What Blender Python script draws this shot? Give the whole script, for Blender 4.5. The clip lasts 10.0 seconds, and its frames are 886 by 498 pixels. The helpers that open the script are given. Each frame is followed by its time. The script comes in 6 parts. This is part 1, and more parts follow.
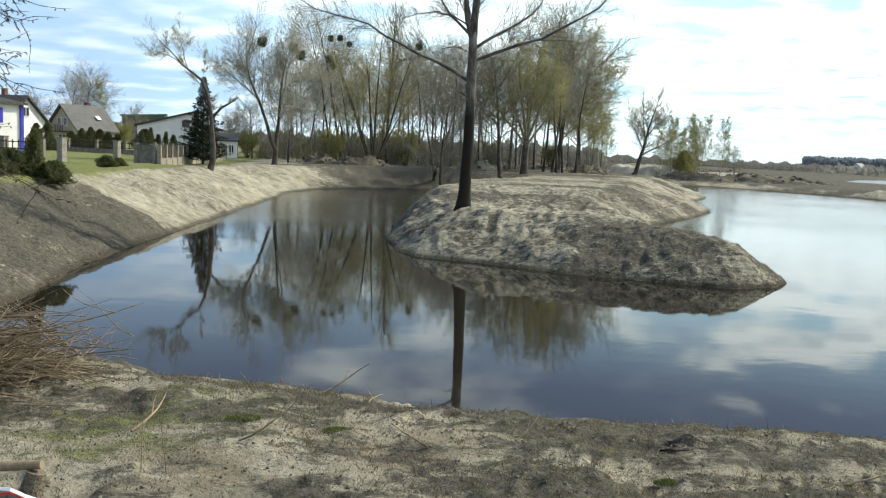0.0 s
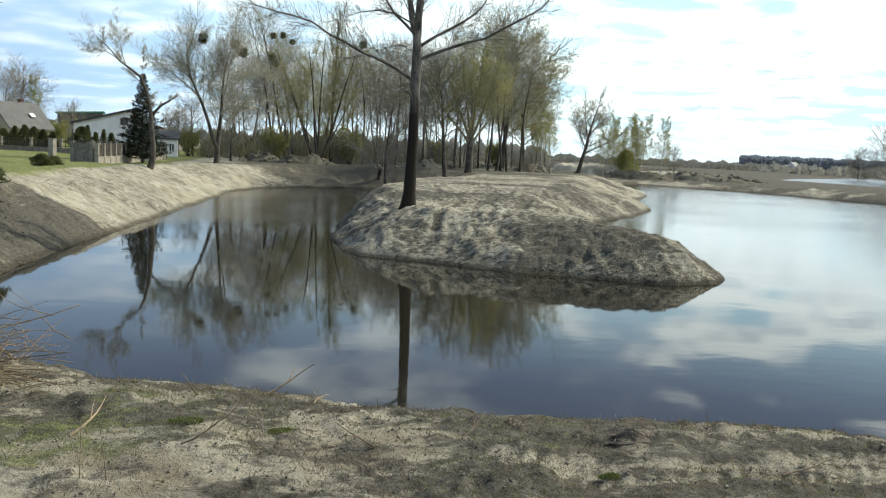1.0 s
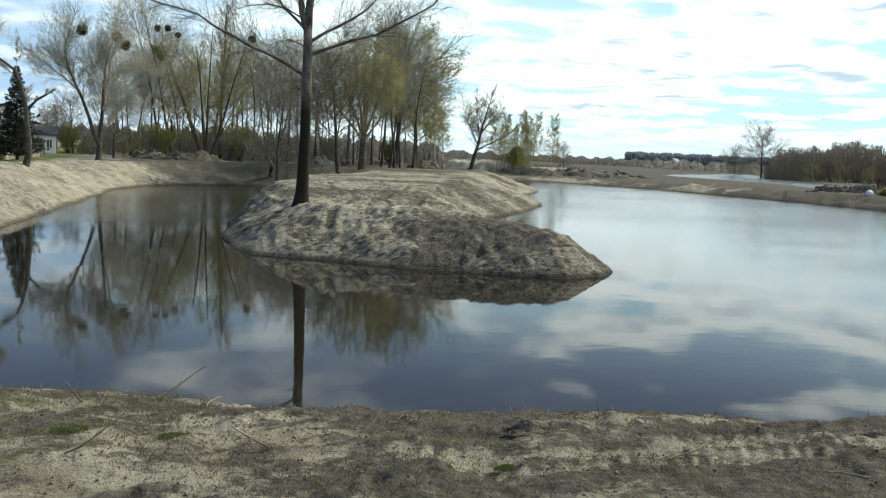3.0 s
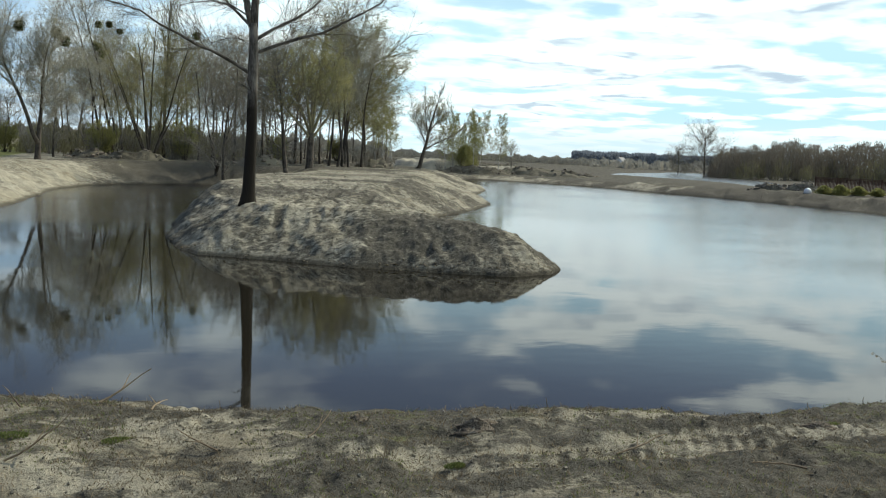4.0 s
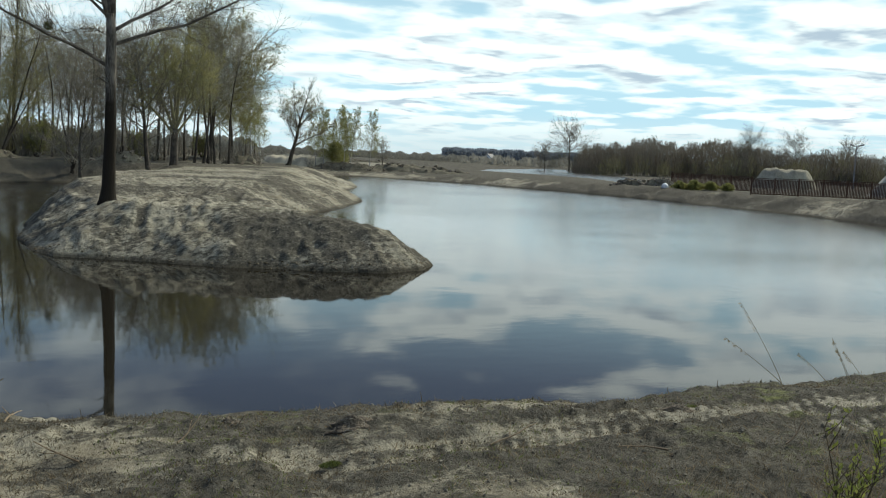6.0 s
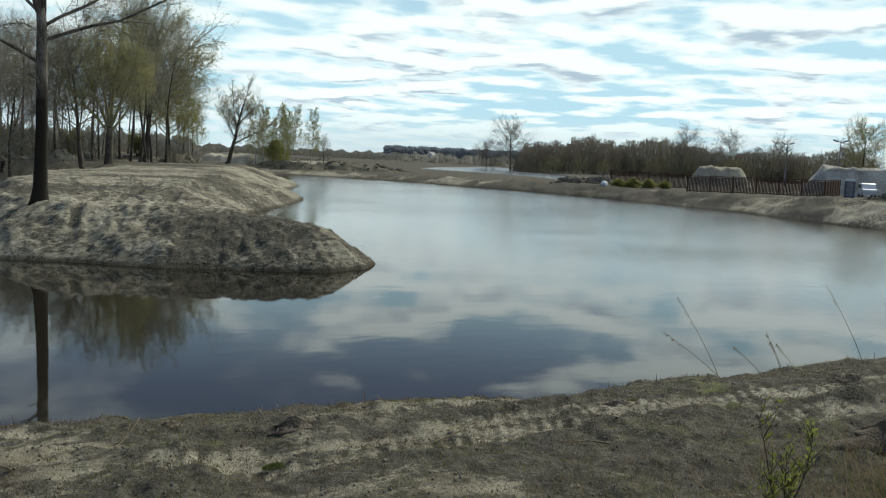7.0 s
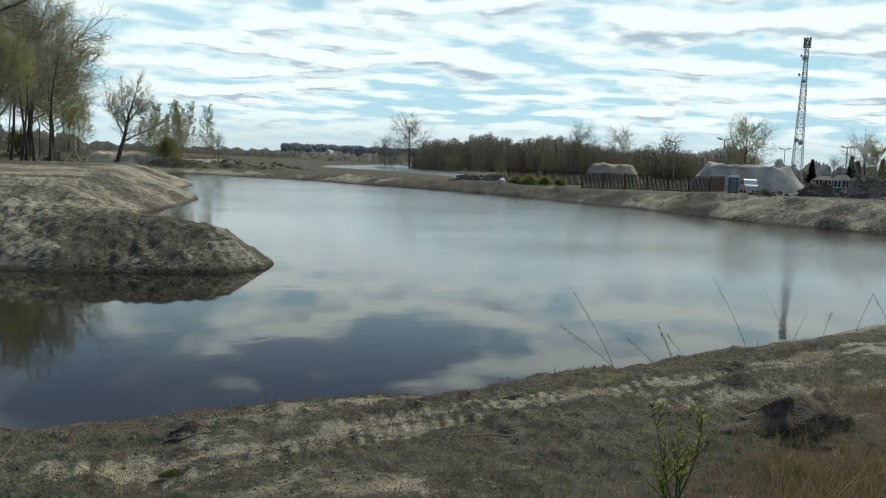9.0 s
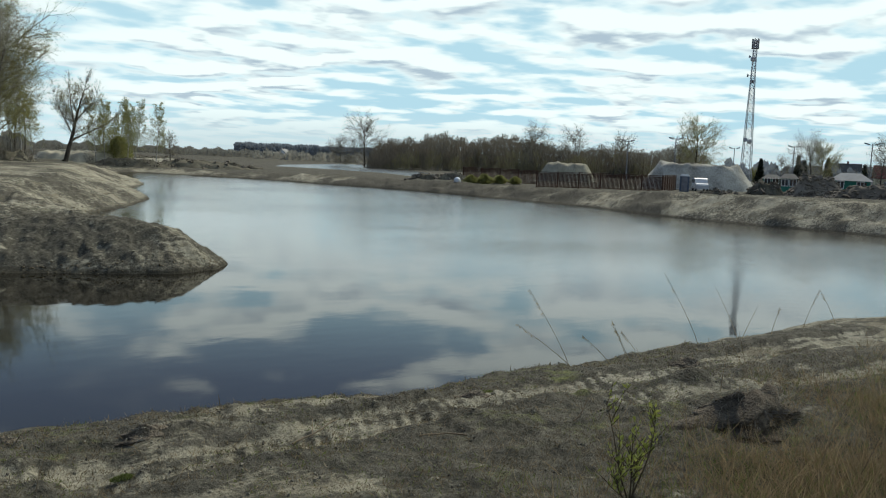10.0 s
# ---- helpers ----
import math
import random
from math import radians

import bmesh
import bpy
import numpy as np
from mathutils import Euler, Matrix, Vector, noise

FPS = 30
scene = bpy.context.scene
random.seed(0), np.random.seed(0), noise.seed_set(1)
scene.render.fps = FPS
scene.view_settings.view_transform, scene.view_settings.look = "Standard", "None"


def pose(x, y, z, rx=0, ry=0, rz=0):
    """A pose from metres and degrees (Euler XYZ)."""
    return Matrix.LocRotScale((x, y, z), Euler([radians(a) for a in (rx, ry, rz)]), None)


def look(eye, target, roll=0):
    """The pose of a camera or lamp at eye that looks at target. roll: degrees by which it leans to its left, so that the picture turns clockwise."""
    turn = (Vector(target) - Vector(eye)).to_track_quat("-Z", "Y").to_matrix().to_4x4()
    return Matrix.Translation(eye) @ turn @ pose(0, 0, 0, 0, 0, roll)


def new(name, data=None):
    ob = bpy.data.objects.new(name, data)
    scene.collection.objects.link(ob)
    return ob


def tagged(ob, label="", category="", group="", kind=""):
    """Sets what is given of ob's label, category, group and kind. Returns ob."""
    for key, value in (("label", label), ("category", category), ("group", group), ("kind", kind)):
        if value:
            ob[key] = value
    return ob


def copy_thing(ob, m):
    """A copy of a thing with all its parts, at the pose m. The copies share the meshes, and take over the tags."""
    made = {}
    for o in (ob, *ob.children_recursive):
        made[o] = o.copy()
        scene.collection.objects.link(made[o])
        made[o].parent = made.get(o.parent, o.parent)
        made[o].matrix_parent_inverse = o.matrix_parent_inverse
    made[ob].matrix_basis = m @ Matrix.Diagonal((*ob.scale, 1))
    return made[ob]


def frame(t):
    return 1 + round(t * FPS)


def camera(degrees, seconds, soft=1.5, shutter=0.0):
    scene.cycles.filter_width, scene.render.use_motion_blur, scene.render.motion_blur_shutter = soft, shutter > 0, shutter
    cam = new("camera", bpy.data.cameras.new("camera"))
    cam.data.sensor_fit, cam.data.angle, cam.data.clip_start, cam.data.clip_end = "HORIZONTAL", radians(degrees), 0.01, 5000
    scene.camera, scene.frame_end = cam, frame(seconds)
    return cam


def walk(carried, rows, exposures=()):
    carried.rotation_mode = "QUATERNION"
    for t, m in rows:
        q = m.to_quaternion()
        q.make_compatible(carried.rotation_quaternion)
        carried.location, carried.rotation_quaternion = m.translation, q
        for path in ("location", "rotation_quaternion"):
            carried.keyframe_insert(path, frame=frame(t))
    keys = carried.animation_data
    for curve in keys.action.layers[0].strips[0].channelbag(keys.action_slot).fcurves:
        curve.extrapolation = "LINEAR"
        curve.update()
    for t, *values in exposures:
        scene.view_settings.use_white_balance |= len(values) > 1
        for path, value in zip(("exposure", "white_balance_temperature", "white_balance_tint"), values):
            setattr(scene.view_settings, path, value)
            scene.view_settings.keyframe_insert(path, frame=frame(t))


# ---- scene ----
# ---- camera: a slow pan from one standpoint on the near bank ----
cam = camera(54.0, 10.0, 1.15)
PATH = [
    (0, pose(0, 0, 4.4, 83.473, 0, -2.701) @ pose(0, 0, 0, 0, 0, 2.553)),
    (0.5, pose(0, 0, 4.4, 83.516, 0, -4.420) @ pose(0, 0, 0, 0, 0, 2.561)),
    (1, pose(0, 0, 4.4, 83.552, 0, -6.330) @ pose(0, 0, 0, 0, 0, 2.640)),
    (1.5, pose(0, 0, 4.4, 83.557, 0, -7.889) @ pose(0, 0, 0, 0, 0, 2.599)),
    (2, pose(0, 0, 4.4, 83.588, 0, -9.949) @ pose(0, 0, 0, 0, 0, 2.620)),
    (2.5, pose(0, 0, 4.4, 83.622, 0, -11.767) @ pose(0, 0, 0, 0, 0, 2.629)),
    (4, pose(0, 0, 4.4, 83.729, 0, -16.693) @ pose(0, 0, 0, 0, 0, 2.642)),
    (4.5, pose(0, 0, 4.4, 83.788, 0, -18.887) @ pose(0, 0, 0, 0, 0, 2.578)),
    (5, pose(0, 0, 4.4, 83.815, 0, -21.016) @ pose(0, 0, 0, 0, 0, 2.555)),
    (5.5, pose(0, 0, 4.4, 83.856, 0, -23.150) @ pose(0, 0, 0, 0, 0, 2.633)),
    (7, pose(0, 0, 4.4, 83.949, 0, -28.936) @ pose(0, 0, 0, 0, 0, 2.608)),
    (7.5, pose(0, 0, 4.4, 83.995, 0, -30.940) @ pose(0, 0, 0, 0, 0, 2.573)),
    (8, pose(0, 0, 4.4, 84.036, 0, -32.718) @ pose(0, 0, 0, 0, 0, 2.537)),
    (8.5, pose(0, 0, 4.4, 84.057, 0, -34.124) @ pose(0, 0, 0, 0, 0, 2.526)),
    (9, pose(0, 0, 4.4, 84.096, 0, -35.544) @ pose(0, 0, 0, 0, 0, 2.504)),
    (9.5, pose(0, 0, 4.4, 84.139, 0, -37.017) @ pose(0, 0, 0, 0, 0, 2.496)),
    (10, pose(0, 0, 4.4, 84.166, 0, -38.471) @ pose(0, 0, 0, 0, 0, 2.497)),
]
EXPOSURES = [(0.0, 0.28, 6500, 8), (4.5, -0.16, 6480, 7), (10.0, -0.45, 6450, 6)]
walk(cam, PATH, EXPOSURES)

# ---- world and sun ----
SUN_AZ, SUN_EL = radians(63), radians(40)      # azimuth from +y towards +x
sun_dir = Vector((math.sin(SUN_AZ) * math.cos(SUN_EL), math.cos(SUN_AZ) * math.cos(SUN_EL), math.sin(SUN_EL)))
sun = new("sun", bpy.data.lights.new("sun", "SUN"))
sun.data.energy, sun.data.angle, sun.data.color = 4.9, radians(0.6), (1.0, 0.93, 0.80)
sun.matrix_basis = look((0, 0, 60), Vector((0, 0, 60)) - sun_dir)


class Nodes:
    """A short way to write node trees."""

    def __init__(self, tree):
        self.tree = tree

    def add(self, kind, **sets):
        n = self.tree.nodes.new("ShaderNode" + kind)
        for key, value in sets.items():
            if key in n.inputs:
                if hasattr(value, "is_output"):
                    self.tree.links.new(value, n.inputs[key])
                else:
                    n.inputs[key].default_value = value
        return n

    def link(self, a, b):
        self.tree.links.new(a, b)

    def put(self, value, socket):
        if hasattr(value, "is_output"):
            self.tree.links.new(value, socket)
        else:
            socket.default_value = value

    def math(self, op, a, b=0.0, c=0.0, clamp=False):
        n = self.tree.nodes.new("ShaderNodeMath")
        n.operation, n.use_clamp = op, clamp
        for k, v in enumerate((a, b, c)):
            self.put(v, n.inputs[k])
        return n.outputs[0]

    def mix(self, fac, a, b, blend="MIX"):
        n = self.tree.nodes.new("ShaderNodeMix")
        n.data_type, n.blend_type = "RGBA", blend
        self.put(fac, n.inputs[0])
        for v, k in ((a, 6), (b, 7)):
            self.put((*v, 1.0) if isinstance(v, tuple) and len(v) == 3 else v, n.inputs[k])
        return n.outputs[2]

    def noise(self, vec, scale, detail=4.0, rough=0.55, dist=0.0):
        n = self.tree.nodes.new("ShaderNodeTexNoise")
        self.put(vec, n.inputs["Vector"])
        for k, v in (("Scale", scale), ("Detail", detail), ("Roughness", rough), ("Distortion", dist)):
            n.inputs[k].default_value = v
        return n.outputs[0]

    def ramp(self, fac, lo, hi):
        n = self.tree.nodes.new("ShaderNodeMapRange")
        n.interpolation_type = "SMOOTHSTEP"
        self.put(fac, n.inputs[0])
        n.inputs[1].default_value, n.inputs[2].default_value = lo, hi
        return n.outputs[0]

    def vec(self, x, y, z):
        n = self.tree.nodes.new("ShaderNodeCombineXYZ")
        for k, v in enumerate((x, y, z)):
            self.put(v, n.inputs[k])
        return n.outputs[0]

    def scaled(self, vec, x, y, z):
        n = self.tree.nodes.new("ShaderNodeMapping")
        self.put(vec, n.inputs[0])
        n.inputs["Scale"].default_value = (x, y, z)
        return n.outputs[0]


world = bpy.data.worlds.new("sky")
scene.world = world
world.use_nodes = True
w = Nodes(world.node_tree)
background = world.node_tree.nodes["Background"]
sky = world.node_tree.nodes.new("ShaderNodeTexSky")
sky.sky_type, sky.sun_disc = "NISHITA", False
sky.sun_elevation, sky.sun_rotation = SUN_EL, SUN_AZ
sky.air_density, sky.dust_density, sky.ozone_density = 1.0, 0.6, 1.5
coord = world.node_tree.nodes.new("ShaderNodeTexCoord")
sep = world.node_tree.nodes.new("ShaderNodeSeparateXYZ")
w.link(coord.outputs["Generated"], sep.inputs[0])
sx, sy, sz = sep.outputs
up = w.math("MAXIMUM", sz, 0.0)
depth = w.math("ADD", up, 0.10)
plane = w.vec(w.math("DIVIDE", sx, depth), w.math("DIVIDE", sy, depth), 0.0)


def cloud_amount(vec):
    big = w.noise(w.scaled(vec, 0.7, 0.7, 1.0), 1.0, 2.0, 0.5, 0.2)
    puffs = w.noise(vec, 2.5, 4.0, 0.46, 0.1)
    return w.math("ADD", w.math("MULTIPLY", big, 0.45), w.math("MULTIPLY", puffs, 0.75))


# a layer of flat clouds: soft and milky away from the sun, broken rows on its side, opening overhead
raw = cloud_amount(plane)
sunward = w.ramp(sx, 0.08, 0.42)
opening = w.math("MULTIPLY", w.ramp(up, 0.15, 0.23), w.math("SUBTRACT", 1.0, w.math("MULTIPLY", w.ramp(sx, 0.56, 0.78), 0.9)))
opening = w.math("MULTIPLY", opening, w.math("SUBTRACT", 1.0, w.math("MULTIPLY", w.ramp(up, 0.212, 0.25), w.ramp(sx, 0.40, 0.58))))
amount = w.math("SUBTRACT", raw, w.math("MULTIPLY", opening, 0.10))
soft = w.math("MULTIPLY", w.ramp(w.math("ADD", amount, w.math("MULTIPLY", w.ramp(sx, -0.35, 0.2), 0.12)), 0.53, 0.80), 0.9)
rows = w.ramp(amount, 0.505, 0.63)
cover = w.math("ADD", w.math("MULTIPLY", soft, w.math("SUBTRACT", 1.0, sunward)), w.math("MULTIPLY", rows, sunward))
low_sky = w.math("SUBTRACT", 1.0, w.ramp(up, 0.0, 0.06))
cover = w.math("ADD", w.math("MULTIPLY", cover, w.math("SUBTRACT", 1.0, w.math("MULTIPLY", low_sky, 0.7))), w.math("MULTIPLY", low_sky, 0.4))
# their undersides, seen against the light, are grey
nearer = cloud_amount(w.scaled(plane, 0.957, 0.957, 1.0))
under = w.math("MULTIPLY", w.ramp(w.math("SUBTRACT", nearer, raw), -0.03, 0.085), w.ramp(amount, 0.56, 0.66))
under = w.math("MULTIPLY", under, w.math("MULTIPLY", w.math("ADD", w.math("MULTIPLY", sunward, 0.75), 0.25), w.math("SUBTRACT", 1.0, w.math("MULTIPLY", low_sky, 0.6))))
cloud_col = w.mix(w.math("MULTIPLY", under, 0.9), (13.2, 14.5, 14.4), (5.3, 6.7, 8.2))
cloud_col = w.mix(w.math("SUBTRACT", 1.0, w.ramp(sx, -0.42, 0.02)), cloud_col, (7.4, 8.5, 9.6))
deep = w.math("MULTIPLY", w.ramp(up, 0.13, 0.27), w.math("SUBTRACT", 1.0, w.math("MULTIPLY", w.ramp(sx, 0.56, 0.78), 0.8)))
haze_col = w.mix(w.ramp(sx, -0.45, 0.3), (4.1, 6.0, 8.6), (6.6, 9.9, 11.6))
blue = w.mix(deep, haze_col, w.mix(0.7, sky.outputs[0], (2.5, 3.5, 5.8)))
seen = w.mix(w.math("MULTIPLY", cover, 0.95), blue, cloud_col)
# distant haze dulls both near the horizon on the sun's side
w.link(w.mix(w.math("MULTIPLY", w.math("MULTIPLY", low_sky, sunward), 0.65), seen, (7.2, 8.7, 9.3)), background.inputs[0])
background.inputs[1].default_value = 0.1

# ---- materials ----


def material(name, rough=0.8, spec=0.3):
    m = bpy.data.materials.new(name)
    m.use_nodes = True
    n = Nodes(m.node_tree)
    b = m.node_tree.nodes["Principled BSDF"]
    b.inputs["Roughness"].default_value = rough
    b.inputs["Specular IOR Level"].default_value = spec
    c = m.node_tree.nodes.new("ShaderNodeTexCoord")
    return m, n, b, c


def bump(n, b, height, strength, distance):
    k = n.tree.nodes.new("ShaderNodeBump")
    k.inputs["Strength"].default_value, k.inputs["Distance"].default_value = strength, distance
    n.put(height, k.inputs["Height"])
    n.link(k.outputs[0], b.inputs["Normal"])


def surface(name, dark, light, scale=3.0, fine=40.0, rough=0.8, spec=0.3, relief=0.3, depth=0.01, metal=0.0):
    """A plain worn surface: two colours mixed at two scales, with fine relief; each thing a little different."""
    m, n, b, c = material(name, rough, spec)
    v = c.outputs["Object"]
    a = n.noise(v, scale, 4.0)
    g = n.noise(v, fine, 3.0)
    info = n.tree.nodes.new("ShaderNodeObjectInfo")
    f = n.math("ADD", n.math("ADD", n.math("MULTIPLY", a, 0.9), n.math("MULTIPLY", g, 0.5)), n.math("MULTIPLY", info.outputs["Random"], 0.25))
    n.link(n.mix(n.ramp(f, 0.45, 1.15), dark, light), b.inputs["Base Color"])
    b.inputs["Metallic"].default_value = metal
    bump(n, b, g, relief, depth)
    return m


def bark_material(name, dark, light, low=None, high=0.0):
    """Furrowed bark; low: a darker, mossy foot up to about that height."""
    m, n, b, c = material(name, 0.9, 0.15)
    v = c.outputs["Object"]
    furrow = n.noise(n.scaled(v, 1.0, 1.0, 0.22), 14.0, 4.0, 0.6, 0.4)
    patch = n.noise(v, 1.6, 3.0)
    col = n.mix(n.ramp(n.math("ADD", n.math("MULTIPLY", furrow, 0.6), n.math("MULTIPLY", patch, 0.5)), 0.38, 0.72), dark, light)
    if low:
        s = n.tree.nodes.new("ShaderNodeSeparateXYZ")
        n.link(v, s.inputs[0])
        edge = n.math("ADD", s.outputs[2], n.math("MULTIPLY", patch, 1.6))
        col = n.mix(n.ramp(edge, high, high + 1.2), low, col)
    n.link(col, b.inputs["Base Color"])
    bump(n, b, furrow, 0.8, 0.03)
    return m


def leaf_material(name, dark, light, thin=0.4):
    m, n, b, c = material(name, 0.65, 0.25)
    g = n.tree.nodes.new("ShaderNodeNewGeometry")
    info = n.tree.nodes.new("ShaderNodeObjectInfo")
    f = n.math("ADD", n.math("MULTIPLY", g.outputs["Random Per Island"], 0.75), n.math("MULTIPLY", info.outputs["Random"], 0.25))
    col = n.mix(f, dark, light)
    n.link(col, b.inputs["Base Color"])
    if thin:
        glow = n.tree.nodes.new("ShaderNodeBsdfTranslucent")
        n.link(col, glow.inputs["Color"])
        both = n.tree.nodes.new("ShaderNodeMixShader")
        both.inputs[0].default_value = thin
        n.link(b.outputs[0], both.inputs[1])
        n.link(glow.outputs[0], both.inputs[2])
        n.link(both.outputs[0], n.tree.nodes["Material Output"].inputs["Surface"])
    return m


def ground_material():
    m, n, b, c = material("sandy_ground", 0.95, 0.1)
    v = c.outputs["Object"]
    p = n.tree.nodes.new("ShaderNodeSeparateXYZ")
    n.link(v, p.inputs[0])
    x, y, z = p.outputs
    big = n.noise(v, 0.16, 5.0, 0.6)
    mid = n.noise(v, 1.1, 8.0, 0.70, 0.6)
    fine = n.noise(v, 9.0, 6.0, 0.78)
    grit = n.noise(v, 60.0, 3.0, 0.6)
    sand = n.mix(n.ramp(n.math("ADD", n.math("MULTIPLY", mid, 0.5), n.math("MULTIPLY", fine, 0.5)), 0.36, 0.64), (0.160, 0.147, 0.108), (0.45, 0.424, 0.326))
    crumb = n.noise(v, 34.0, 5.0, 0.7)
    sand = n.mix(n.math("MULTIPLY", n.ramp(big, 0.50, 0.66), 0.5), sand, (0.29, 0.262, 0.185))
    soil = n.mix(n.ramp(fine, 0.35, 0.7), (0.043, 0.040, 0.031), (0.142, 0.132, 0.102))
    tone = n.tree.nodes.new("ShaderNodeAttribute")
    tone.attribute_name = "soil"
    patch = n.noise(n.scaled(v, 0.6, 1.0, 1.0), 4.4, 9.0, 0.78, 0.4)
    mixed = n.math("ADD", n.math("MULTIPLY", mid, 0.5), n.math("ADD", n.math("MULTIPLY", patch, 2.0), n.math("MULTIPLY", fine, 0.5)))
    dirt = n.ramp(n.math("ADD", mixed, n.math("SUBTRACT", tone.outputs["Fac"], 1.28)), 0.52, 0.80)
    brown = n.ramp(n.noise(n.scaled(v, 0.7, 1.3, 1.0), 0.9, 6.0, 0.65, 0.5), 0.50, 0.62)
    sand = n.mix(n.math("MULTIPLY", brown, 0.62), sand, (0.165, 0.138, 0.092))
    col = n.mix(dirt, sand, soil)
    specks = n.ramp(n.math("ADD", n.math("MULTIPLY", crumb, 0.75), n.math("MULTIPLY", fine, 0.45)), 0.62, 0.80)
    col = n.mix(n.math("MULTIPLY", specks, 0.72), col, (0.060, 0.050, 0.036))
    grass = n.tree.nodes.new("ShaderNodeAttribute")
    grass.attribute_name = "grass"
    turf = n.mix(n.ramp(fine, 0.3, 0.7), (0.085, 0.105, 0.032), (0.22, 0.225, 0.085))
    col = n.mix(n.ramp(n.math("ADD", grass.outputs["Fac"], n.math("MULTIPLY", n.math("SUBTRACT", patch, 0.5), 2.2)), 0.34, 0.80), col, turf)
    wet = n.math("SUBTRACT", 1.0, n.ramp(n.math("ADD", z, n.math("MULTIPLY", mid, -0.12)), -0.02, 0.16))
    col = n.mix(n.math("MULTIPLY", wet, 0.8), col, (0.045, 0.040, 0.028))
    n.link(col, b.inputs["Base Color"])
    relief = n.math("ADD", n.math("MULTIPLY", mid, 0.075), n.math("ADD", n.math("MULTIPLY", fine, 0.065), n.math("MULTIPLY", crumb, 0.018)))
    bump(n, b, relief, 0.85, 1.0)
    return m


def water_material(name="pond_water", rough=0.0):
    m, n, b, c = material(name, rough, 0.5)
    v = c.outputs["Object"]
    murk = n.noise(v, 0.05, 3.0)
    n.link(n.mix(murk, (0.011, 0.010, 0.007), (0.017, 0.015, 0.010)), b.inputs["Base Color"])
    b.inputs["IOR"].default_value = 1.30
    at = n.tree.nodes.new("ShaderNodeSeparateXYZ")
    n.link(v, at.inputs[0])
    open_water = n.ramp(n.math("ADD", n.math("MULTIPLY", at.outputs[0], 0.8), n.math("MULTIPLY", at.outputs[1], 0.25)), 18.0, 45.0)
    inlet = n.math("MULTIPLY", n.ramp(at.outputs[1], 40.0, 62.0), n.math("SUBTRACT", 1.0, n.ramp(at.outputs[0], 4.0, 12.0)))
    open_water = n.math("MAXIMUM", open_water, n.math("MULTIPLY", inlet, 0.8))
    n.link(n.math("ADD", n.math("MULTIPLY", open_water, 0.10), 0.03 + rough), b.inputs["Roughness"])
    breeze = n.math("MULTIPLY", n.math("ADD", n.ramp(n.noise(n.scaled(v, 0.020, 0.035, 1), 1.0, 3.0), 0.42, 0.62), 0.4), n.math("ADD", n.math("MULTIPLY", open_water, 2.6), 0.05))
    ripple = n.noise(n.scaled(v, 0.8, 1.5, 1.0), 2.2, 4.0, 0.55)
    swell = n.noise(n.scaled(v, 0.6, 1.0, 1.0), 0.5, 2.0)
    h = n.math("ADD", n.math("MULTIPLY", n.math("MULTIPLY", ripple, n.math("ADD", n.math("MULTIPLY", breeze, 0.8), 0.012)), 0.017), n.math("MULTIPLY", swell, 0.004))
    bump(n, b, h, 1.0, 1.0)
    return m


M_GROUND = ground_material()
M_WATER = water_material()
M_WATER_FAR = water_material("ruffled_water", 0.12)
M_BARK = bark_material("grey_bark", (0.035, 0.030, 0.024), (0.115, 0.10, 0.082))
M_POPLAR = bark_material("poplar_bark", (0.05, 0.044, 0.036), (0.19, 0.17, 0.14), (0.022, 0.018, 0.013), 4.6)
M_BIRCH = bark_material("birch_bark", (0.12, 0.11, 0.10), (0.55, 0.53, 0.49))
M_TWIG = surface("twigs", (0.12, 0.108, 0.084), (0.27, 0.245, 0.195), 2.0, 20.0)
M_TWIG_PALE = surface("pale_twigs", (0.20, 0.187, 0.145), (0.38, 0.355, 0.285), 2.0, 20.0)
M_TWIG_OLIVE = surface("budding_twigs", (0.145, 0.132, 0.065), (0.29, 0.268, 0.135), 2.0, 20.0)
M_BUD = leaf_material("spring_buds", (0.29, 0.28, 0.13), (0.48, 0.455, 0.22), 0.6)
M_BUD_PALE = leaf_material("pale_catkins", (0.36, 0.345, 0.25), (0.54, 0.52, 0.40))
M_LEAF = leaf_material("young_leaves", (0.17, 0.20, 0.04), (0.36, 0.38, 0.10))
M_CONIFER = leaf_material("conifer_needles", (0.06, 0.072, 0.03), (0.17, 0.178, 0.075))
M_SPRUCE = leaf_material("spruce_needles", (0.012, 0.018, 0.012), (0.05, 0.062, 0.036), 0.1)
M_BUSH = leaf_material("yellow_green_buds", (0.20, 0.205, 0.065), (0.36, 0.355, 0.13))
M_MISTLE = leaf_material("mistletoe_leaves", (0.055, 0.062, 0.022), (0.13, 0.14, 0.055))
M_DRY = leaf_material("dry_grass", (0.16, 0.12, 0.06), (0.42, 0.34, 0.20))
M_STICK = surface("cut_branches", (0.06, 0.043, 0.026), (0.31, 0.235, 0.145), 4.0, 30.0)

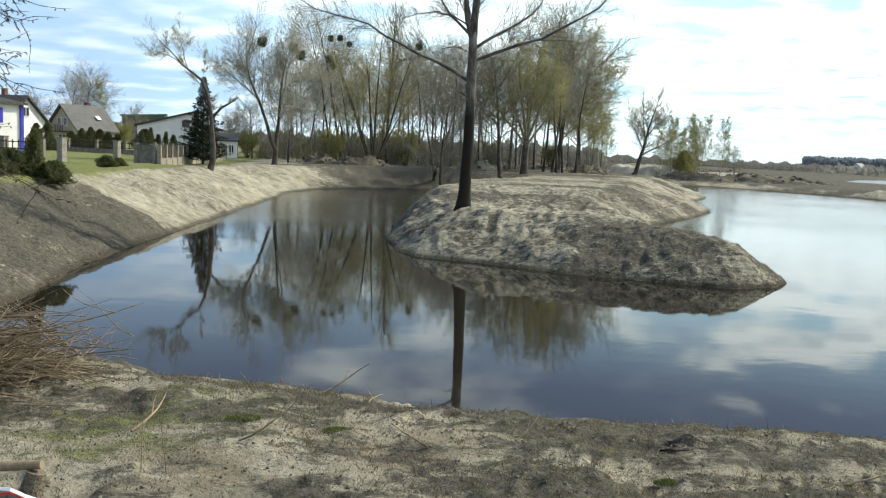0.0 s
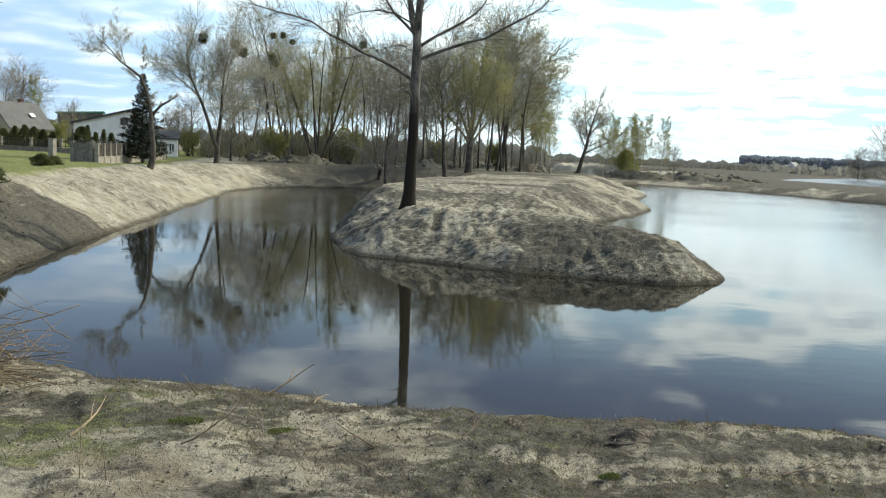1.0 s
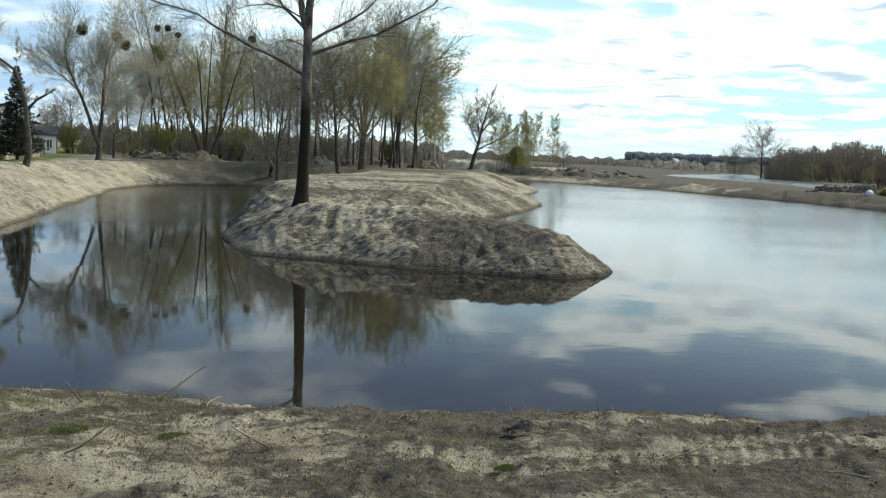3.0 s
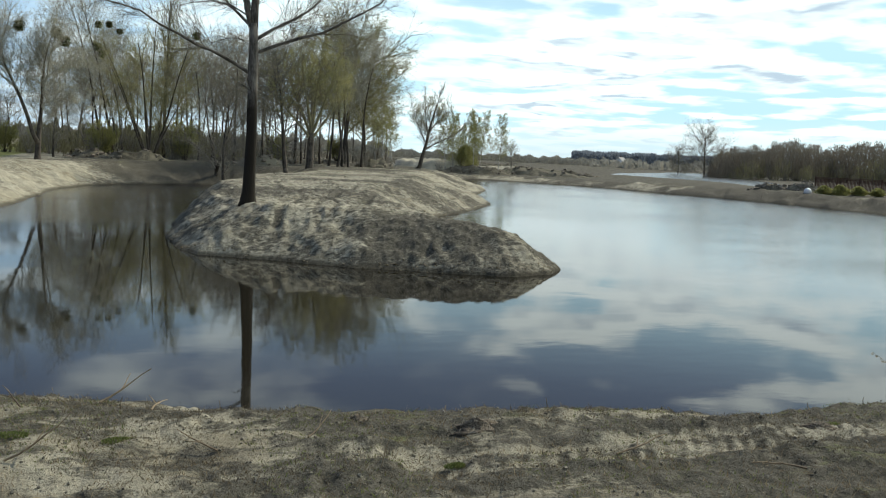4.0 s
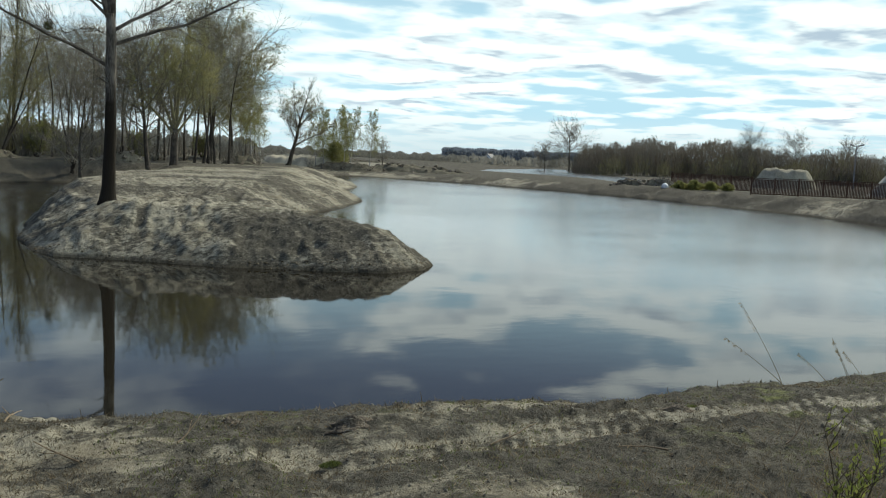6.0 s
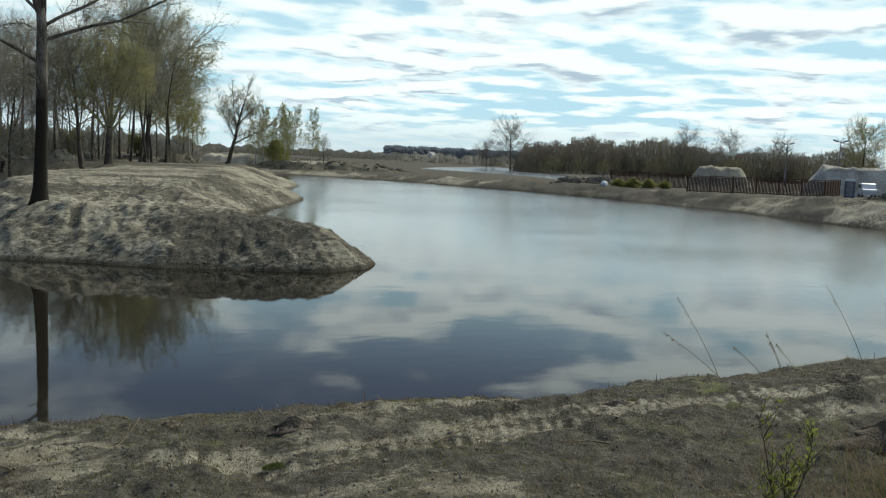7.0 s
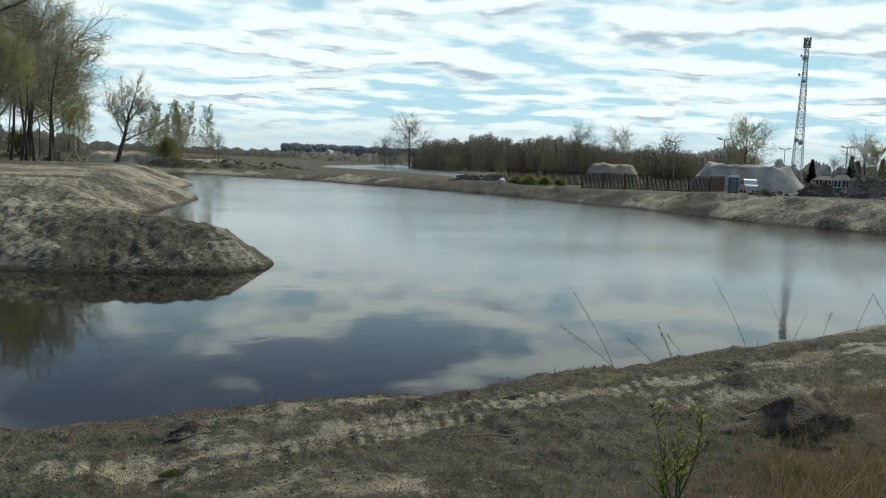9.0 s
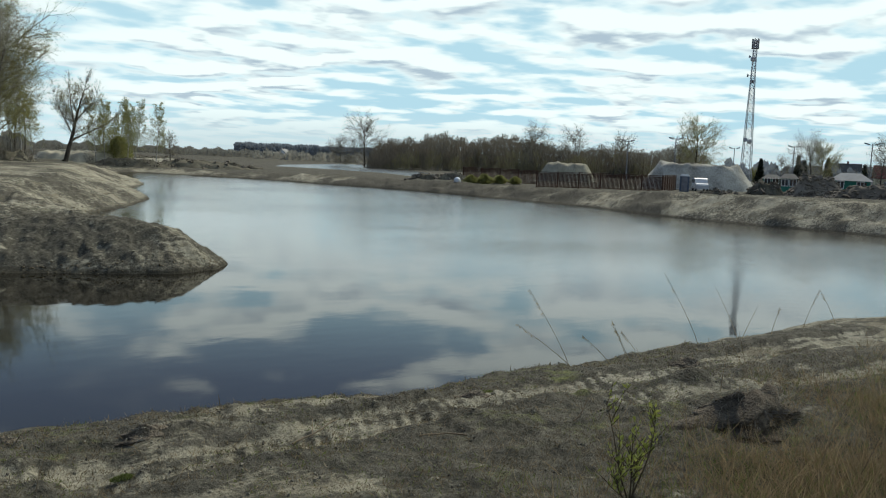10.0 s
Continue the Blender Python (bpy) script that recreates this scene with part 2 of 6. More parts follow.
# ---- ground, pond and banks ----
POND = [(-6.3, 13.4), (-7.9, 14.6), (-9.4, 17.5), (-10.0, 22), (-10.3, 25.3), (-10.7, 29.5), (-10.9, 34.3), (-10.8, 40.7), (-10.5, 52), (-10.4, 66),
        (-10.4, 78), (-8.6, 85.5), (-5.5, 89.5), (0.5, 94), (6, 93), (7, 86), (3.4, 74), (0.6, 62), (-0.3, 52), (-0.75, 45), (-0.75, 41.5), (-0.35, 38), (0.6, 35.4), (3.1, 33.8),
        (6.1, 31.9), (8.0, 31.2), (9.9, 30.3), (11.7, 29.8), (13.2, 30.3), (14.3, 31.7), (14.4, 34.5), (13.4, 40), (13.8, 50), (15.8, 57),
        (18.3, 59.8), (25.1, 70.8), (27.5, 77), (28.9, 84), (31.5, 93), (36.6, 104), (38, 114), (41, 128), (44, 140), (48, 147), (52.6, 149), (57.9, 138.5),
        (63.6, 131), (67.5, 116), (71.0, 100), (71.8, 89), (71.8, 76), (70.6, 65), (67.5, 51), (67.0, 42), (68.2, 31), (69, 20), (66, 10), (55, 7),
        (40, 8.5), (25, 9.2), (12, 9.4), (4, 9.75), (1.2, 10.15), (-0.4, 10.7), (-2.4, 11.5), (-4.2, 12.4)]
POND_2 = [(101, 136), (111, 161), (112, 187), (107, 208), (127, 240), (196, 316), (213, 312), (162, 223), (127, 164)]
LEVEL_2 = 0.9                                  # the far pond's water stands higher
# how high the land stands near a place, and how wide the slope to the water is there
BANKS = [(0, 5, 2.65, 4.7), (3, 5, 2.63, 4.8), (7, 4.5, 2.62, 4.65), (12, 4, 2.6, 4.5), (-6, 8, 2.6, 4.6), (35, 3, 2.5, 4.5), (-15, 22, 2.6, 5.5), (-16, 32, 2.55, 5.5), (-16.5, 48, 2.4, 5.5), (-17, 62, 2.25, 5.5),
         (-15, 86, 2.0, 6.0), (0, 104, 2.1, 7.0), (2.7, 40.6, 1.82, 3.4), (0.6, 47, 1.75, 1.9), (1.9, 57, 1.95, 2.2), (4.2, 69, 2.05, 2.6), (5, 50, 1.9, 3.5), (6, 37, 1.85, 4.4), (10, 33, 1.55, 3.2), (12.8, 32.2, 1.4, 2.0), (12, 42, 1.6, 3.0),
         (20, 78, 2.2, 7.0), (10, 62, 2.0, 5.0), (12, 84, 2.2, 6.0), (22, 92, 2.25, 7.0), (34, 132, 1.9, 7.0), (54, 154, 0.8, 5.0), (62, 146, 0.85, 5.0), (68, 132, 1.0, 5.0), (75, 112, 1.3, 5.0), (77, 95, 1.45, 5.0),
         (77, 82, 1.4, 5.0), (76, 68, 1.6, 5.0), (72, 52, 2.1, 5.0), (73, 38, 2.35, 5.0), (74, 25, 2.4, 5.0)]


def edge_distance(px, py, poly, run=False):
    """Distance to the outline of a polygon, negative inside; with run also how far along the outline."""
    best, place_on, gone = np.full(px.shape, 1e9), np.zeros(px.shape), 0.0
    inside = np.zeros(px.shape, bool)
    k = len(poly)
    for i in range(k):
        (ax, ay), (bx, by) = poly[i], poly[(i + 1) % k]
        dx, dy = bx - ax, by - ay
        t = np.clip(((px - ax) * dx + (py - ay) * dy) / (dx * dx + dy * dy), 0, 1)
        d, length = np.hypot(px - ax - t * dx, py - ay - t * dy), math.hypot(dx, dy)
        place_on = np.where(d < best, gone + t * length, place_on)
        best, gone = np.minimum(best, d), gone + length
        cross = (ay > py) != (by > py)
        with np.errstate(divide="ignore", invalid="ignore"):
            inside ^= cross & (px < (bx - ax) * (py - ay) / (by - ay) + ax)
    signed = np.where(inside, -best, best)
    return (signed, place_on) if run else signed


def hash2(i, j, seed):
    n = np.sin(i * 127.1 + j * 311.7 + seed * 74.7) * 43758.5453
    return n - np.floor(n)


def wave(x, y, scale, seed):
    """Smooth value noise, -1 to 1."""
    x, y = x / scale, y / scale
    i, j = np.floor(x), np.floor(y)
    u, v = x - i, y - j
    u, v = u * u * (3 - 2 * u), v * v * (3 - 2 * v)
    a = hash2(i, j, seed) * (1 - u) + hash2(i + 1, j, seed) * u
    b = hash2(i, j + 1, seed) * (1 - u) + hash2(i + 1, j + 1, seed) * u
    return 2 * (a * (1 - v) + b * v) - 1


def smooth(a, lo, hi):
    t = np.clip((a - lo) / (hi - lo), 0, 1)
    return t * t * (3 - 2 * t)


# machine tracks along the near bank: the line's y over x, half width, depth
def track_lines(x):
    return (4.78 + 0.12 * np.sin(x * 1.25 + 2.3) * (1 - smooth(x, 5, 7)) - 0.16 * smooth(x, 7.5, 11), 4.21 - 0.19 * (x - 5.86))


DARK_Y = 41.5                                  # the darker part of the inlet's left bank ends here


def land(px, py):
    """Height of the ground, share of dark soil (some shade painted in with it) and of grass."""
    px, py = np.asarray(px, float), np.asarray(py, float)
    r = np.hypot(px, py)
    wob = 0.22 * wave(px, py, 2.3, 1) + 0.16 * wave(px, py, 0.8, 2)
    wob = wob * smooth(r, 4, 14)
    sd, run = edge_distance(px, py, POND, True)
    sd = sd + wob * 0.6
    sd2 = edge_distance(px, py, POND_2) + wob
    num_h, num_w, den = 0, 0, 1e-9
    for x, y, h, wd in BANKS:
        k = 1 / ((px - x) ** 2 + (py - y) ** 2 + 4) ** 2
        num_h, num_w, den = num_h + k * h, num_w + k * wd, den + k
    far = 3e-8
    plain = 2.1 - 0.65 * smooth(px, 30, 70) * smooth(py, 60, 110)
    height, width = (num_h + far * plain) / (den + far), (num_w + far * 6) / (den + far)
    t = np.clip(sd / width, 0, 1)
    rise = np.where(t < 1, 1 - (1 - t) ** 1.55, 1.0)
    crisp = smooth(r, 14, 20) * 0.75
    rise = rise * (1 - crisp) + crisp * np.clip(t * 1.04 + 0.06 * wave(px, py, 1.3, 45), 0, 1)
    z = np.where(sd > 0, 0.04 + (height - 0.04) * rise, np.maximum(sd * 0.55, -1.6))
    z = np.where(sd2 < 45, np.minimum(z, LEVEL_2 + 0.06 + np.maximum(sd2, 0) * 0.014), z)
    z = np.where(sd2 < 0, LEVEL_2 + sd2 * 0.3, z)
    dry = smooth(sd, 0.0, 0.8) * smooth(np.abs(sd2), 1, 12)
    near = 1 - smooth(r, 9, 26)
    close = (1 - smooth(r, 8, 12)) * dry
    tuft = smooth(0.6 * wave(px * 0.5, py, 0.5, 50) + 0.7 * wave(px * 0.7, py, 0.2, 51) + 0.5 * wave(px, py, 0.09, 52), -0.1, 0.8)
    z = z + close * (0.04 * tuft * (0.7 + 0.6 * wave(px, py, 0.1, 53)) - 0.012)
    z = z + dry * (0.04 * wave(px, py, 3.1, 3) + 0.045 * wave(px, py, 1.1, 4) + 0.03 * wave(px, py, 0.45, 5))
    z = z + dry * near * (0.018 * wave(px, py, 0.27, 6) + 0.014 * wave(px, py, 0.12, 7))
    # furrows left by the digger's bucket on the slopes
    slope = dry * smooth(1 - t, 0.05, 0.4)
    rough_far = smooth(px, 20, 26) * smooth(r, 60, 70) * dry * (1 - smooth(sd, 5, 9))
    z = z + rough_far * (0.16 * wave(run, sd * 0.4, 1.6, 54) + 0.10 * wave(run, sd, 0.7, 55))
    z = z + slope * (0.07 * wave(px + py * 0.3, py * 0.25, 0.9, 8) + 0.07 * wave(px, py * 0.6, 0.5, 9))
    # rills washed down the slopes, and the broken lip above them
    rill = np.abs(wave(run + 0.5 * wave(px, py, 2.0, 36), sd * 0.22, 0.75, 37)) + 0.5 * np.abs(wave(run + 0.2 * wave(px, py, 0.8, 38), sd * 0.4, 0.33, 39))
    z = z + slope * smooth(r, 12, 22) * 0.13 * (np.minimum(rill, 0.7) - 0.4)
    spit = smooth(py, 26, 30) * (1 - smooth(py, 62, 80)) * smooth(px, -3, 0) * (1 - smooth(px, 24, 34)) * dry
    z = z + np.maximum(spit, 0.8 * dry * smooth(-px, 8, 9.5) * smooth(py, 12, 15) * (1 - smooth(sd, 5, 8))) * (0.06 * wave(px, py, 1.9, 30) + 0.05 * (0.5 - np.abs(wave(px, py, 0.9, 31))) + 0.06 * (0.5 - np.abs(wave(px, py, 0.4, 32))) + 0.04 * wave(px, py, 0.19, 33))
    bank = smooth(px, 58, 64) * dry * (1 - smooth(sd, 12, 20))
    z = z + bank * (0.16 * wave(px, py, 2.4, 34) + 0.12 * wave(px, py, 1.1, 35))
    # spoil ridges on the open land behind
    back = smooth(py + px * 0.2, 120, 160) * smooth(sd, 6, 16) * (0.25 + 0.75 * (1 - smooth(px, 50, 66))) * smooth(sd2, 8, 30)
    z = z + back * (np.maximum(0, 1.3 * wave(px * 0.35, py, 9, 10) + 0.8 * wave(px * 0.6, py, 4.5, 11)) + 0.3 * np.abs(wave(px, py, 2.6, 56)))
    z = z - 0.5 * smooth(r, 260, 600)
    soil = 0.34 + 0.22 * wave(px, py, 5.0, 12) + 0.15 * wave(px, py, 1.4, 13)
    # darker far off, and on the inlet's left bank up to DARK_Y
    soil = soil + 0.12 * smooth(r, 60, 130) + 0.5 * (1 - smooth(py + 0.9 * wave(px, py, 1.2, 60), DARK_Y - 1.2, DARK_Y + 1.2)) * smooth(-px, 8.5, 9.5) * (1 - smooth(-px, 14.0, 17.0))
    # the 0.22 term paints shade on the spit's left flank, away from the sun
    soil = soil + 0.10 * (1 - smooth(np.hypot((px - 11) * 0.55, py - 31.2), 1.5, 3.6)) + 0.22 * (1 - smooth(np.hypot((px - 0.9 - (38.5 - py) * 0.5) * 1.6, (py - 38.5) * 0.6), 0.5, 2.2)) - 0.16 * smooth(-px, 8, 10) * smooth(py, 36, 42) + 0.26 * smooth(px, 60, 70) + 0.16 * smooth(r, 50, 70) * wave(px, py, 7, 17) + 0.12 * smooth(r, 50, 70) * wave(px, py, 2.2, 18) + 0.22 * smooth(py, 80, 96) * (1 - smooth(px, 14, 34)) * smooth(px, -16, -8)
    soil = soil + (1 - smooth(r, 8, 12)) * (0.26 * wave(px * 0.42, py, 0.55, 16) + 0.16 * wave(px * 0.6, py, 0.22, 40) + 0.19 + 0.17 * smooth(px, 0.0, 1.6)) + 0.13 * (1 - smooth(np.hypot((px - 3.3) * 0.45, py - 4.25), 0.15, 0.5)) + 0.18 * (1 - smooth(np.abs(py - 5.25 + 0.02 * px), 0.1, 0.4)) * smooth(px, 2.6, 4.2) * (1 - smooth(px, 9, 12))
    soil = soil + close * (0.24 * tuft + 0.08) + rough_far * (0.22 * wave(run, sd * 0.5, 2.2, 57) + 0.15 * wave(px, py, 0.9, 58) - 0.05)
    soil = soil + 0.34 * smooth(py + px * 0.2, 105, 125) * smooth(sd, 2, 6) * smooth(px, 14, 30) + 0.4 * smooth(r, 95, 110) * wave(px * 0.3, py, 3.5, 59) * smooth(px, 12, 20)
    # the spit's front slope gets less sun: that shade is added as soil tone
    soil = soil + (0.08 + 0.10 * smooth(px, 6, 11)) * smooth(py, 26, 29) * (1 - smooth(py - 0.25 * (12 - px), 34.0, 36.5)) * smooth(px, -2, 0) * (1 - smooth(px, 15, 17)) + 0.06 * smooth(py, 26, 30) * (1 - smooth(py, 60, 80)) * smooth(px, -3, 0) * (1 - smooth(px, 24, 34))
    spit_all = smooth(py, 26, 30) * (1 - smooth(py, 62, 80)) * smooth(px, -3, 0) * (1 - smooth(px, 24, 34)) * dry
    z = z + spit_all * (0.05 * (0.4 - np.abs(wave(px, py, 0.6, 61))) + 0.045 * wave(px, py, 0.28, 62))
    soil = soil + spit_all * (0.09 * wave(px, py, 0.32, 63) + 0.09 * wave(px * 0.8, py, 1.1, 64) + 0.08 * wave(px, py, 0.16, 65) + 0.03)
    soil = soil + 0.2 * smooth(px, 45, 55) * smooth(sd, 4, 7) * (1 + wave(px * 0.5, py, 2.5, 66)) + 0.08 * smooth(px, 2.5, 4.5) * close
    # wheel marks curving over the top of the spit
    on_spit = smooth(py, 35, 37) * (1 - smooth(py, 58, 66)) * smooth(px, 2, 3.2) * (1 - smooth(px, 11, 14)) * smooth(sd, 1.6, 2.6)
    for k, (x0, lean, curl) in enumerate(((4.6, 0.05, 1.1), (5.9, 0.05, 1.1), (6.6, 0.13, -0.8), (7.8, 0.13, -0.8), (8.6, 0.22, 0.5), (5.2, 0.32, 0.4))):
        d = np.abs(px - x0 - lean * (py - 40) - curl * np.sin((py - 40) * 0.22 + k))
        mark = (1 - smooth(d, 0.10, 0.24)) * on_spit
        z = z - 0.04 * mark + 0.025 * on_spit * np.exp(-((d - 0.32) / 0.1) ** 2)
        soil = soil + 0.18 * mark
    grass = 0.15 + 0.2 * wave(px, py, 2.2, 14) + 0.1 * wave(px, py, 0.6, 19)
    grass = grass + (1 - smooth(r, 8, 12)) * (0.07 + 0.26 * wave(px * 0.55, py, 0.75, 41) + 0.12 * wave(px, py, 0.3, 42))
    lawn = smooth(-px - 0.04 * (py - 45), 14.7, 16.4) * smooth(py, 31, 37) * (1 - smooth(py, 150, 180))
    grass = np.maximum(grass * smooth(sd, 2.2, 4.5), lawn * (0.85 + 0.1 * wave(px, py, 3, 15)))
    # tracks
    strip = smooth(px, 0.2, 1.8) * (1 - smooth(px, 16, 22)) * (1 - smooth(py, 6.0, 6.6))
    for k, (ly, half, deep) in enumerate(zip(track_lines(px), (0.26, 0.24), (0.04, 0.035))):
        d = np.abs(py - ly + 0.05 * wave(px, py, 0.6, 20 + k))
        lug_mark = 0.35 + 0.65 * smooth(wave(px, py, 0.35, 46 + k), -0.3, 0.5)
        inside = (1 - smooth(d, half * 0.7, half)) * strip * (smooth(px, 4.6, 5.6) if k else 1.0)
        lugs = 0.5 + 0.5 * np.sin(px * 2 * np.pi / 0.125 - (py - ly) * 22 + 0.8 * wave(px, py, 0.4, 43))
        z = z - inside * (deep - 0.012 * lugs * lug_mark) + strip * 0.012 * np.exp(-((d - half - 0.06) / 0.06) ** 2)
        # pale ruts; the shadow in the gaps between lugs is painted as dark tone
        soil = soil * (1 - 0.62 * inside) + inside * (0.03 + 0.38 * (1 - lugs) * lug_mark) + inside * 0.10 * wave(px, py, 0.3, 44)
        grass = grass * (1 - 0.8 * inside)
    return z, np.clip(soil, 0, 1), np.clip(grass, 0, 1)


def land_z(x, y):
    return float(land(np.array([x]), np.array([y]))[0][0])


def mesh_object(name, verts, faces, mat, parent=None, smooth_faces=False):
    me = bpy.data.meshes.new(name)
    me.from_pydata(verts, [], faces)
    if smooth_faces:
        me.polygons.foreach_set("use_smooth", np.ones(len(me.polygons), bool))
    me.materials.append(mat)
    ob = new(name, me)
    if parent:
        ob.parent = parent
    return ob


def build_ground():
    az = np.radians(np.concatenate([np.linspace(-36, 72, 900), np.linspace(72, 324, 160)[1:-1]]))
    rad = [0.4]
    while rad[-1] < 3200:
        k = rad[-1]
        rad.append(k * (1.0085 if 3 < k < 8 else 1.011 if k < 25 else 1.0035 if k < 46 else 1.0065 if k < 125 else 1.012 if k < 330 else 1.05))
    rad = np.array(rad)
    A, R = np.meshgrid(az, rad, indexing="ij")
    X, Y = R * np.sin(A), R * np.cos(A)
    Z, soil, grass = land(X, Y)
    na, nr = A.shape
    verts = np.stack([X.ravel(), Y.ravel(), Z.ravel()], 1)
    i, j = np.meshgrid(np.arange(na), np.arange(nr - 1), indexing="ij")
    i2 = (i + 1) % na
    quads = np.stack([i * nr + j, i * nr + j + 1, i2 * nr + j + 1, i2 * nr + j], -1).reshape(-1, 4)
    me = bpy.data.meshes.new("ground")
    me.vertices.add(len(verts) + 1)
    me.vertices.foreach_set("co", np.vstack([verts, [[0, 0, land_z(0, 0)]]]).astype(np.float32).ravel())
    caps = np.stack([np.arange(na) * nr, ((np.arange(na) + 1) % na) * nr, np.full(na, len(verts))], 1)
    loops = np.concatenate([quads.ravel(), caps.ravel()])
    starts = np.concatenate([np.arange(len(quads)) * 4, len(quads) * 4 + np.arange(na) * 3])
    me.loops.add(len(loops))
    me.loops.foreach_set("vertex_index", loops.astype(np.int32))
    me.polygons.add(len(starts))
    me.polygons.foreach_set("loop_start", starts.astype(np.int32))
    me.polygons.foreach_set("use_smooth", np.ones(len(starts), bool))
    me.update(calc_edges=True)
    me.validate()
    for key, values in (("soil", soil), ("grass", grass)):
        at = me.attributes.new(key, "FLOAT", "POINT")
        at.data.foreach_set("value", np.append(values.ravel(), 0.3).astype(np.float32))
    me.materials.append(M_GROUND)
    return tagged(new("ground", me), "dug sandy banks and bare earth with sparse grass round the ponds", "ground", kind="structure")


build_ground()


def build_water(name, poly, label, level=0.0, mat=None):
    xs, ys = [p[0] for p in poly], [p[1] for p in poly]
    x0, x1, y0, y1 = min(xs) - 6, max(xs) + 6, min(ys) - 6, max(ys) + 6
    ob = mesh_object(name, [(x0, y0, level), (x1, y0, level), (x1, y1, level), (x0, y1, level)], [(0, 1, 2, 3)], mat or M_WATER)
    return tagged(ob, label, "water", kind="structure")


build_water("water", POND, "calm dark pond water mirroring the clouded sky and trees")
build_water("water_far", POND_2, "pale far pond between bare earth banks", LEVEL_2, M_WATER_FAR)

# ---- shape helpers ----


def pol(az, dist):
    """A place by bearing from the standpoint (degrees from +y towards +x) and distance."""
    return dist * math.sin(radians(az)), dist * math.cos(radians(az))


class Shape:
    """Collects tubes, boxes and leaves into one mesh."""

    def __init__(self):
        self.v, self.f = [], []

    def tube(self, pts, rads, sides=5, cap=True):
        base = len(self.v)
        prev = None
        for k, (p, r) in enumerate(zip(pts, rads)):
            d = (pts[min(k + 1, len(pts) - 1)] - pts[max(k - 1, 0)])
            d = d.normalized() if d.length > 1e-9 else Vector((0, 0, 1))
            if prev is None:
                prev = d.orthogonal().normalized()
            a = (prev - d * prev.dot(d))
            a = a.normalized() if a.length > 1e-6 else d.orthogonal().normalized()
            prev = a
            b = d.cross(a)
            for s in range(sides):
                t = 2 * math.pi * s / sides
                self.v.append(p + (a * math.cos(t) + b * math.sin(t)) * r)
        for k in range(len(pts) - 1):
            for s in range(sides):
                s2 = (s + 1) % sides
                self.f.append((base + k * sides + s, base + k * sides + s2, base + (k + 1) * sides + s2, base + (k + 1) * sides + s))
        if cap:
            self.f.append(tuple(base + s for s in reversed(range(sides))))
            self.f.append(tuple(base + (len(pts) - 1) * sides + s for s in range(sides)))

    def leaf(self, p, d, n, length, width):
        """A folded leaf of four corners."""
        d = d.normalized()
        side = d.cross(n)
        side = side.normalized() if side.length > 1e-6 else d.orthogonal().normalized()
        b = len(self.v)
        self.v += [p, p + d * length * 0.5 + side * width * 0.5, p + d * length, p + d * length * 0.5 - side * width * 0.5]
        self.f.append((b, b + 1, b + 2, b + 3))

    def box(self, m, sx, sy, sz):
        """A box with its foot's middle at m's origin."""
        b = len(self.v)
        for z in (0, sz):
            for x, y in ((-sx / 2, -sy / 2), (sx / 2, -sy / 2), (sx / 2, sy / 2), (-sx / 2, sy / 2)):
                self.v.append(m @ Vector((x, y, z)))
        for q in ((3, 2, 1, 0), (4, 5, 6, 7), (0, 1, 5, 4), (1, 2, 6, 5), (2, 3, 7, 6), (3, 0, 4, 7)):
            self.f.append(tuple(b + k for k in q))

    def prism(self, m, outline, depth):
        """An upright outline in x and z, pushed along y by depth."""
        b, k = len(self.v), len(outline)
        for y in (0, depth):
            for x, z in outline:
                self.v.append(m @ Vector((x, y, z)))
        self.f.append(tuple(b + i for i in range(k)))
        self.f.append(tuple(b + k + i for i in reversed(range(k))))
        for i in range(k):
            j = (i + 1) % k
            self.f.append((b + j, b + i, b + k + i, b + k + j))

    def part(self, name, mat, parent=None, smooth_faces=False, label=""):
        ob = mesh_object(name, [tuple(p) for p in self.v], self.f, mat, parent, smooth_faces)
        return tagged(ob, label) if label else ob


def empty(name, m, label, category, group=""):
    ob = new(name)
    ob.empty_display_size = 0.3
    ob.matrix_basis = m
    return tagged(ob, label, category, group)


# ---- trees ----


def bend(rng, d, amount):
    return (d + Vector((rng.uniform(-1, 1), rng.uniform(-1, 1), rng.uniform(-1, 1))) * amount).normalized()


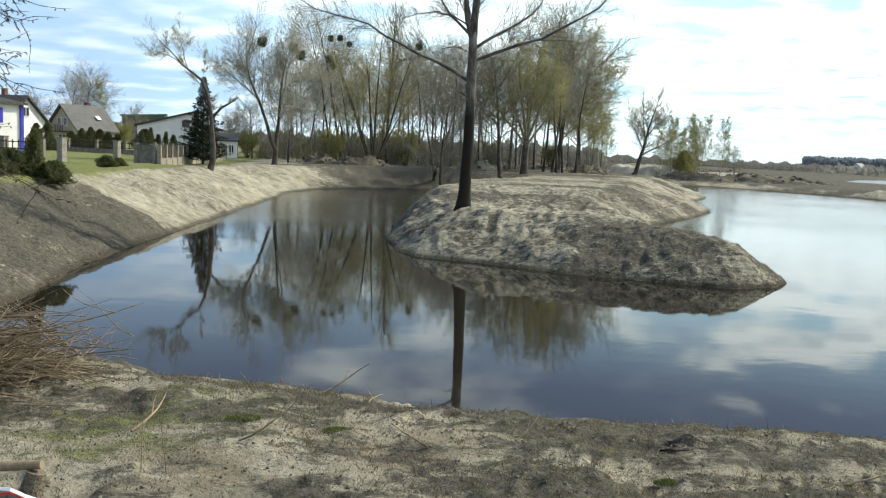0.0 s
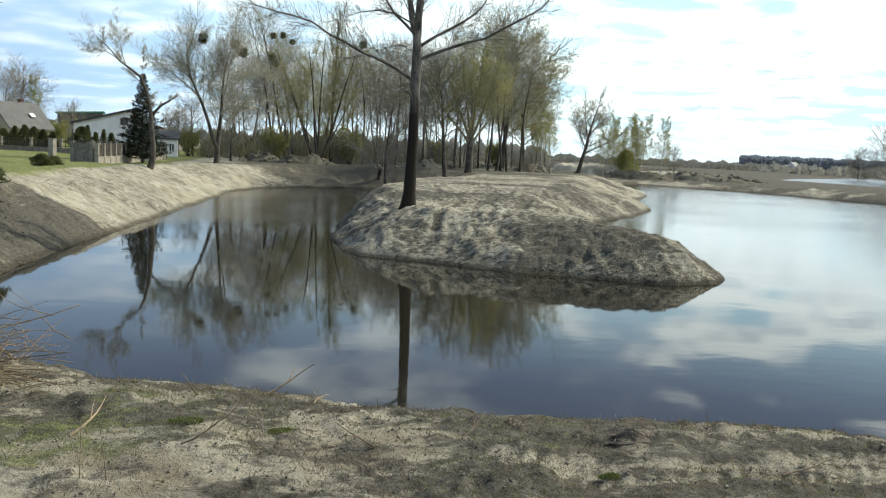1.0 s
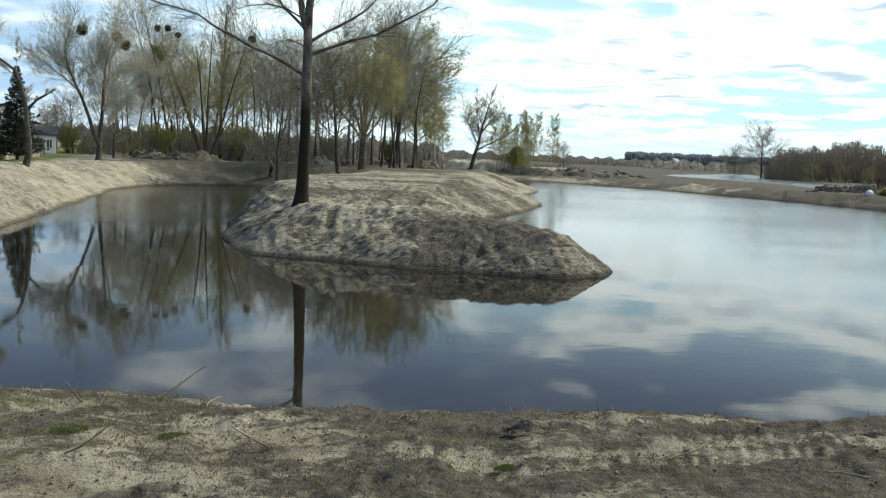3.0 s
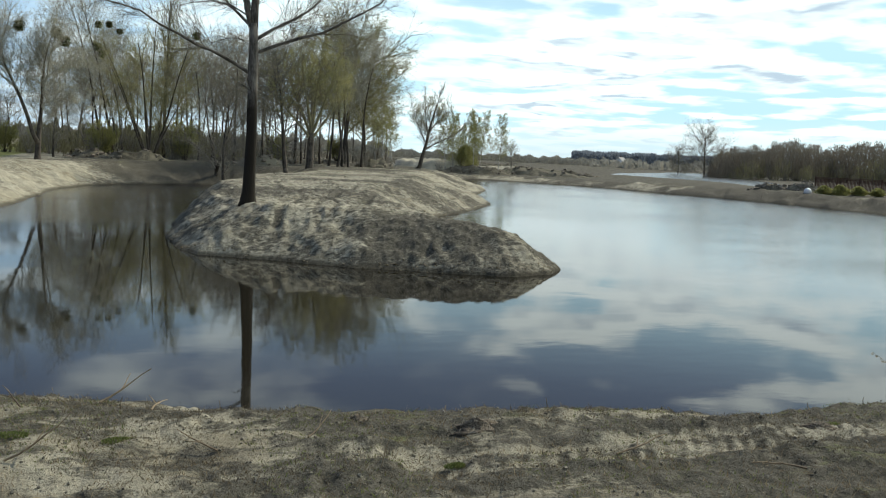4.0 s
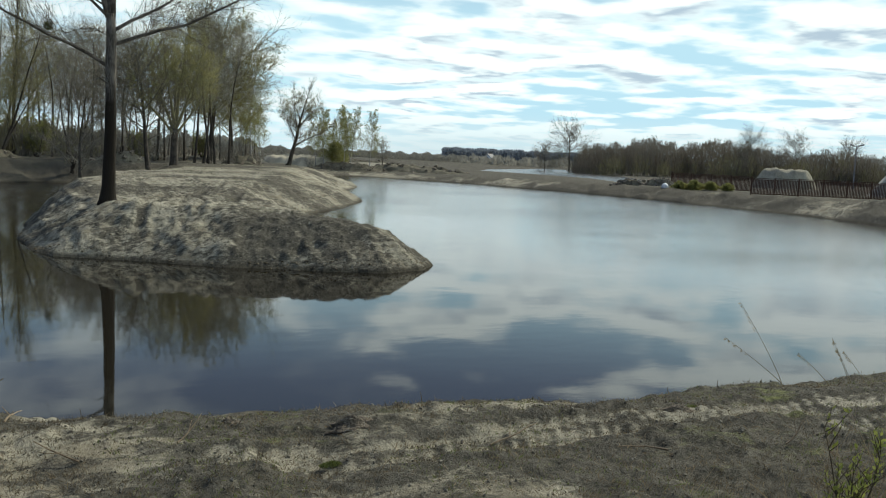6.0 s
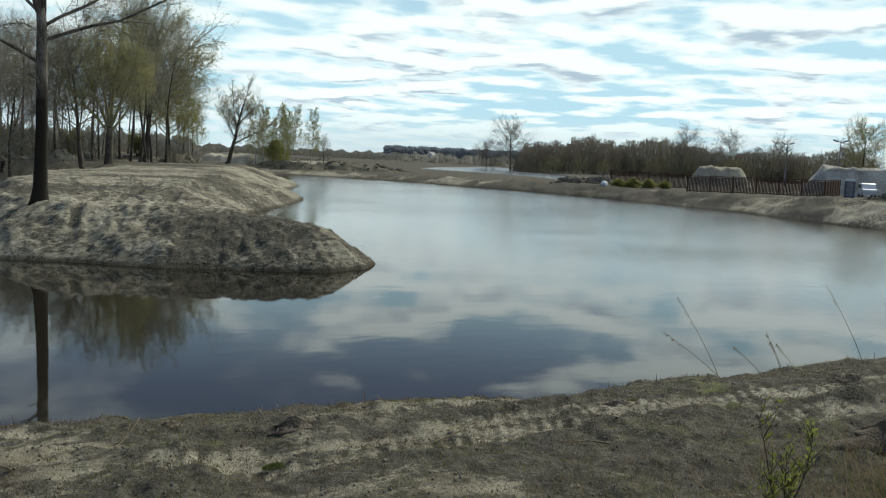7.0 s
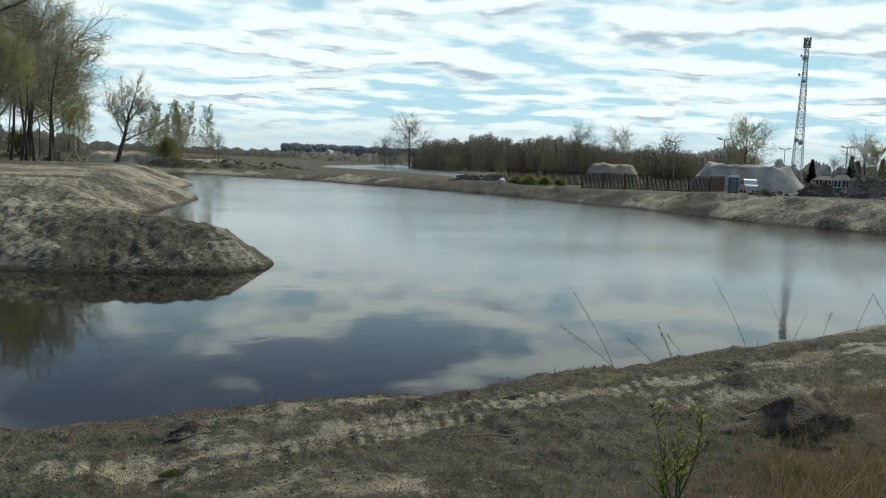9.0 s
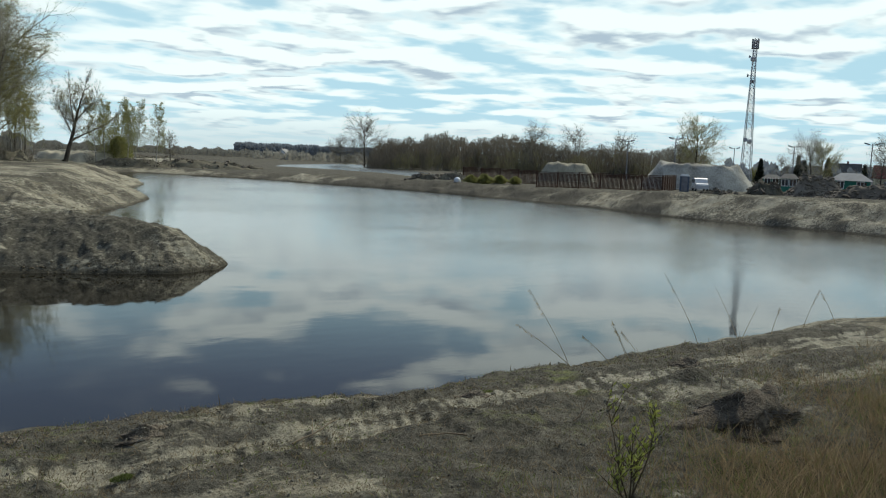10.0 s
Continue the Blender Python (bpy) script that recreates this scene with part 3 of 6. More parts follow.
def limb(shapes, rng, p, d, length, r, level, P):
    """Grows one branch and what springs from it. shapes: one Shape for each level."""
    shape = shapes[min(level, len(shapes) - 1)]
    segs = P["segs"][level]
    pts, rads = [p.copy()], [r]
    tip = P["tip"][level]
    for k in range(segs):
        d = bend(rng, d, P["wander"][level])
        d = (d + Vector((0, 0, P["up"][level]))).normalized()
        pts.append(pts[-1] + d * length / segs)
        rads.append(r * (1 - (1 - tip) * ((k + 1) / segs) ** 0.8))
    shape.tube(pts, rads, P["sides"][level], cap=level == 0)
    if level + 1 < len(P["kids"]) + 1 and level < len(P["kids"]):
        count = P["kids"][level]
        for c in range(count):
            t = P["start"][level] + (1 - P["start"][level]) * (c + rng.random()) / count
            k = min(int(t * segs), segs - 1)
            u = t * segs - k
            at = pts[k].lerp(pts[k + 1], u)
            axis = (pts[k + 1] - pts[k]).normalized()
            spin = rng.uniform(0, 2 * math.pi) if level else c * 2.4 + rng.uniform(-0.5, 0.5)
            side = Matrix.Rotation(spin, 3, axis) @ axis.orthogonal().normalized()
            ang = radians(P["angle"][level] * rng.uniform(0.7, 1.25) * (1.15 - 0.35 * t))
            way = axis * math.cos(ang) + side * math.sin(ang)
            grow = P["ratio"][level] * rng.uniform(0.7, 1.2) * (P["shape"](t) if level == 0 else 1.1 - 0.45 * t)
            rr = min((rads[k] + (rads[k + 1] - rads[k]) * u) * 0.75, max(r * P["thin"][level] * rng.uniform(0.8, 1.2), 0.006))
            limb(shapes, rng, at, way, length * grow, rr, level + 1, P)
    elif P["buds"]:
        for c in range(P["buds"]):
            k = rng.randrange(segs)
            q = pts[k].lerp(pts[k + 1], rng.random())
            P["leafage"].leaf(q, bend(rng, d, 1.2), bend(rng, Vector((0, 0, 1)), 1.0), P["bud"] * rng.uniform(0.6, 1.3), P["bud"] * rng.uniform(0.35, 0.7))


def params(**over):
    P = dict(segs=(9, 6, 4, 2), wander=(0.05, 0.14, 0.22, 0.3), up=(0.02, 0.10, 0.06, 0.03), tip=(0.22, 0.22, 0.3, 0.5), sides=(8, 5, 3, 3),
             kids=(13, 8, 8), start=(0.3, 0.25, 0.15), angle=(48, 45, 42), ratio=(0.42, 0.42, 0.42), thin=(0.36, 0.38, 0.45), buds=0, bud=0.09,
             shape=lambda t: 1.15 - 0.75 * t)
    P.update(over)
    return P


def make_tree(name, seed, height, r, P, bark, twigs, buds, label, stems=None):
    """A tree at the origin: trunk, branches, and buds where it has them. stems: further trunks as (lean x, lean y, size)."""
    rng = random.Random(seed)
    root = empty(name, Matrix.Identity(4), label, "tree")
    trunk, crown, leafage = Shape(), Shape(), Shape()
    P["leafage"] = leafage
    for lx, ly, size in stems or [(0, 0, 1.0)]:
        start = Vector((lx * 0.25, ly * 0.25, -0.25))
        trunk.tube([start, start + Vector((lx * 0.1, ly * 0.1, 0.3)), start + Vector((lx * 0.2, ly * 0.2, 0.8))], [r * size * 1.5, r * size * 1.12, r * size * 0.9], 8)
        limb([trunk, crown], rng, start, Vector((lx, ly, 1)).normalized(), height * size, r * size, 0, P)
    trunk.part("trunk", bark, root, True)
    crown.part("crown", twigs, root)
    if leafage.v:
        leafage.part("foliage", buds, root)
    return root


def place(root, x, y, turn=0.0, size=1.0, sink=0.0, tilt=0.0, tall=1.0):
    """Sets a thing on the ground."""
    root.matrix_basis = Matrix.Translation((x, y, land_z(x, y) - sink)) @ Matrix.Rotation(radians(tilt), 4, "Y") @ Matrix.Rotation(radians(turn), 4, "Z") @ Matrix.Diagonal((size, size, size * tall, 1))
    return root


def plant(root, x, y, turn=0.0, size=1.0, sink=0.0, tilt=0.0, tall=1.0, label="", group=""):
    ob = copy_thing(root, Matrix.Identity(4))
    place(ob, x, y, turn, size, sink, tilt, tall)
    return tagged(ob, label, "", group)

# ---- the poplar on the spit ----


def along(rng, pts, shape, level, P, count, length, r, lo=0.15):
    """Side branches along a given limb."""
    n = len(pts) - 1
    for c in range(count):
        t = lo + (1 - lo) * (c + rng.random()) / count
        k = min(int(t * n), n - 1)
        at = pts[k].lerp(pts[k + 1], t * n - k)
        axis = (pts[k + 1] - pts[k]).normalized()
        side = Matrix.Rotation(rng.uniform(0, 6.28), 3, axis) @ axis.orthogonal().normalized()
        way = (axis * 0.75 + side * 0.8 + Vector((0, 0, 0.15))).normalized()
        limb(shape, rng, at, way, length * rng.uniform(0.6, 1.2) * (1.15 - 0.5 * t), r * (1.1 - 0.6 * t), level, P)


def bent(pairs, depth):
    """A limb from its offsets across and up, leaning towards or away by depth at its end."""
    n = len(pairs) - 1
    return [Vector((x, depth * (k / n) ** 1.2, z)) for k, (x, z) in enumerate(pairs)]


def poplar():
    rng = random.Random(11)
    root = empty("poplar_tree", Matrix.Identity(4), "tall bare poplar with dark mossy lower trunk on the spit", "tree")
    trunk, crown = Shape(), Shape()
    stem = [Vector((x, 0, z)) for x, z in ((-0.02, -0.4), (0.0, 0.0), (0.03, 0.5), (0.06, 1.72), (0.1, 3.03), (0.1, 4.72), (0.1, 5.75), (0.12, 6.9), (0.08, 7.95))]
    trunk.tube(stem, [0.50, 0.38, 0.30, 0.265, 0.245, 0.225, 0.235, 0.215, 0.19], 12)
    P = params(segs=(9, 7, 5, 3), wander=(0.05, 0.16, 0.2, 0.28), up=(0.02, 0.05, 0.05, 0.04), kids=(10, 12, 13), ratio=(0.4, 0.55, 0.6), angle=(48, 48, 45), thin=(0.36, 0.45, 0.6))
    limbs = (
        ([(-0.05, 5.75), (-0.8, 6.2), (-1.65, 6.6), (-2.34, 6.82), (-3.06, 7.2), (-3.91, 7.57), (-4.62, 8.03), (-5.33, 8.2), (-6.17, 8.35), (-7.01, 8.54), (-7.99, 9.11)], -1.4, 0.115, 0.02, 26, 2.2),
        ([(0.0, 7.8), (-0.62, 8.39), (-0.97, 8.71), (-1.35, 9.25), (-1.86, 10.11), (-2.4, 11.5)], 0.8, 0.105, 0.03, 14, 2.2),
        ([(-0.15, 8.28), (-0.91, 8.66), (-1.75, 8.75), (-2.57, 8.59), (-3.1, 8.37)], -0.6, 0.06, 0.015, 14, 1.3),
        ([(0.0, 7.0), (-0.57, 7.3), (-1.11, 7.28), (-1.8, 7.05)], 0.9, 0.04, 0.012, 10, 1.0),
        ([(0.2, 6.66), (1.1, 7.04), (2.07, 7.41), (3.16, 7.73), (4.09, 8.25), (4.89, 8.69), (5.68, 9.17), (6.06, 9.66), (6.34, 10.43)], -1.0, 0.12, 0.022, 26, 2.2),
        ([(0.2, 7.25), (0.94, 7.77), (1.62, 8.15), (2.27, 8.58), (2.81, 9.01), (3.19, 9.48), (3.53, 10.32)], 1.2, 0.115, 0.03, 18, 2.0))
    for pairs, depth, r0, r1, count, length in limbs:
        pts = bent(pairs, depth)
        n = len(pts) - 1
        crown.tube(pts, [0.7 * (r0 + (r1 - r0) * k / n) for k in range(n + 1)], 7)
        along(rng, pts, [crown], 2, P, count, length, r0 * 0.16)
        along(rng, pts, [crown], 3, P, count * 8, length * 0.5, 0.0065, 0.2)
        limb([crown], rng, pts[-1], (pts[-1] - pts[-2]).normalized(), 2.2, r1, 2, P)
    for pairs, r0, top in (([(0.0, 7.8), (-0.21, 8.61), (-0.3, 9.41), (-0.48, 10.91)], 0.14, 6.0), ([(0.1, 7.8), (0.12, 8.62), (0.19, 9.43), (0.34, 10.94)], 0.19, 8.5)):
        pts = bent(pairs, 0.2)
        trunk.tube(pts, [r0, r0 * 0.95, r0 * 0.9, r0 * 0.8], 9)
        along(rng, pts, [crown], 2, P, 10, 1.7, 0.03, 0.2)
        limb([crown, crown], rng, pts[-1], Vector((0.05, 0, 1)), top, r0 * 0.8, 0, params(segs=(7, 6, 4, 3), kids=(11, 8, 6), ratio=(0.42, 0.45, 0.45), start=(0.05, 0.2, 0.15)))
    # a broken stub and peeled bark on the trunk
    crown.tube([Vector((0.0, -0.2, 5.0)), Vector((-0.35, -0.5, 5.2)), Vector((-0.6, -0.6, 5.05))], [0.035, 0.03, 0.015], 5)
    crown.tube([Vector((0.1, -0.2, 4.9)), Vector((-0.1, -0.45, 5.4)), Vector((-0.2, -0.5, 5.7))], [0.03, 0.025, 0.012], 5)
    trunk.part("trunk", M_POPLAR, root, True)
    crown.part("crown", M_POPLAR, root)
    return root


POPLAR = (2.77, 40.6)
pop = poplar()
pop.matrix_basis = Matrix.Translation((*POPLAR, land_z(*POPLAR))) @ Matrix.Rotation(radians(-3.9), 4, "Z")

# ---- the grove and the other trees ----
HAZE = dict(segs=(8, 5, 3, 2), sides=(7, 4, 3, 3), thin=(0.25, 0.36, 0.5))
ALDER = make_tree("alder_tree", 21, 15, 0.17, params(**HAZE, kids=(22, 14, 11), wander=(0.07, 0.2, 0.3, 0.4), shape=lambda t: 0.42 + 0.95 * math.sin(math.pi * min(max((t - 0.2) / 0.85, 0.0), 1.0)), start=(0.36, 0.2, 0.1), ratio=(0.36, 0.44, 0.42), angle=(52, 50, 50), up=(0.03, 0.06, 0.04, 0.03), buds=1, bud=0.06), M_BARK, M_TWIG, M_BUD, "slender bare alder with grey twigs")
ALDER_B = make_tree("alder_tree", 22, 16, 0.18, params(**HAZE, kids=(22, 14, 11), wander=(0.07, 0.2, 0.3, 0.4), shape=lambda t: 0.42 + 0.95 * math.sin(math.pi * min(max((t - 0.2) / 0.85, 0.0), 1.0)), start=(0.36, 0.2, 0.1), ratio=(0.34, 0.44, 0.42), angle=(50, 50, 50), buds=2, bud=0.07), M_BARK, M_TWIG_PALE, M_BUD_PALE, "thin leaning alder with pale budding twigs")
VASE = make_tree("willow_tree", 23, 12.5, 0.15, params(**HAZE, kids=(12, 12, 10), wander=(0.06, 0.18, 0.28, 0.36), start=(0.22, 0.2, 0.1), ratio=(0.42, 0.46, 0.44), angle=(44, 46, 46), up=(0.02, 0.05, 0.03, 0.02), buds=2, bud=0.075), M_BARK, M_TWIG_OLIVE, M_BUD, "many-stemmed willow with a fan of budding branches", [(0.0, 0.05, 1.0), (-0.32, 0.1, 0.95), (0.34, -0.1, 0.95), (-0.12, -0.3, 0.9), (0.14, 0.3, 0.9), (0.5, 0.1, 0.75), (-0.52, -0.05, 0.7)])
DENSE = make_tree("linden_tree", 24, 13.5, 0.36, params(**HAZE, kids=(28, 16, 13), wander=(0.05, 0.18, 0.3, 0.4), start=(0.26, 0.2, 0.05), ratio=(0.52, 0.42, 0.40), angle=(54, 50, 50), up=(0.02, 0.08, 0.03, 0.0), buds=5, bud=0.10, shape=lambda t: 0.55 + 0.75 * math.sin(math.pi * min(max((t - 0.05) / 1.0, 0.0), 1.0))), M_BARK, M_TWIG_OLIVE, M_BUD, "broad tree with a dense olive crown of opening buds")
COLUMN = make_tree("poplar_tree", 25, 20, 0.26, params(**HAZE, kids=(32, 10, 10), start=(0.18, 0.1, 0.1), ratio=(0.27, 0.5, 0.52), angle=(36, 42, 44), up=(0.01, 0.18, 0.06, 0.03), buds=2, bud=0.08, shape=lambda t: 1.0 - 0.5 * t), M_BARK, M_TWIG_OLIVE, M_BUD, "tall column-shaped poplar with brownish budding twigs")
BIRCH = make_tree("birch_tree", 26, 11, 0.10, params(**HAZE, kids=(26, 12, 12), start=(0.2, 0.15, 0.1), ratio=(0.28, 0.5, 0.55), angle=(42, 44, 48), up=(0.03, 0.08, -0.04, -0.12), buds=4, bud=0.085, shape=lambda t: 1.1 - 0.75 * t), M_BIRCH, M_TWIG_OLIVE, M_BUSH, "slim birch with pale trunk and thin catkin haze")
FULL = make_tree("linden_tree", 27, 10, 0.22, params(**HAZE, kids=(24, 14, 17), shape=lambda t: 0.7 + 0.45 * math.sin(math.pi * t), start=(0.22, 0.15, 0.1), ratio=(0.46, 0.5, 0.46), angle=(56, 48, 48), up=(0.02, 0.05, 0.03, 0.02), buds=1, bud=0.06), M_BARK, M_TWIG, M_BUD, "bare spreading tree with a round twiggy crown")
SCRUB = make_tree("willow_bush", 28, 4.6, 0.07, params(segs=(5, 4, 3, 2), sides=(5, 3, 3, 3), kids=(9, 8, 6), start=(0.1, 0.1, 0.1), ratio=(0.5, 0.45, 0.45), angle=(36, 42, 44), buds=6, bud=0.10), M_BARK, M_TWIG_OLIVE, M_BUSH, "rounded willow bush with yellow-green buds", [(math.cos(k * 0.9) * (0.25 + 0.1 * (k % 3)), math.sin(k * 0.9) * (0.25 + 0.1 * (k % 3)), 0.75 + 0.06 * (k % 4)) for k in range(9)])
SAPLING = make_tree("birch_sapling", 29, 7, 0.05, params(segs=(6, 4, 3, 2), sides=(4, 3, 3, 3), kids=(14, 6, 5), start=(0.12, 0.15, 0.1), ratio=(0.26, 0.42, 0.5), angle=(30, 36, 38), up=(0.03, 0.15, 0.05, 0.02)), M_TWIG, M_TWIG, M_BUD, "thin bare sapling in a dense thicket", [(math.cos(k * 2.1) * (0.12 + 0.05 * k), math.sin(k * 2.1) * (0.12 + 0.05 * k), 1.0 - 0.05 * (k % 5)) for k in range(8)])
SHRUB = make_tree("elder_bush", 30, 3.4, 0.05, params(segs=(4, 4, 3, 2), sides=(4, 3, 3, 3), kids=(8, 7, 6), start=(0.1, 0.1, 0.1), ratio=(0.5, 0.45, 0.45), angle=(34, 38, 40)), M_TWIG, M_TWIG, M_BUD, "low bare bush of brown twigs", [(math.cos(k * 1.3) * 0.35, math.sin(k * 1.3) * 0.35, 0.8 + 0.05 * (k % 4)) for k in range(7)])
PROTO = {"a": (ALDER, 15), "b": (ALDER_B, 16), "v": (VASE, 12.5), "d": (DENSE, 13.5), "c": (COLUMN, 20), "w": (BIRCH, 11), "f": (FULL, 10), "s": (SCRUB, 4.6), "t": (SAPLING, 7), "h": (SHRUB, 3.4)}
used = set()


def stand(kind, az, dist, height, tilt=0.0, turn=None, group=""):
    root, full = PROTO[kind]
    x, y = pol(az, dist)
    turn = (az * 57 + dist * 13) % 360 if turn is None else turn
    args = (x, y, turn, height / full, 0.1, tilt)
    if kind not in used:
        used.add(kind)
        return tagged(place(root, *args), group=group)
    return plant(root, *args, group=group)


GROVE = [("v", -2.12, 108, 15.6, 0), ("c", -1.25, 128, 21.5, 0), ("c", -1.65, 134, 18, 0), ("b", -4.85, 118, 17.6, -2), ("b", -4.2, 116, 17.8, -2), ("a", -3.69, 122, 15, -4),
         ("a", -3.9, 124, 13, -8), ("a", -5.6, 126, 12, 4), ("b", -6.6, 130, 13, 3), ("f", -7.59, 104, 6.6, 0), ("f", 2.33, 92, 10.2, 0), ("a", 2.95, 112, 14.5, 0), ("b", 0.8, 118, 14, 3),
         ("a", 0.1, 126, 15, -2), ("a", 1.6, 124, 14, 2), ("a", 3.6, 122, 14, 0), ("a", 4.82, 124, 14.5, -3), ("b", 5.2, 130, 15, 0), ("f", 6.25, 92, 12.0, -6), ("a", 6.79, 120, 16, 0),
         ("d", 9.9, 116, 15.8, 2), ("a", 9.0, 112, 16, 2), ("a", 9.55, 112, 16, 4), ("b", 9.9, 109, 16.5, 2), ("b", 10.25, 110, 15.5, 3), ("b", 11.1, 112, 15, 2), ("d", 11.3, 126, 13.5, 0),
         ("w", 12.5, 124, 11.8, 0), ("w", 12.0, 130, 12.5, 0), ("w", 13.1, 128, 8.5, 0), ("h", -0.5, 112, 4, 0), ("s", -0.05, 112, 5.2, 0), ("h", 4.2, 110, 3, 0), ("h", -3.0, 120, 4, 0), ("h", 5.6, 118, 4, 0),
         ("a", 7.2, 130, 15, 0), ("a", 8.4, 134, 16, 0), ("b", -0.6, 138, 17, 0), ("b", -2.9, 136, 16, 0), ("a", 2.2, 138, 15, 0), ("f", -9.9, 125, 7, 0), ("h", -5.2, 112, 3.5, 0), ("h", -8.9, 118, 4, 0)]
fill = random.Random(17)
for k in range(38):
    az = -7.5 + 20.5 * ((k + fill.random()) / 38) ** 1.25
    GROVE.append(("ab"[k % 2], round(az, 2), fill.uniform(126, 168), fill.uniform(12.5, 17 if az < 3 else 15) * (0.85 if az > 10 or az < -5.5 else 1.0), fill.uniform(-4, 4)))
for k in range(30):
    GROVE.append(("hs"[k % 5 == 0], -9 + 21.5 * (k + fill.random()) / 30, fill.uniform(112, 150), fill.uniform(3.0, 6.0), 0))
for kind, az, dist, height, tilt in GROVE:
    stand(kind, az, dist, height, tilt, group="grove behind the pond")
OTHERS = [("w", 17.1, 168, 11, 0), ("w", 17.5, 172, 9, 0), ("w", 18.4, 166, 10.5, 0), ("w", 18.8, 170, 11.5, 0), ("w", 16.6, 168, 10.5, 0), ("w", 20.05, 168, 11.2, 0), ("f", 20.9, 185, 5.5, 0), ("w", 17.9, 176, 11.5, 0), ("w", 16.9, 180, 11, 0), ("w", 18.6, 182, 12, 0), ("h", 12.9, 105, 2.4, 0), ("h", 16.2, 150, 2.5, 0),
          ("f", -19.8, 160, 11, 0), ("f", -20.6, 165, 10, 0), ("w", -18.7, 158, 10.5, 0), ("f", -16.9, 165, 6.5, 0), ("s", -17.6, 150, 4.5, 0), ("f", -10.8, 140, 6, 0), ("f", -11.4, 150, 5.5, 0), ("s", -10.2, 122, 4, 0), ("f", -22.6, 150, 7, 0), ("s", -15.9, 140, 5, 0)]
for kind, az, dist, height, tilt in OTHERS:
    stand(kind, az, dist, height, tilt)
# the thicket and the trees on the far side
rng = random.Random(5)
stand("f", 33.1, 292, 17.5, group="trees on the far side")
stand("f", 31.5, 310, 11.0, group="trees on the far side")
for az, dist, height in ((44.0, 262, 12), (46.9, 262, 11.5), (49.6, 262, 10.5), (53.3, 196, 7.6), (61.1, 172, 8.4), (64.9, 168, 8.0), (59.4, 226, 6.0), (66.5, 180, 9.0), (68.5, 170, 7)):
    stand("f", az, dist, height, group="trees on the far side")
stand("d", 54.4, 188, 10.6, group="trees on the far side")
stand("d", 61.6, 190, 7.4, group="trees on the far side")
for k in range(24):
    t = k / 23
    stand("h" if k % 3 == 0 else "t", 33.9 + 18 * t + rng.uniform(-0.3, 0.3), 284 - 32 * t + rng.uniform(-6, 6), 9.5 - 2.6 * max(0, t - 0.45) + rng.uniform(-1.5, 2.0), group="thicket on the far side")
for k in range(12):
    stand("h" if k % 4 else "s", 36 + 30 * k / 11 + rng.uniform(-0.4, 0.4), 276 - 40 * k / 11 + rng.uniform(-4, 10), rng.uniform(4.5, 7), group="thicket on the far side")


def path_tree(name, label, stems, bark, twigs, P, seed, count, length, buds=None):
    """A tree with stems of a given line: (points across and up, depth at the end, radius at foot and tip, side branches, their length)."""
    rng = random.Random(seed)
    root = empty(name, Matrix.Identity(4), label, "tree")
    trunk, crown, leafage = Shape(), Shape(), Shape()
    P["leafage"] = leafage
    for k, (pairs, depth, r0, r1, many, far) in enumerate(stems):
        pts = bent(pairs, depth)
        n = len(pts) - 1
        (trunk if k < count else crown).tube(pts, [r0 + (r1 - r0) * (i / n) ** 0.8 for i in range(n + 1)], 9 if k < count else 6)
        if many:
            along(rng, pts, [crown], 1, P, many, far, min(r0 * 0.25, 0.05), 0.4)
            limb([crown], rng, pts[-1], (pts[-1] - pts[-2]).normalized(), far, r1, 1, P)
    trunk.part("trunk", bark, root, True)
    crown.part("crown", twigs, root)
    if leafage.v:
        leafage.part("foliage", buds, root)
    return root


FINE = dict(segs=(8, 6, 4, 2), sides=(7, 4, 3, 3), thin=(0.34, 0.42, 0.55), ratio=(0.4, 0.5, 0.5), angle=(45, 46, 44))
# double-trunked willow on the bank, with its mistletoe
willow = path_tree("willow_tree", "old forked willow with a pale twiggy crown and mistletoe balls", [
    ([(-0.1, -0.3), (-0.05, 0.3), (0.02, 1.38), (0.09, 2.62), (0.25, 4.09), (0.35, 6.05), (0.46, 7.75), (0.9, 9.6)], 0.5, 0.30, 0.05, 32, 4.4),
    ([(0.0, 1.3), (-0.39, 2.1), (-0.8, 3.55), (-1.31, 4.99), (-1.92, 6.41), (-2.41, 7.58), (-2.63, 9.01), (-2.2, 10.2)], -0.6, 0.20, 0.04, 30, 4.0),
    ([(0.3, 6.3), (0.49, 6.54), (1.44, 7.32), (2.65, 7.63), (3.38, 7.67)], 0.4, 0.09, 0.03, 10, 2.0),
    ([(0.25, 4.2), (0.53, 4.59), (1.73, 5.05), (2.97, 4.72), (4.21, 4.34)], -0.5, 0.09, 0.03, 7, 1.4),
    ([(-1.2, 5.0), (-1.9, 6.0), (-3.2, 7.0), (-4.4, 8.0)], 0.3, 0.09, 0.03, 18, 3.0),
    ([(0.4, 5.5), (0.7, 6.7), (0.9, 8.3), (1.4, 10.2)], -0.6, 0.1, 0.03, 18, 3.0)], M_BARK, M_TWIG_PALE,
    params(**FINE, kids=(9, 12, 13), start=(0.3, 0.15, 0.1), buds=2, bud=0.075), 41, 2, 3, M_BUD_PALE)
place(willow, *pol(-8.41, 93.0), 8.4, 1.19)
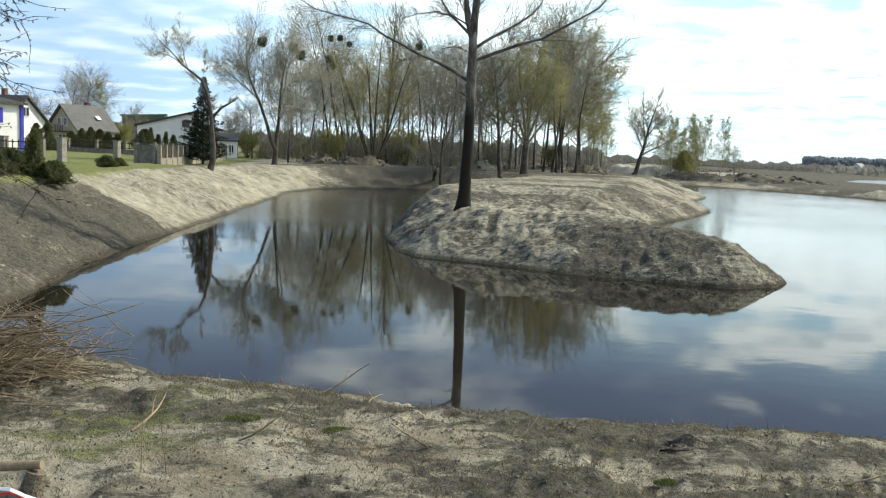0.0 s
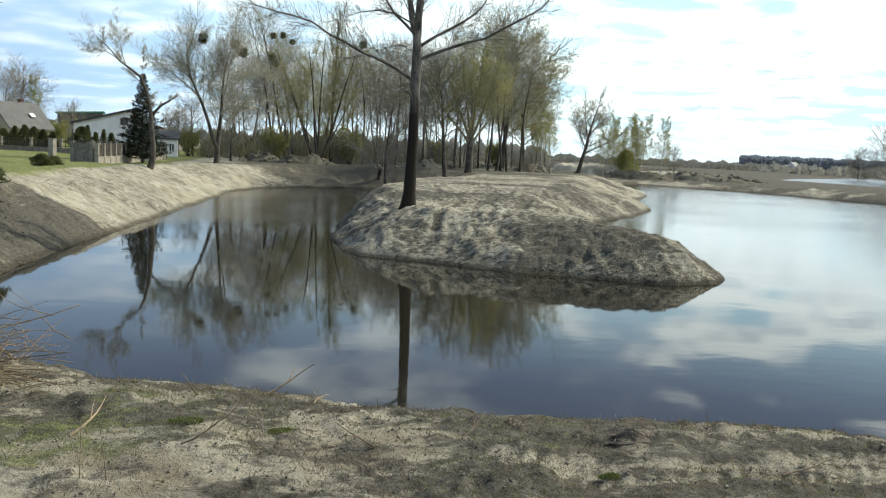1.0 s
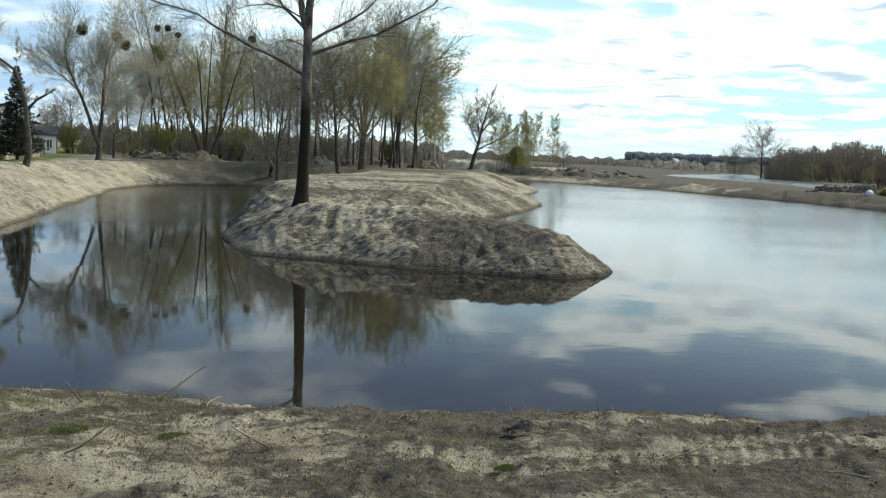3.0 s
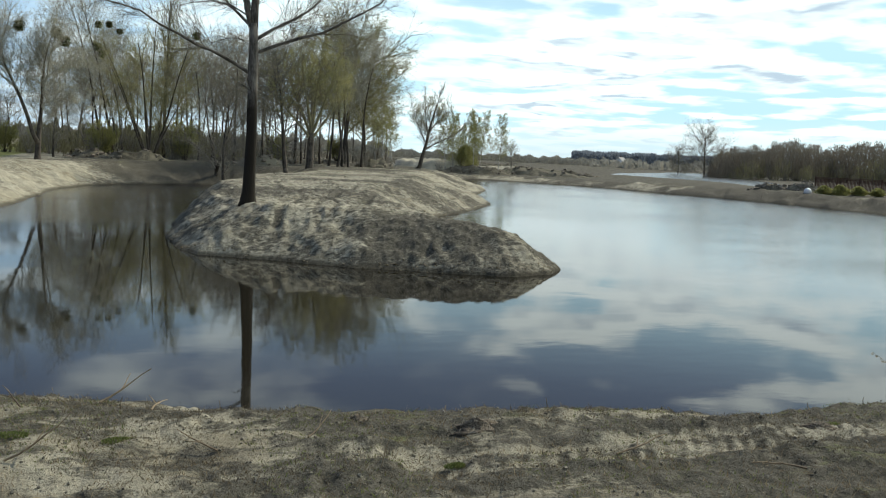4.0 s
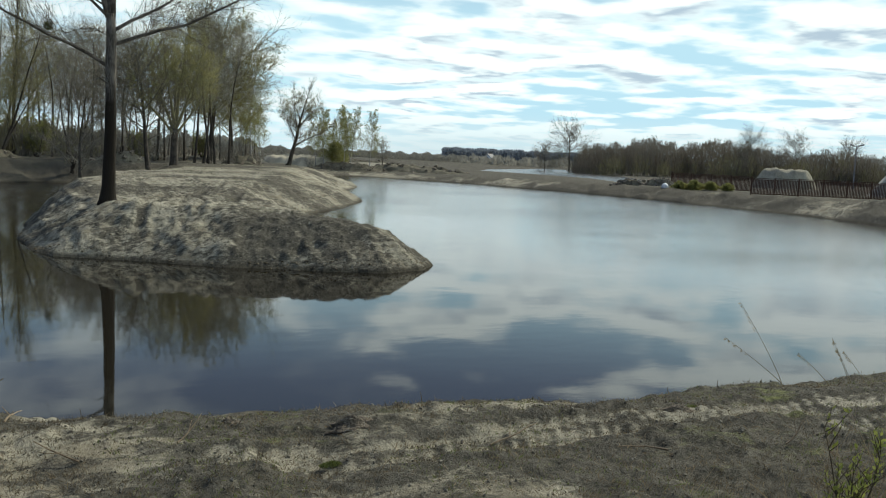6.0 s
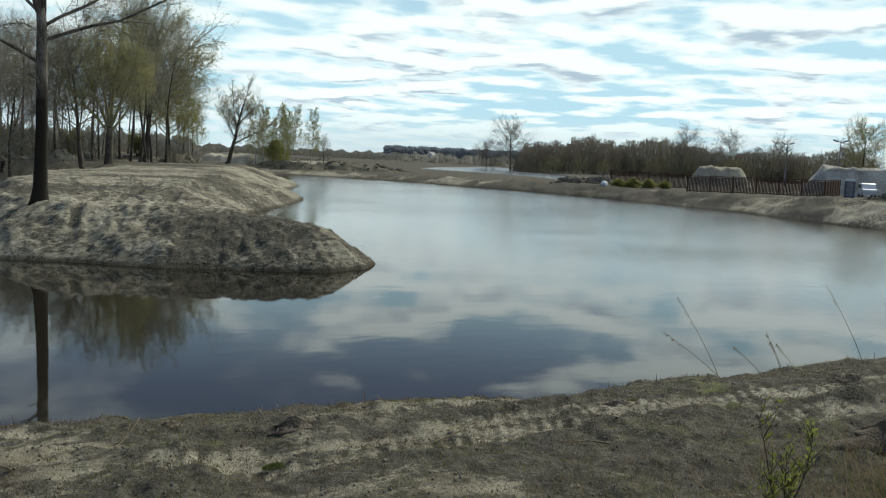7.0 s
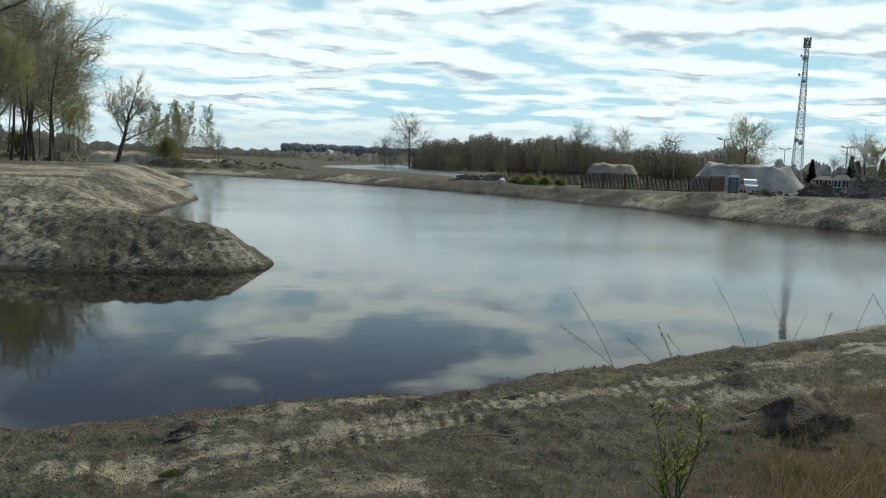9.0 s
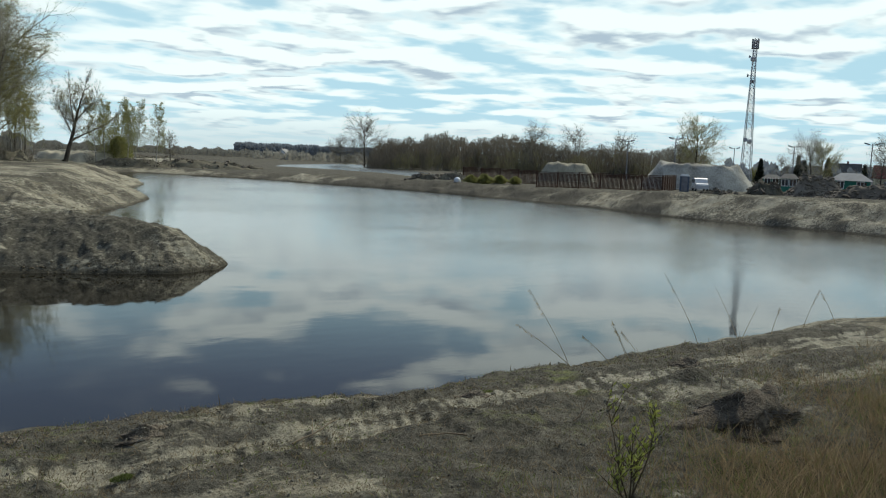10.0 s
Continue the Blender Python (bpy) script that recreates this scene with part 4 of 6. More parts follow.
leaner = path_tree("willow_tree", "pruned leaning willow with a crooked trunk and thin crown", [
    ([(-0.3, -0.3), (-0.05, 0.1), (0.12, 0.8), (0.12, 1.8), (0.02, 2.8), (0.0, 3.6), (-0.12, 4.5), (-0.4, 5.7), (-0.75, 6.5), (-1.4, 7.0), (-2.0, 7.4), (-2.9, 8.4), (-3.5, 8.9)], -0.4, 0.29, 0.015, 7, 1.7),
    ([(0.02, 3.6), (0.19, 4.03), (0.67, 4.6), (1.3, 5.0)], 0.4, 0.13, 0.07, 2, 0.6),
    ([(-2.0, 7.4), (-2.6, 7.9), (-3.2, 8.2), (-3.7, 8.3)], 0.3, 0.05, 0.015, 11, 1.6),
    ([(-1.7, 7.2), (-1.95, 7.9), (-2.05, 8.5), (-2.25, 9.2)], -0.3, 0.045, 0.012, 11, 1.6),
    ([(-0.6, 6.1), (-0.6, 7.0), (-0.5, 8.2)], 0.1, 0.02, 0.006, 4, 0.4)], M_BARK, M_TWIG_PALE,
    params(**FINE, kids=(7, 11, 12), start=(0.3, 0.15, 0.1), buds=2, bud=0.06), 42, 2, 1, M_BUD_PALE)
place(leaner, *pol(-12.4, 69.5), 12.4, 1.045)
crooked = path_tree("alder_tree", "leaning bare alder with one long low limb", [
    ([(-0.3, -0.2), (0.0, 0.2), (0.35, 1.75), (0.73, 3.14), (0.98, 4.53), (1.29, 5.91), (1.7, 7.4)], 0.3, 0.34, 0.08, 18, 3.0),
    ([(0.5, 2.3), (1.0, 2.7), (1.62, 3.04), (2.92, 3.71), (4.2, 4.45)], -0.4, 0.15, 0.04, 9, 1.8),
    ([(0.7, 3.1), (0.2, 4.2), (-0.4, 5.4), (-0.9, 6.6)], 0.4, 0.10, 0.03, 16, 2.4),
    ([(1.0, 4.5), (1.6, 5.4), (2.3, 6.2), (2.9, 7.0)], 0.2, 0.09, 0.03, 14, 2.2),
    ([(0.9, 4.2), (0.7, 5.4), (0.5, 6.6), (0.4, 7.8)], -0.4, 0.09, 0.03, 14, 2.2)], M_BARK, M_TWIG,
    params(**FINE, kids=(10, 13, 15), start=(0.3, 0.15, 0.1), buds=1, bud=0.07), 43, 1, 2, M_BUD)
place(crooked, *pol(14.9, 136.0), -14.9, 1.24)
# the broad linden of the grove: a short trunk that forks into a fan of limbs
linden = path_tree("linden_tree", "broad forked linden with an olive crown of opening buds", [
    ([(-0.05, -0.3), (0.0, 0.4), (0.03, 1.6), (0.06, 3.0), (0.1, 3.9)], 0.1, 0.46, 0.32, 0, 0.0),
    ([(0.05, 3.4), (-0.4, 4.6), (-1.1, 6.4), (-2.0, 8.6), (-2.6, 10.8)], 0.9, 0.20, 0.05, 15, 3.0),
    ([(0.08, 3.6), (-0.1, 5.2), (-0.5, 7.4), (-0.9, 9.8), (-1.1, 12.2)], -1.0, 0.22, 0.05, 15, 3.0),
    ([(0.1, 3.7), (0.3, 5.4), (0.5, 7.8), (0.9, 10.2), (1.0, 12.6)], 0.7, 0.22, 0.05, 15, 3.0),
    ([(0.12, 3.6), (0.7, 5.0), (1.4, 7.0), (2.1, 9.2), (2.7, 11.4)], -0.8, 0.20, 0.05, 15, 3.0),
    ([(0.1, 3.0), (0.9, 4.2), (2.0, 5.8), (3.2, 7.4), (4.0, 9.2)], 1.2, 0.17, 0.04, 13, 2.6),
    ([(0.0, 3.1), (-0.9, 4.3), (-2.1, 5.6), (-3.3, 7.0), (-4.0, 8.6)], -1.1, 0.17, 0.04, 13, 2.6),
    ([(0.05, 3.5), (0.0, 5.0), (0.2, 7.0), (-0.1, 9.0), (0.1, 11.0)], 2.8, 0.17, 0.04, 12, 2.8)], M_BARK, M_TWIG_OLIVE,
    params(**FINE, kids=(9, 12, 9), wander=(0.05, 0.16, 0.28, 0.36), start=(0.3, 0.12, 0.1), buds=3, bud=0.10), 45, 1, 4, M_BUD)
place(linden, *pol(7.75, 92), -7.75, 0.97)
# a second bare tree beside the willow, thick stems of an old one by the inlet
oddment = path_tree("alder_tree", "bare alder with steep crooked stems by the inlet", [
    ([(0.0, -0.2), (0.0, 0.5), (-0.3, 2.4), (-0.9, 5.0), (-1.2, 8.0)], 0.4, 0.22, 0.05, 10, 2.4),
    ([(0.0, 0.4), (0.5, 2.2), (1.2, 4.6), (1.9, 7.6)], -0.5, 0.2, 0.05, 10, 2.4),
    ([(0.0, 0.6), (-0.9, 1.8), (-2.0, 3.0), (-3.4, 3.8)], -0.3, 0.12, 0.03, 7, 1.6)], M_BARK, M_TWIG, params(**FINE, kids=(8, 9, 8), start=(0.3, 0.15, 0.1)), 44, 2, 2)
place(oddment, *pol(1.9, 96), 0)


def mistletoe(x, y, z, r, seed):
    rng = random.Random(seed)
    s = Shape()
    for k in range(900):
        d = bend(rng, Vector((0, 0, 0.001)), 1.0)
        q = d * r * rng.random() ** 0.6
        s.leaf(q, bend(rng, d, 0.6), bend(rng, Vector((0, 0, 1)), 1), 0.16, 0.08)
    for k in range(14):
        s.tube([Vector((0, 0, 0)), bend(rng, Vector((0, 0, 0.001)), 1.0) * r * 0.8], [0.015, 0.006], 3)
    ob = s.part("mistletoe", M_MISTLE)
    ob.matrix_basis = Matrix.Translation((x, y, z))
    return tagged(ob, "dark green mistletoe ball hanging in a bare tree", "mistletoe", "mistletoe balls")


for k, (az, el, dist, r) in enumerate(((-9.38, 6.22, 92.6, 0.5), (-7.42, 6.0, 93.4, 0.45), (-6.95, 5.55, 93.5, 0.5), (-5.15, 5.4, 115, 0.5), (-5.1, 6.7, 115, 0.38), (-4.5, 6.75, 115, 0.34), (-3.9, 6.4, 116, 0.3), (0.6, 6.5, 118, 0.5), (-4.9, 5.0, 116, 0.4))):
    x, y = pol(az, dist)
    mistletoe(x, y, 4.4 + dist * math.tan(radians(el)), r, 60 + k)


def spruce(height, seed, name="spruce_tree", label="dark dense spruce tree beside a house", wide=0.2, needle=0.22):
    rng = random.Random(seed)
    root = empty(name, Matrix.Identity(4), label, "tree")
    t, s = Shape(), Shape()
    t.tube([Vector((0, 0, -0.1)), Vector((0, 0, height * 0.5)), Vector((0, 0, height))], [0.14, 0.09, 0.01], 6)
    n = int(height * 95)
    for k in range(n):
        h = height * (0.06 + 0.93 * k / n)
        tier = (h / height * 11) % 1.0
        reach = height * wide * (1 - h / height) * rng.uniform(0.75, 1.1) * (1.15 - 0.6 * tier) + 0.08
        a = rng.uniform(0, 6.28)
        d = Vector((math.cos(a), math.sin(a), -0.12))
        for q in range(max(4, int(reach * 16))):
            f = rng.random() ** 0.7
            p = Vector((0, 0, h)) + d * reach * f + Vector((0, 0, 0.25 * reach * f * f))
            s.leaf(p, bend(rng, d, 0.9), bend(rng, Vector((0, 0, 1)), 0.8), needle * rng.uniform(0.7, 1.3), needle * 0.45)
    t.part("trunk", M_BARK, root)
    s.part("foliage", M_SPRUCE, root)
    return root


place(spruce(8.0, 71, wide=0.33, needle=0.22), *pol(-12.9, 84))


def evergreen(x, y, width, height, seed, name, label, pointed=0.0, foliage=None):
    """A clipped or loose evergreen shrub of many small sprays."""
    rng = random.Random(seed)
    s, t = Shape(), Shape()
    root = empty(name, Matrix.Translation((x, y, land_z(x, y))), label, "shrub")
    for k in range(6):
        a = k * 1.05
        t.tube([Vector((0, 0, -0.05)), Vector((math.cos(a) * width * 0.25, math.sin(a) * width * 0.25, height * 0.6))], [0.03, 0.01], 4)
    for k in range(int(1900 * max(width, 0.8) * max(height, 0.8) ** 0.5)):
        a, h = rng.uniform(0, 6.28), rng.random()
        prof = (1 - h) ** (0.5 + pointed) * (0.65 + 0.35 * math.sin(h * 3.1)) + 0.08
        lump = 0.75 + 0.4 * math.sin(a * 3 + seed) * math.sin(h * 7 + seed) + 0.15 * math.sin(a * 7 + h * 9)
        rr = width * 0.5 * prof * lump * rng.random() ** 0.3
        d = Vector((math.cos(a), math.sin(a), 0.5))
        s.leaf(Vector((math.cos(a) * rr, math.sin(a) * rr, h * height)), bend(rng, d, 0.8), bend(rng, Vector((0, 0, 1)), 1), 0.17 * rng.uniform(0.5, 1.4), 0.06)
    t.part("stems", M_BARK, root)
    s.part("foliage", foliage or M_CONIFER, root)
    return root


evergreen(*pol(17.85, 172), 7.4, 5.2, 80, "willow_bush", "rounded willow bush with yellow-green buds", 0.0, M_BUSH)
evergreen(*pol(-23.9, 41), 2.4, 1.0, 81, "juniper_shrub", "spreading dark juniper at the lawn's edge")
evergreen(*pol(-22.6, 41), 0.9, 1.95, 82, "cypress_shrub", "tall narrow dark cypress at the lawn's edge", 0.2)
evergreen(*pol(-21.6, 41), 1.9, 0.9, 83, "juniper_shrub", "low dark juniper at the lawn's edge")
evergreen(*pol(-25.6, 42), 2.2, 1.1, 84, "juniper_shrub", "spreading dark juniper at the lawn's edge")
evergreen(*pol(-18.6, 62), 1.7, 0.7, 85, "juniper_shrub", "low green shrub on the lawn")
evergreen(*pol(-17.9, 66), 1.2, 0.5, 86, "juniper_shrub", "low green shrub on the lawn")
for k, (az, dist, wd, ht) in enumerate(((-20.6, 132, 2.4, 2.6), (-20.0, 132, 2.2, 3.0), (-19.5, 131, 2.6, 3.2), (-19.0, 131, 2.6, 3.0), (-18.5, 131, 2.4, 2.7), (-18.0, 131, 2.2, 2.4),
                                        (-16.4, 118, 3.6, 3.2), (-16.05, 120, 1.3, 3.4), (-15.15, 120, 1.2, 3.0), (-15.6, 119, 1.2, 2.6), (-14.7, 118, 1.6, 2.6), (-21.9, 120, 3.0, 3.4), (-22.5, 115, 2.5, 3.2))):
    evergreen(*pol(az, dist), wd, ht, 90 + k, "thuja_shrub", "green thuja beside a house wall", 0.15 if ht > wd else 0.0)

# ---- houses and fences behind the lawn ----
M_PLASTER = surface("white_plaster", (0.66, 0.65, 0.62), (0.82, 0.81, 0.78), 1.2, 30)
M_CREAM = surface("cream_plaster", (0.40, 0.37, 0.24), (0.52, 0.48, 0.33), 1.2, 30)
M_SLATE = surface("grey_roof_sheets", (0.075, 0.075, 0.072), (0.14, 0.137, 0.128), 1.0, 12, 0.8, 0.15)
M_DARKROOF = surface("dark_roof_tiles", (0.04, 0.04, 0.04), (0.09, 0.085, 0.08), 1.0, 12, 0.8, 0.15)
M_REDROOF = surface("red_roof_tiles", (0.13, 0.03, 0.026), (0.22, 0.055, 0.045), 1.0, 12, 0.6)
M_GREENROOF = surface("green_metal_roof", (0.02, 0.20, 0.11), (0.04, 0.30, 0.17), 1.0, 12, 0.5)
M_BLUE = surface("blue_paint", (0.03, 0.03, 0.32), (0.06, 0.06, 0.45), 2.0, 30, 0.5)
M_FRAME = surface("window_frame", (0.55, 0.55, 0.53), (0.75, 0.75, 0.73), 3, 40, 0.5)
M_DARKFRAME = surface("brown_window_frame", (0.05, 0.03, 0.02), (0.10, 0.07, 0.05), 3, 40, 0.5)
M_GLASS = surface("window_glass", (0.015, 0.018, 0.022), (0.035, 0.04, 0.05), 1, 5, 0.08, 0.6, 0.0)
M_BRICK = surface("chimney_brick", (0.10, 0.05, 0.035), (0.22, 0.10, 0.07), 6, 30)
M_STONE = surface("fence_stone", (0.12, 0.108, 0.088), (0.30, 0.275, 0.225), 3.5, 14, 0.9, 0.2, 0.6, 0.03)
M_FENCEWOOD = surface("dark_fence_boards", (0.03, 0.025, 0.02), (0.075, 0.062, 0.05), 3, 25)


def window(parent, m, wd, ht, frame=None):
    """A window set into a wall that looks along m's -y."""
    f, g = Shape(), Shape()
    for x in (-wd / 2, wd / 2, 0):
        f.box(m @ Matrix.Translation((x, 0, 0)), 0.09, 0.16, ht)
    for z in (-0.05, ht - 0.05):
        f.box(m @ Matrix.Translation((0, -0.006, z)), wd + 0.1, 0.16, 0.1)
    g.box(m @ Matrix.Translation((0, 0, 0.02)), wd, 0.06, ht - 0.04)
    win = f.part("window", frame or M_FRAME, parent)
    g.part("pane", M_GLASS, win, label="dark window pane")
    return win


def gable_house(x, y, turn, long, deep, wall, ridge, walls, roofing, label, windows=(), chimneys=(), over=0.5, base=None):
    """A house with its ridge along x; windows as (side, along, sill, width, height): side 0 front (-y), 1 right gable (+x), 2 left gable (-x)."""
    root = empty("house", pose(x, y, land_z(x, y) - 0.1 if base is None else base, 0, 0, turn), label, "house", "houses round the ponds")
    body = Shape()
    outline = [(-deep / 2, 0), (deep / 2, 0), (deep / 2, wall), (0, ridge), (-deep / 2, wall)]
    body.prism(pose(-long / 2, 0, 0, 0, 0, -90) @ Matrix.Identity(4), outline, long)
    body.part("wall", walls, root)
    rise = (ridge - wall) / (deep / 2)
    for sgn in (-1, 1):
        r = Shape()
        y1, z1 = sgn * (deep / 2 + over), wall - rise * over
        th = 0.22
        pts = [Vector((sx * (long / 2 + over), yy, zz)) for sx in (-1, 1) for yy, zz in ((0, ridge + 0.03), (y1, z1 + 0.03), (y1, z1 + th + 0.03), (0, ridge + th + 0.03))]
        r.v += pts
        for q in ((0, 1, 2, 3), (7, 6, 5, 4), (0, 4, 5, 1), (1, 5, 6, 2), (2, 6, 7, 3), (3, 7, 4, 0)):
            r.f.append(q)
        # standing seams
        seams = []
        for k in range(int(long / 0.9) if math.hypot(x, y) < 105 else 0):
            sx = -long / 2 + 0.45 + k * 0.9
            seams.append((Vector((sx, 0, ridge + th + 0.03)), Vector((sx, y1, z1 + th + 0.03))))
        plate = r.part("roof", roofing, root)
        for p, q in seams:
            r = Shape()
            r.tube([p, q], [0.035, 0.035], 4)
            r.part("seam", roofing, plate)
    for side, along_x, sill, wd, ht in windows:
        if side == 0:
            m = pose(along_x, -deep / 2 - 0.03, sill)
        elif side == 1:
            m = pose(long / 2 + 0.03, along_x, sill, 0, 0, 90)
        else:
            m = pose(-long / 2 - 0.03, along_x, sill, 0, 0, -90)
        window(root, m, wd, ht)
    for cx, cy, top in chimneys:
        c = Shape()
        c.box(pose(cx, cy, ridge - 1.2), 0.55, 0.55, top - ridge + 1.2)
        c.box(pose(cx, cy, top), 0.7, 0.7, 0.1)
        c.part("chimney", M_BRICK, root)
    return root


def hall(x, y, turn, long, deep, low, high, walls, roofing, label, name="house", windows=()):
    """A house under a single slope that rises along +x."""
    root = empty(name, pose(x, y, land_z(x, y) - 0.1, 0, 0, turn), label, "house", "houses round the ponds")
    b = Shape()
    b.prism(pose(0, -deep / 2, 0), [(-long / 2, 0), (long / 2, 0), (long / 2, high), (-long / 2, low)], deep)
    b.part("wall", walls, root)
    r = Shape()
    e = 0.4
    k = (high - low) / long
    r.prism(pose(0, -deep / 2 - e, 0), [(-long / 2 - e, low - e * k + 0.02), (long / 2 + e, high + e * k + 0.02), (long / 2 + e, high + e * k + 0.26), (-long / 2 - e, low - e * k + 0.26)], deep + 2 * e)
    r.part("roof", roofing, root)
    for along_x, sill, wd, ht in windows:
        window(root, pose(along_x, -deep / 2 - 0.03, sill), wd, ht, M_DARKFRAME)
    return root


# white house with blue corners and shutters
x, y = pol(-26.7, 101)
h = gable_house(x, y, 58, 9, 8, 5.0, 5.5, M_PLASTER, M_DARKROOF, "white two-storey house with blue corner strips and dark roof", ((0, 1.5, 1.0, 1.0, 1.5), (0, 1.5, 3.2, 1.0, 1.3), (0, -1.5, 3.2, 1.0, 1.3)))
for sx in (4.55, ):
    c = Shape()
    c.box(pose(sx, -4.05, 0), 0.36, 0.25, 5.0)
    c.part("corner_strip", M_BLUE, h, label="bright blue corner strip")
for sx in (0.75, 2.25, -0.75):
    c = Shape()
    c.box(pose(sx, -4.1, 3.1), 0.4, 0.1, 1.5)
    c.part("shutter", M_BLUE, h, label="bright blue window shutter")
x, y = pol(-24.6, 133)
gable_house(x, y, -18, 9.5, 8.5, 3.4, 6.9, M_PLASTER, M_DARKROOF, "white house with a steep dark roof", ((1, 0, 4.4, 1.2, 1.2), (0, 0, 1.2, 1.4, 1.2)), ((1.0, 0.5, 7.9),))
x, y = pol(-20.0, 140)
h = gable_house(x, y, 55, 6.2, 7.0, 3.1, 6.3, M_CREAM, M_SLATE, "cream house with a grey gable roof", ((2, 0.7, 3.4, 0.8, 1.2), (2, -0.7, 3.4, 0.8, 1.2), (2, 0, 1.0, 1.6, 1.2)), ((1.2, 0.4, 6.9),))
b = Shape()
b.box(pose(-3.7, 0, 2.5), 1.1, 3.4, 0.15)
for k in range(9):
    b.box(pose(-4.2, -1.6 + k * 0.4, 2.65), 0.05, 0.12, 0.8)
b.box(pose(-4.2, 0, 3.43), 0.08, 3.4, 0.08)
b.part("balcony", M_DARKFRAME, h, label="dark wooden balcony")
s = Shape()
s.box(pose(1.2, -2.2, 4.75, 41, 0, 0), 0.7, 0.8, 0.08)
s.part("skylight", M_FRAME, h)
x, y = pol(-15.2, 128)
h = hall(x, y, 16, 7.2, 9, 3.8, 5.8, M_PLASTER, M_DARKROOF, "white house with a sloping dark roof", windows=((2.6, 3.9, 0.9, 0.8), (-1.2, 1.0, 1.1, 1.1)))
x, y = pol(-12.7, 127)
h = hall(x, y, 16, 3.2, 8.6, 4.2, 3.6, M_PLASTER, M_REDROOF, "white house wing with red roof edges and awning", windows=((0.0, 3.0, 1.0, 1.0), (0.9, 0.9, 1.0, 1.2)))
s = Shape()
s.box(pose(-0.6, -5.1, 2.1, 14, 0, 0), 2.4, 1.8, 0.12)
s.part("awning", M_REDROOF, h, label="red awning over the door")
s = Shape()
s.box(pose(-1.4, 0.6, 4.2), 0.8, 0.8, 1.8)
s.part("chimney", M_REDROOF, h)
x, y = pol(-11.45, 118)
gable_house(x, y, 10, 2.6, 4.0, 2.3, 3.1, M_PLASTER, M_SLATE, "small white outbuilding with a brown roof", ((0, -0.6, 0.8, 0.6, 1.0), (0, 0.6, 0.8, 0.6, 1.0)), over=0.25)
x, y = pol(-16.4, 190)
hall(x, y, 14, 8, 12, 6.0, 6.5, M_SLATE, M_GREENROOF, "distant hall with a green metal roof")


def fence_run(points, label, step=2.2, tall=1.75, low=0.65, group="stone fences"):
    """A stone plinth with pillars and dark boards between them, along a line of places."""
    for (ax, ay), (bx, by) in zip(points, points[1:]):
        d = math.hypot(bx - ax, by - ay)
        ang = math.degrees(math.atan2(by - ay, bx - ax))
        z = min(land_z(ax, ay), land_z(bx, by)) - 0.1
        root = empty("fence", pose(ax, ay, z, 0, 0, ang), label, "fence", group)
        n = max(1, round(d / step))
        p = Shape()
        p.box(pose(d / 2, 0, 0), d, 0.24, low)
        p.box(pose(d / 2, 0, low), d, 0.32, 0.07)
        p.part("plinth", M_STONE, root, label="rough light stone plinth")
        for k in range(n + 1):
            s = Shape()
            s.box(pose(k * d / n, 0, 0), 0.3, 0.3, tall)
            s.box(pose(k * d / n, 0, tall), 0.36, 0.36, 0.06)
            s.part("pillar", M_STONE, root)
        for k in range(n):
            b = Shape()
            for q in range(10):
                b.box(pose((k + 0.14 + 0.72 * q / 9) * d / n, 0, low + 0.12), 0.1, 0.03, tall - low - 0.2)
            for zz in (low + 0.2, tall - 0.3):
                b.box(pose((k + 0.5) * d / n, 0.04, zz), d / n - 0.36, 0.05, 0.08)
            b.part("board_panel", M_FENCEWOOD, root)


fence_run([(-20.0, 72.0), (-20.4, 100)], "stone-pillared fence with light plinth and dark boards", step=1.9)
fence_run([(-20.4, 72.2), (-22.2, 73.2)], "stone gate pier wall at the fence corner", step=1.8, low=1.6)
fence_run([(-27, 108), (-62, 118)], "garden fence with stone pillars behind the lawn", step=4.2)
fence_run([(-27, 94), (-27.2, 107)], "garden fence with stone pillars behind the lawn", step=4.2)
fence_run([(-29.5, 72.5), (-36.5, 74)], "low garden fence with stone pillars", step=7.0, low=0.7)
for az, dist, tall in ((-21.1, 70, 1.75), (-24.2, 82, 1.8), (-18.0, 84, 1.8)):
    x, y = pol(az, dist)
    s = Shape()
    s.box(Matrix.Identity(4), 0.48, 0.48, tall)
    s.box(pose(0, 0, tall), 0.58, 0.58, 0.08)
    ob = s.part("stone_pillar", M_STONE)
    ob.matrix_basis = pose(x, y, land_z(x, y) - 0.05, 0, 0, az)
    tagged(ob, "square stone gate pillar on the lawn", "pillar", "stone pillars")

# ---- the far side: yard, mast, lamps, heaps ----
M_STEEL = surface("galvanised_steel", (0.30, 0.31, 0.32), (0.55, 0.56, 0.57), 1.0, 20, 0.5, 0.5, 0.1, 0.01, 0.6)
M_RUST = surface("rusty_steel", (0.05, 0.028, 0.018), (0.13, 0.07, 0.045), 2.0, 20, 0.85)
M_DULL = surface("dull_grey_metal", (0.16, 0.16, 0.17), (0.28, 0.28, 0.29), 2.0, 20, 0.6)
M_SPOIL = surface("dug_soil", (0.055, 0.05, 0.036), (0.19, 0.172, 0.125), 0.8, 8, 0.95, 0.1, 0.8, 0.08)
M_SAND = surface("heaped_sand", (0.22, 0.20, 0.145), (0.48, 0.44, 0.335), 0.5, 8, 0.95, 0.1, 0.8, 0.08)
M_SANDGREY = surface("tipped_gravel", (0.09, 0.085, 0.07), (0.56, 0.53, 0.45), 0.33, 5.0, 0.95, 0.1, 0.6, 0.03)
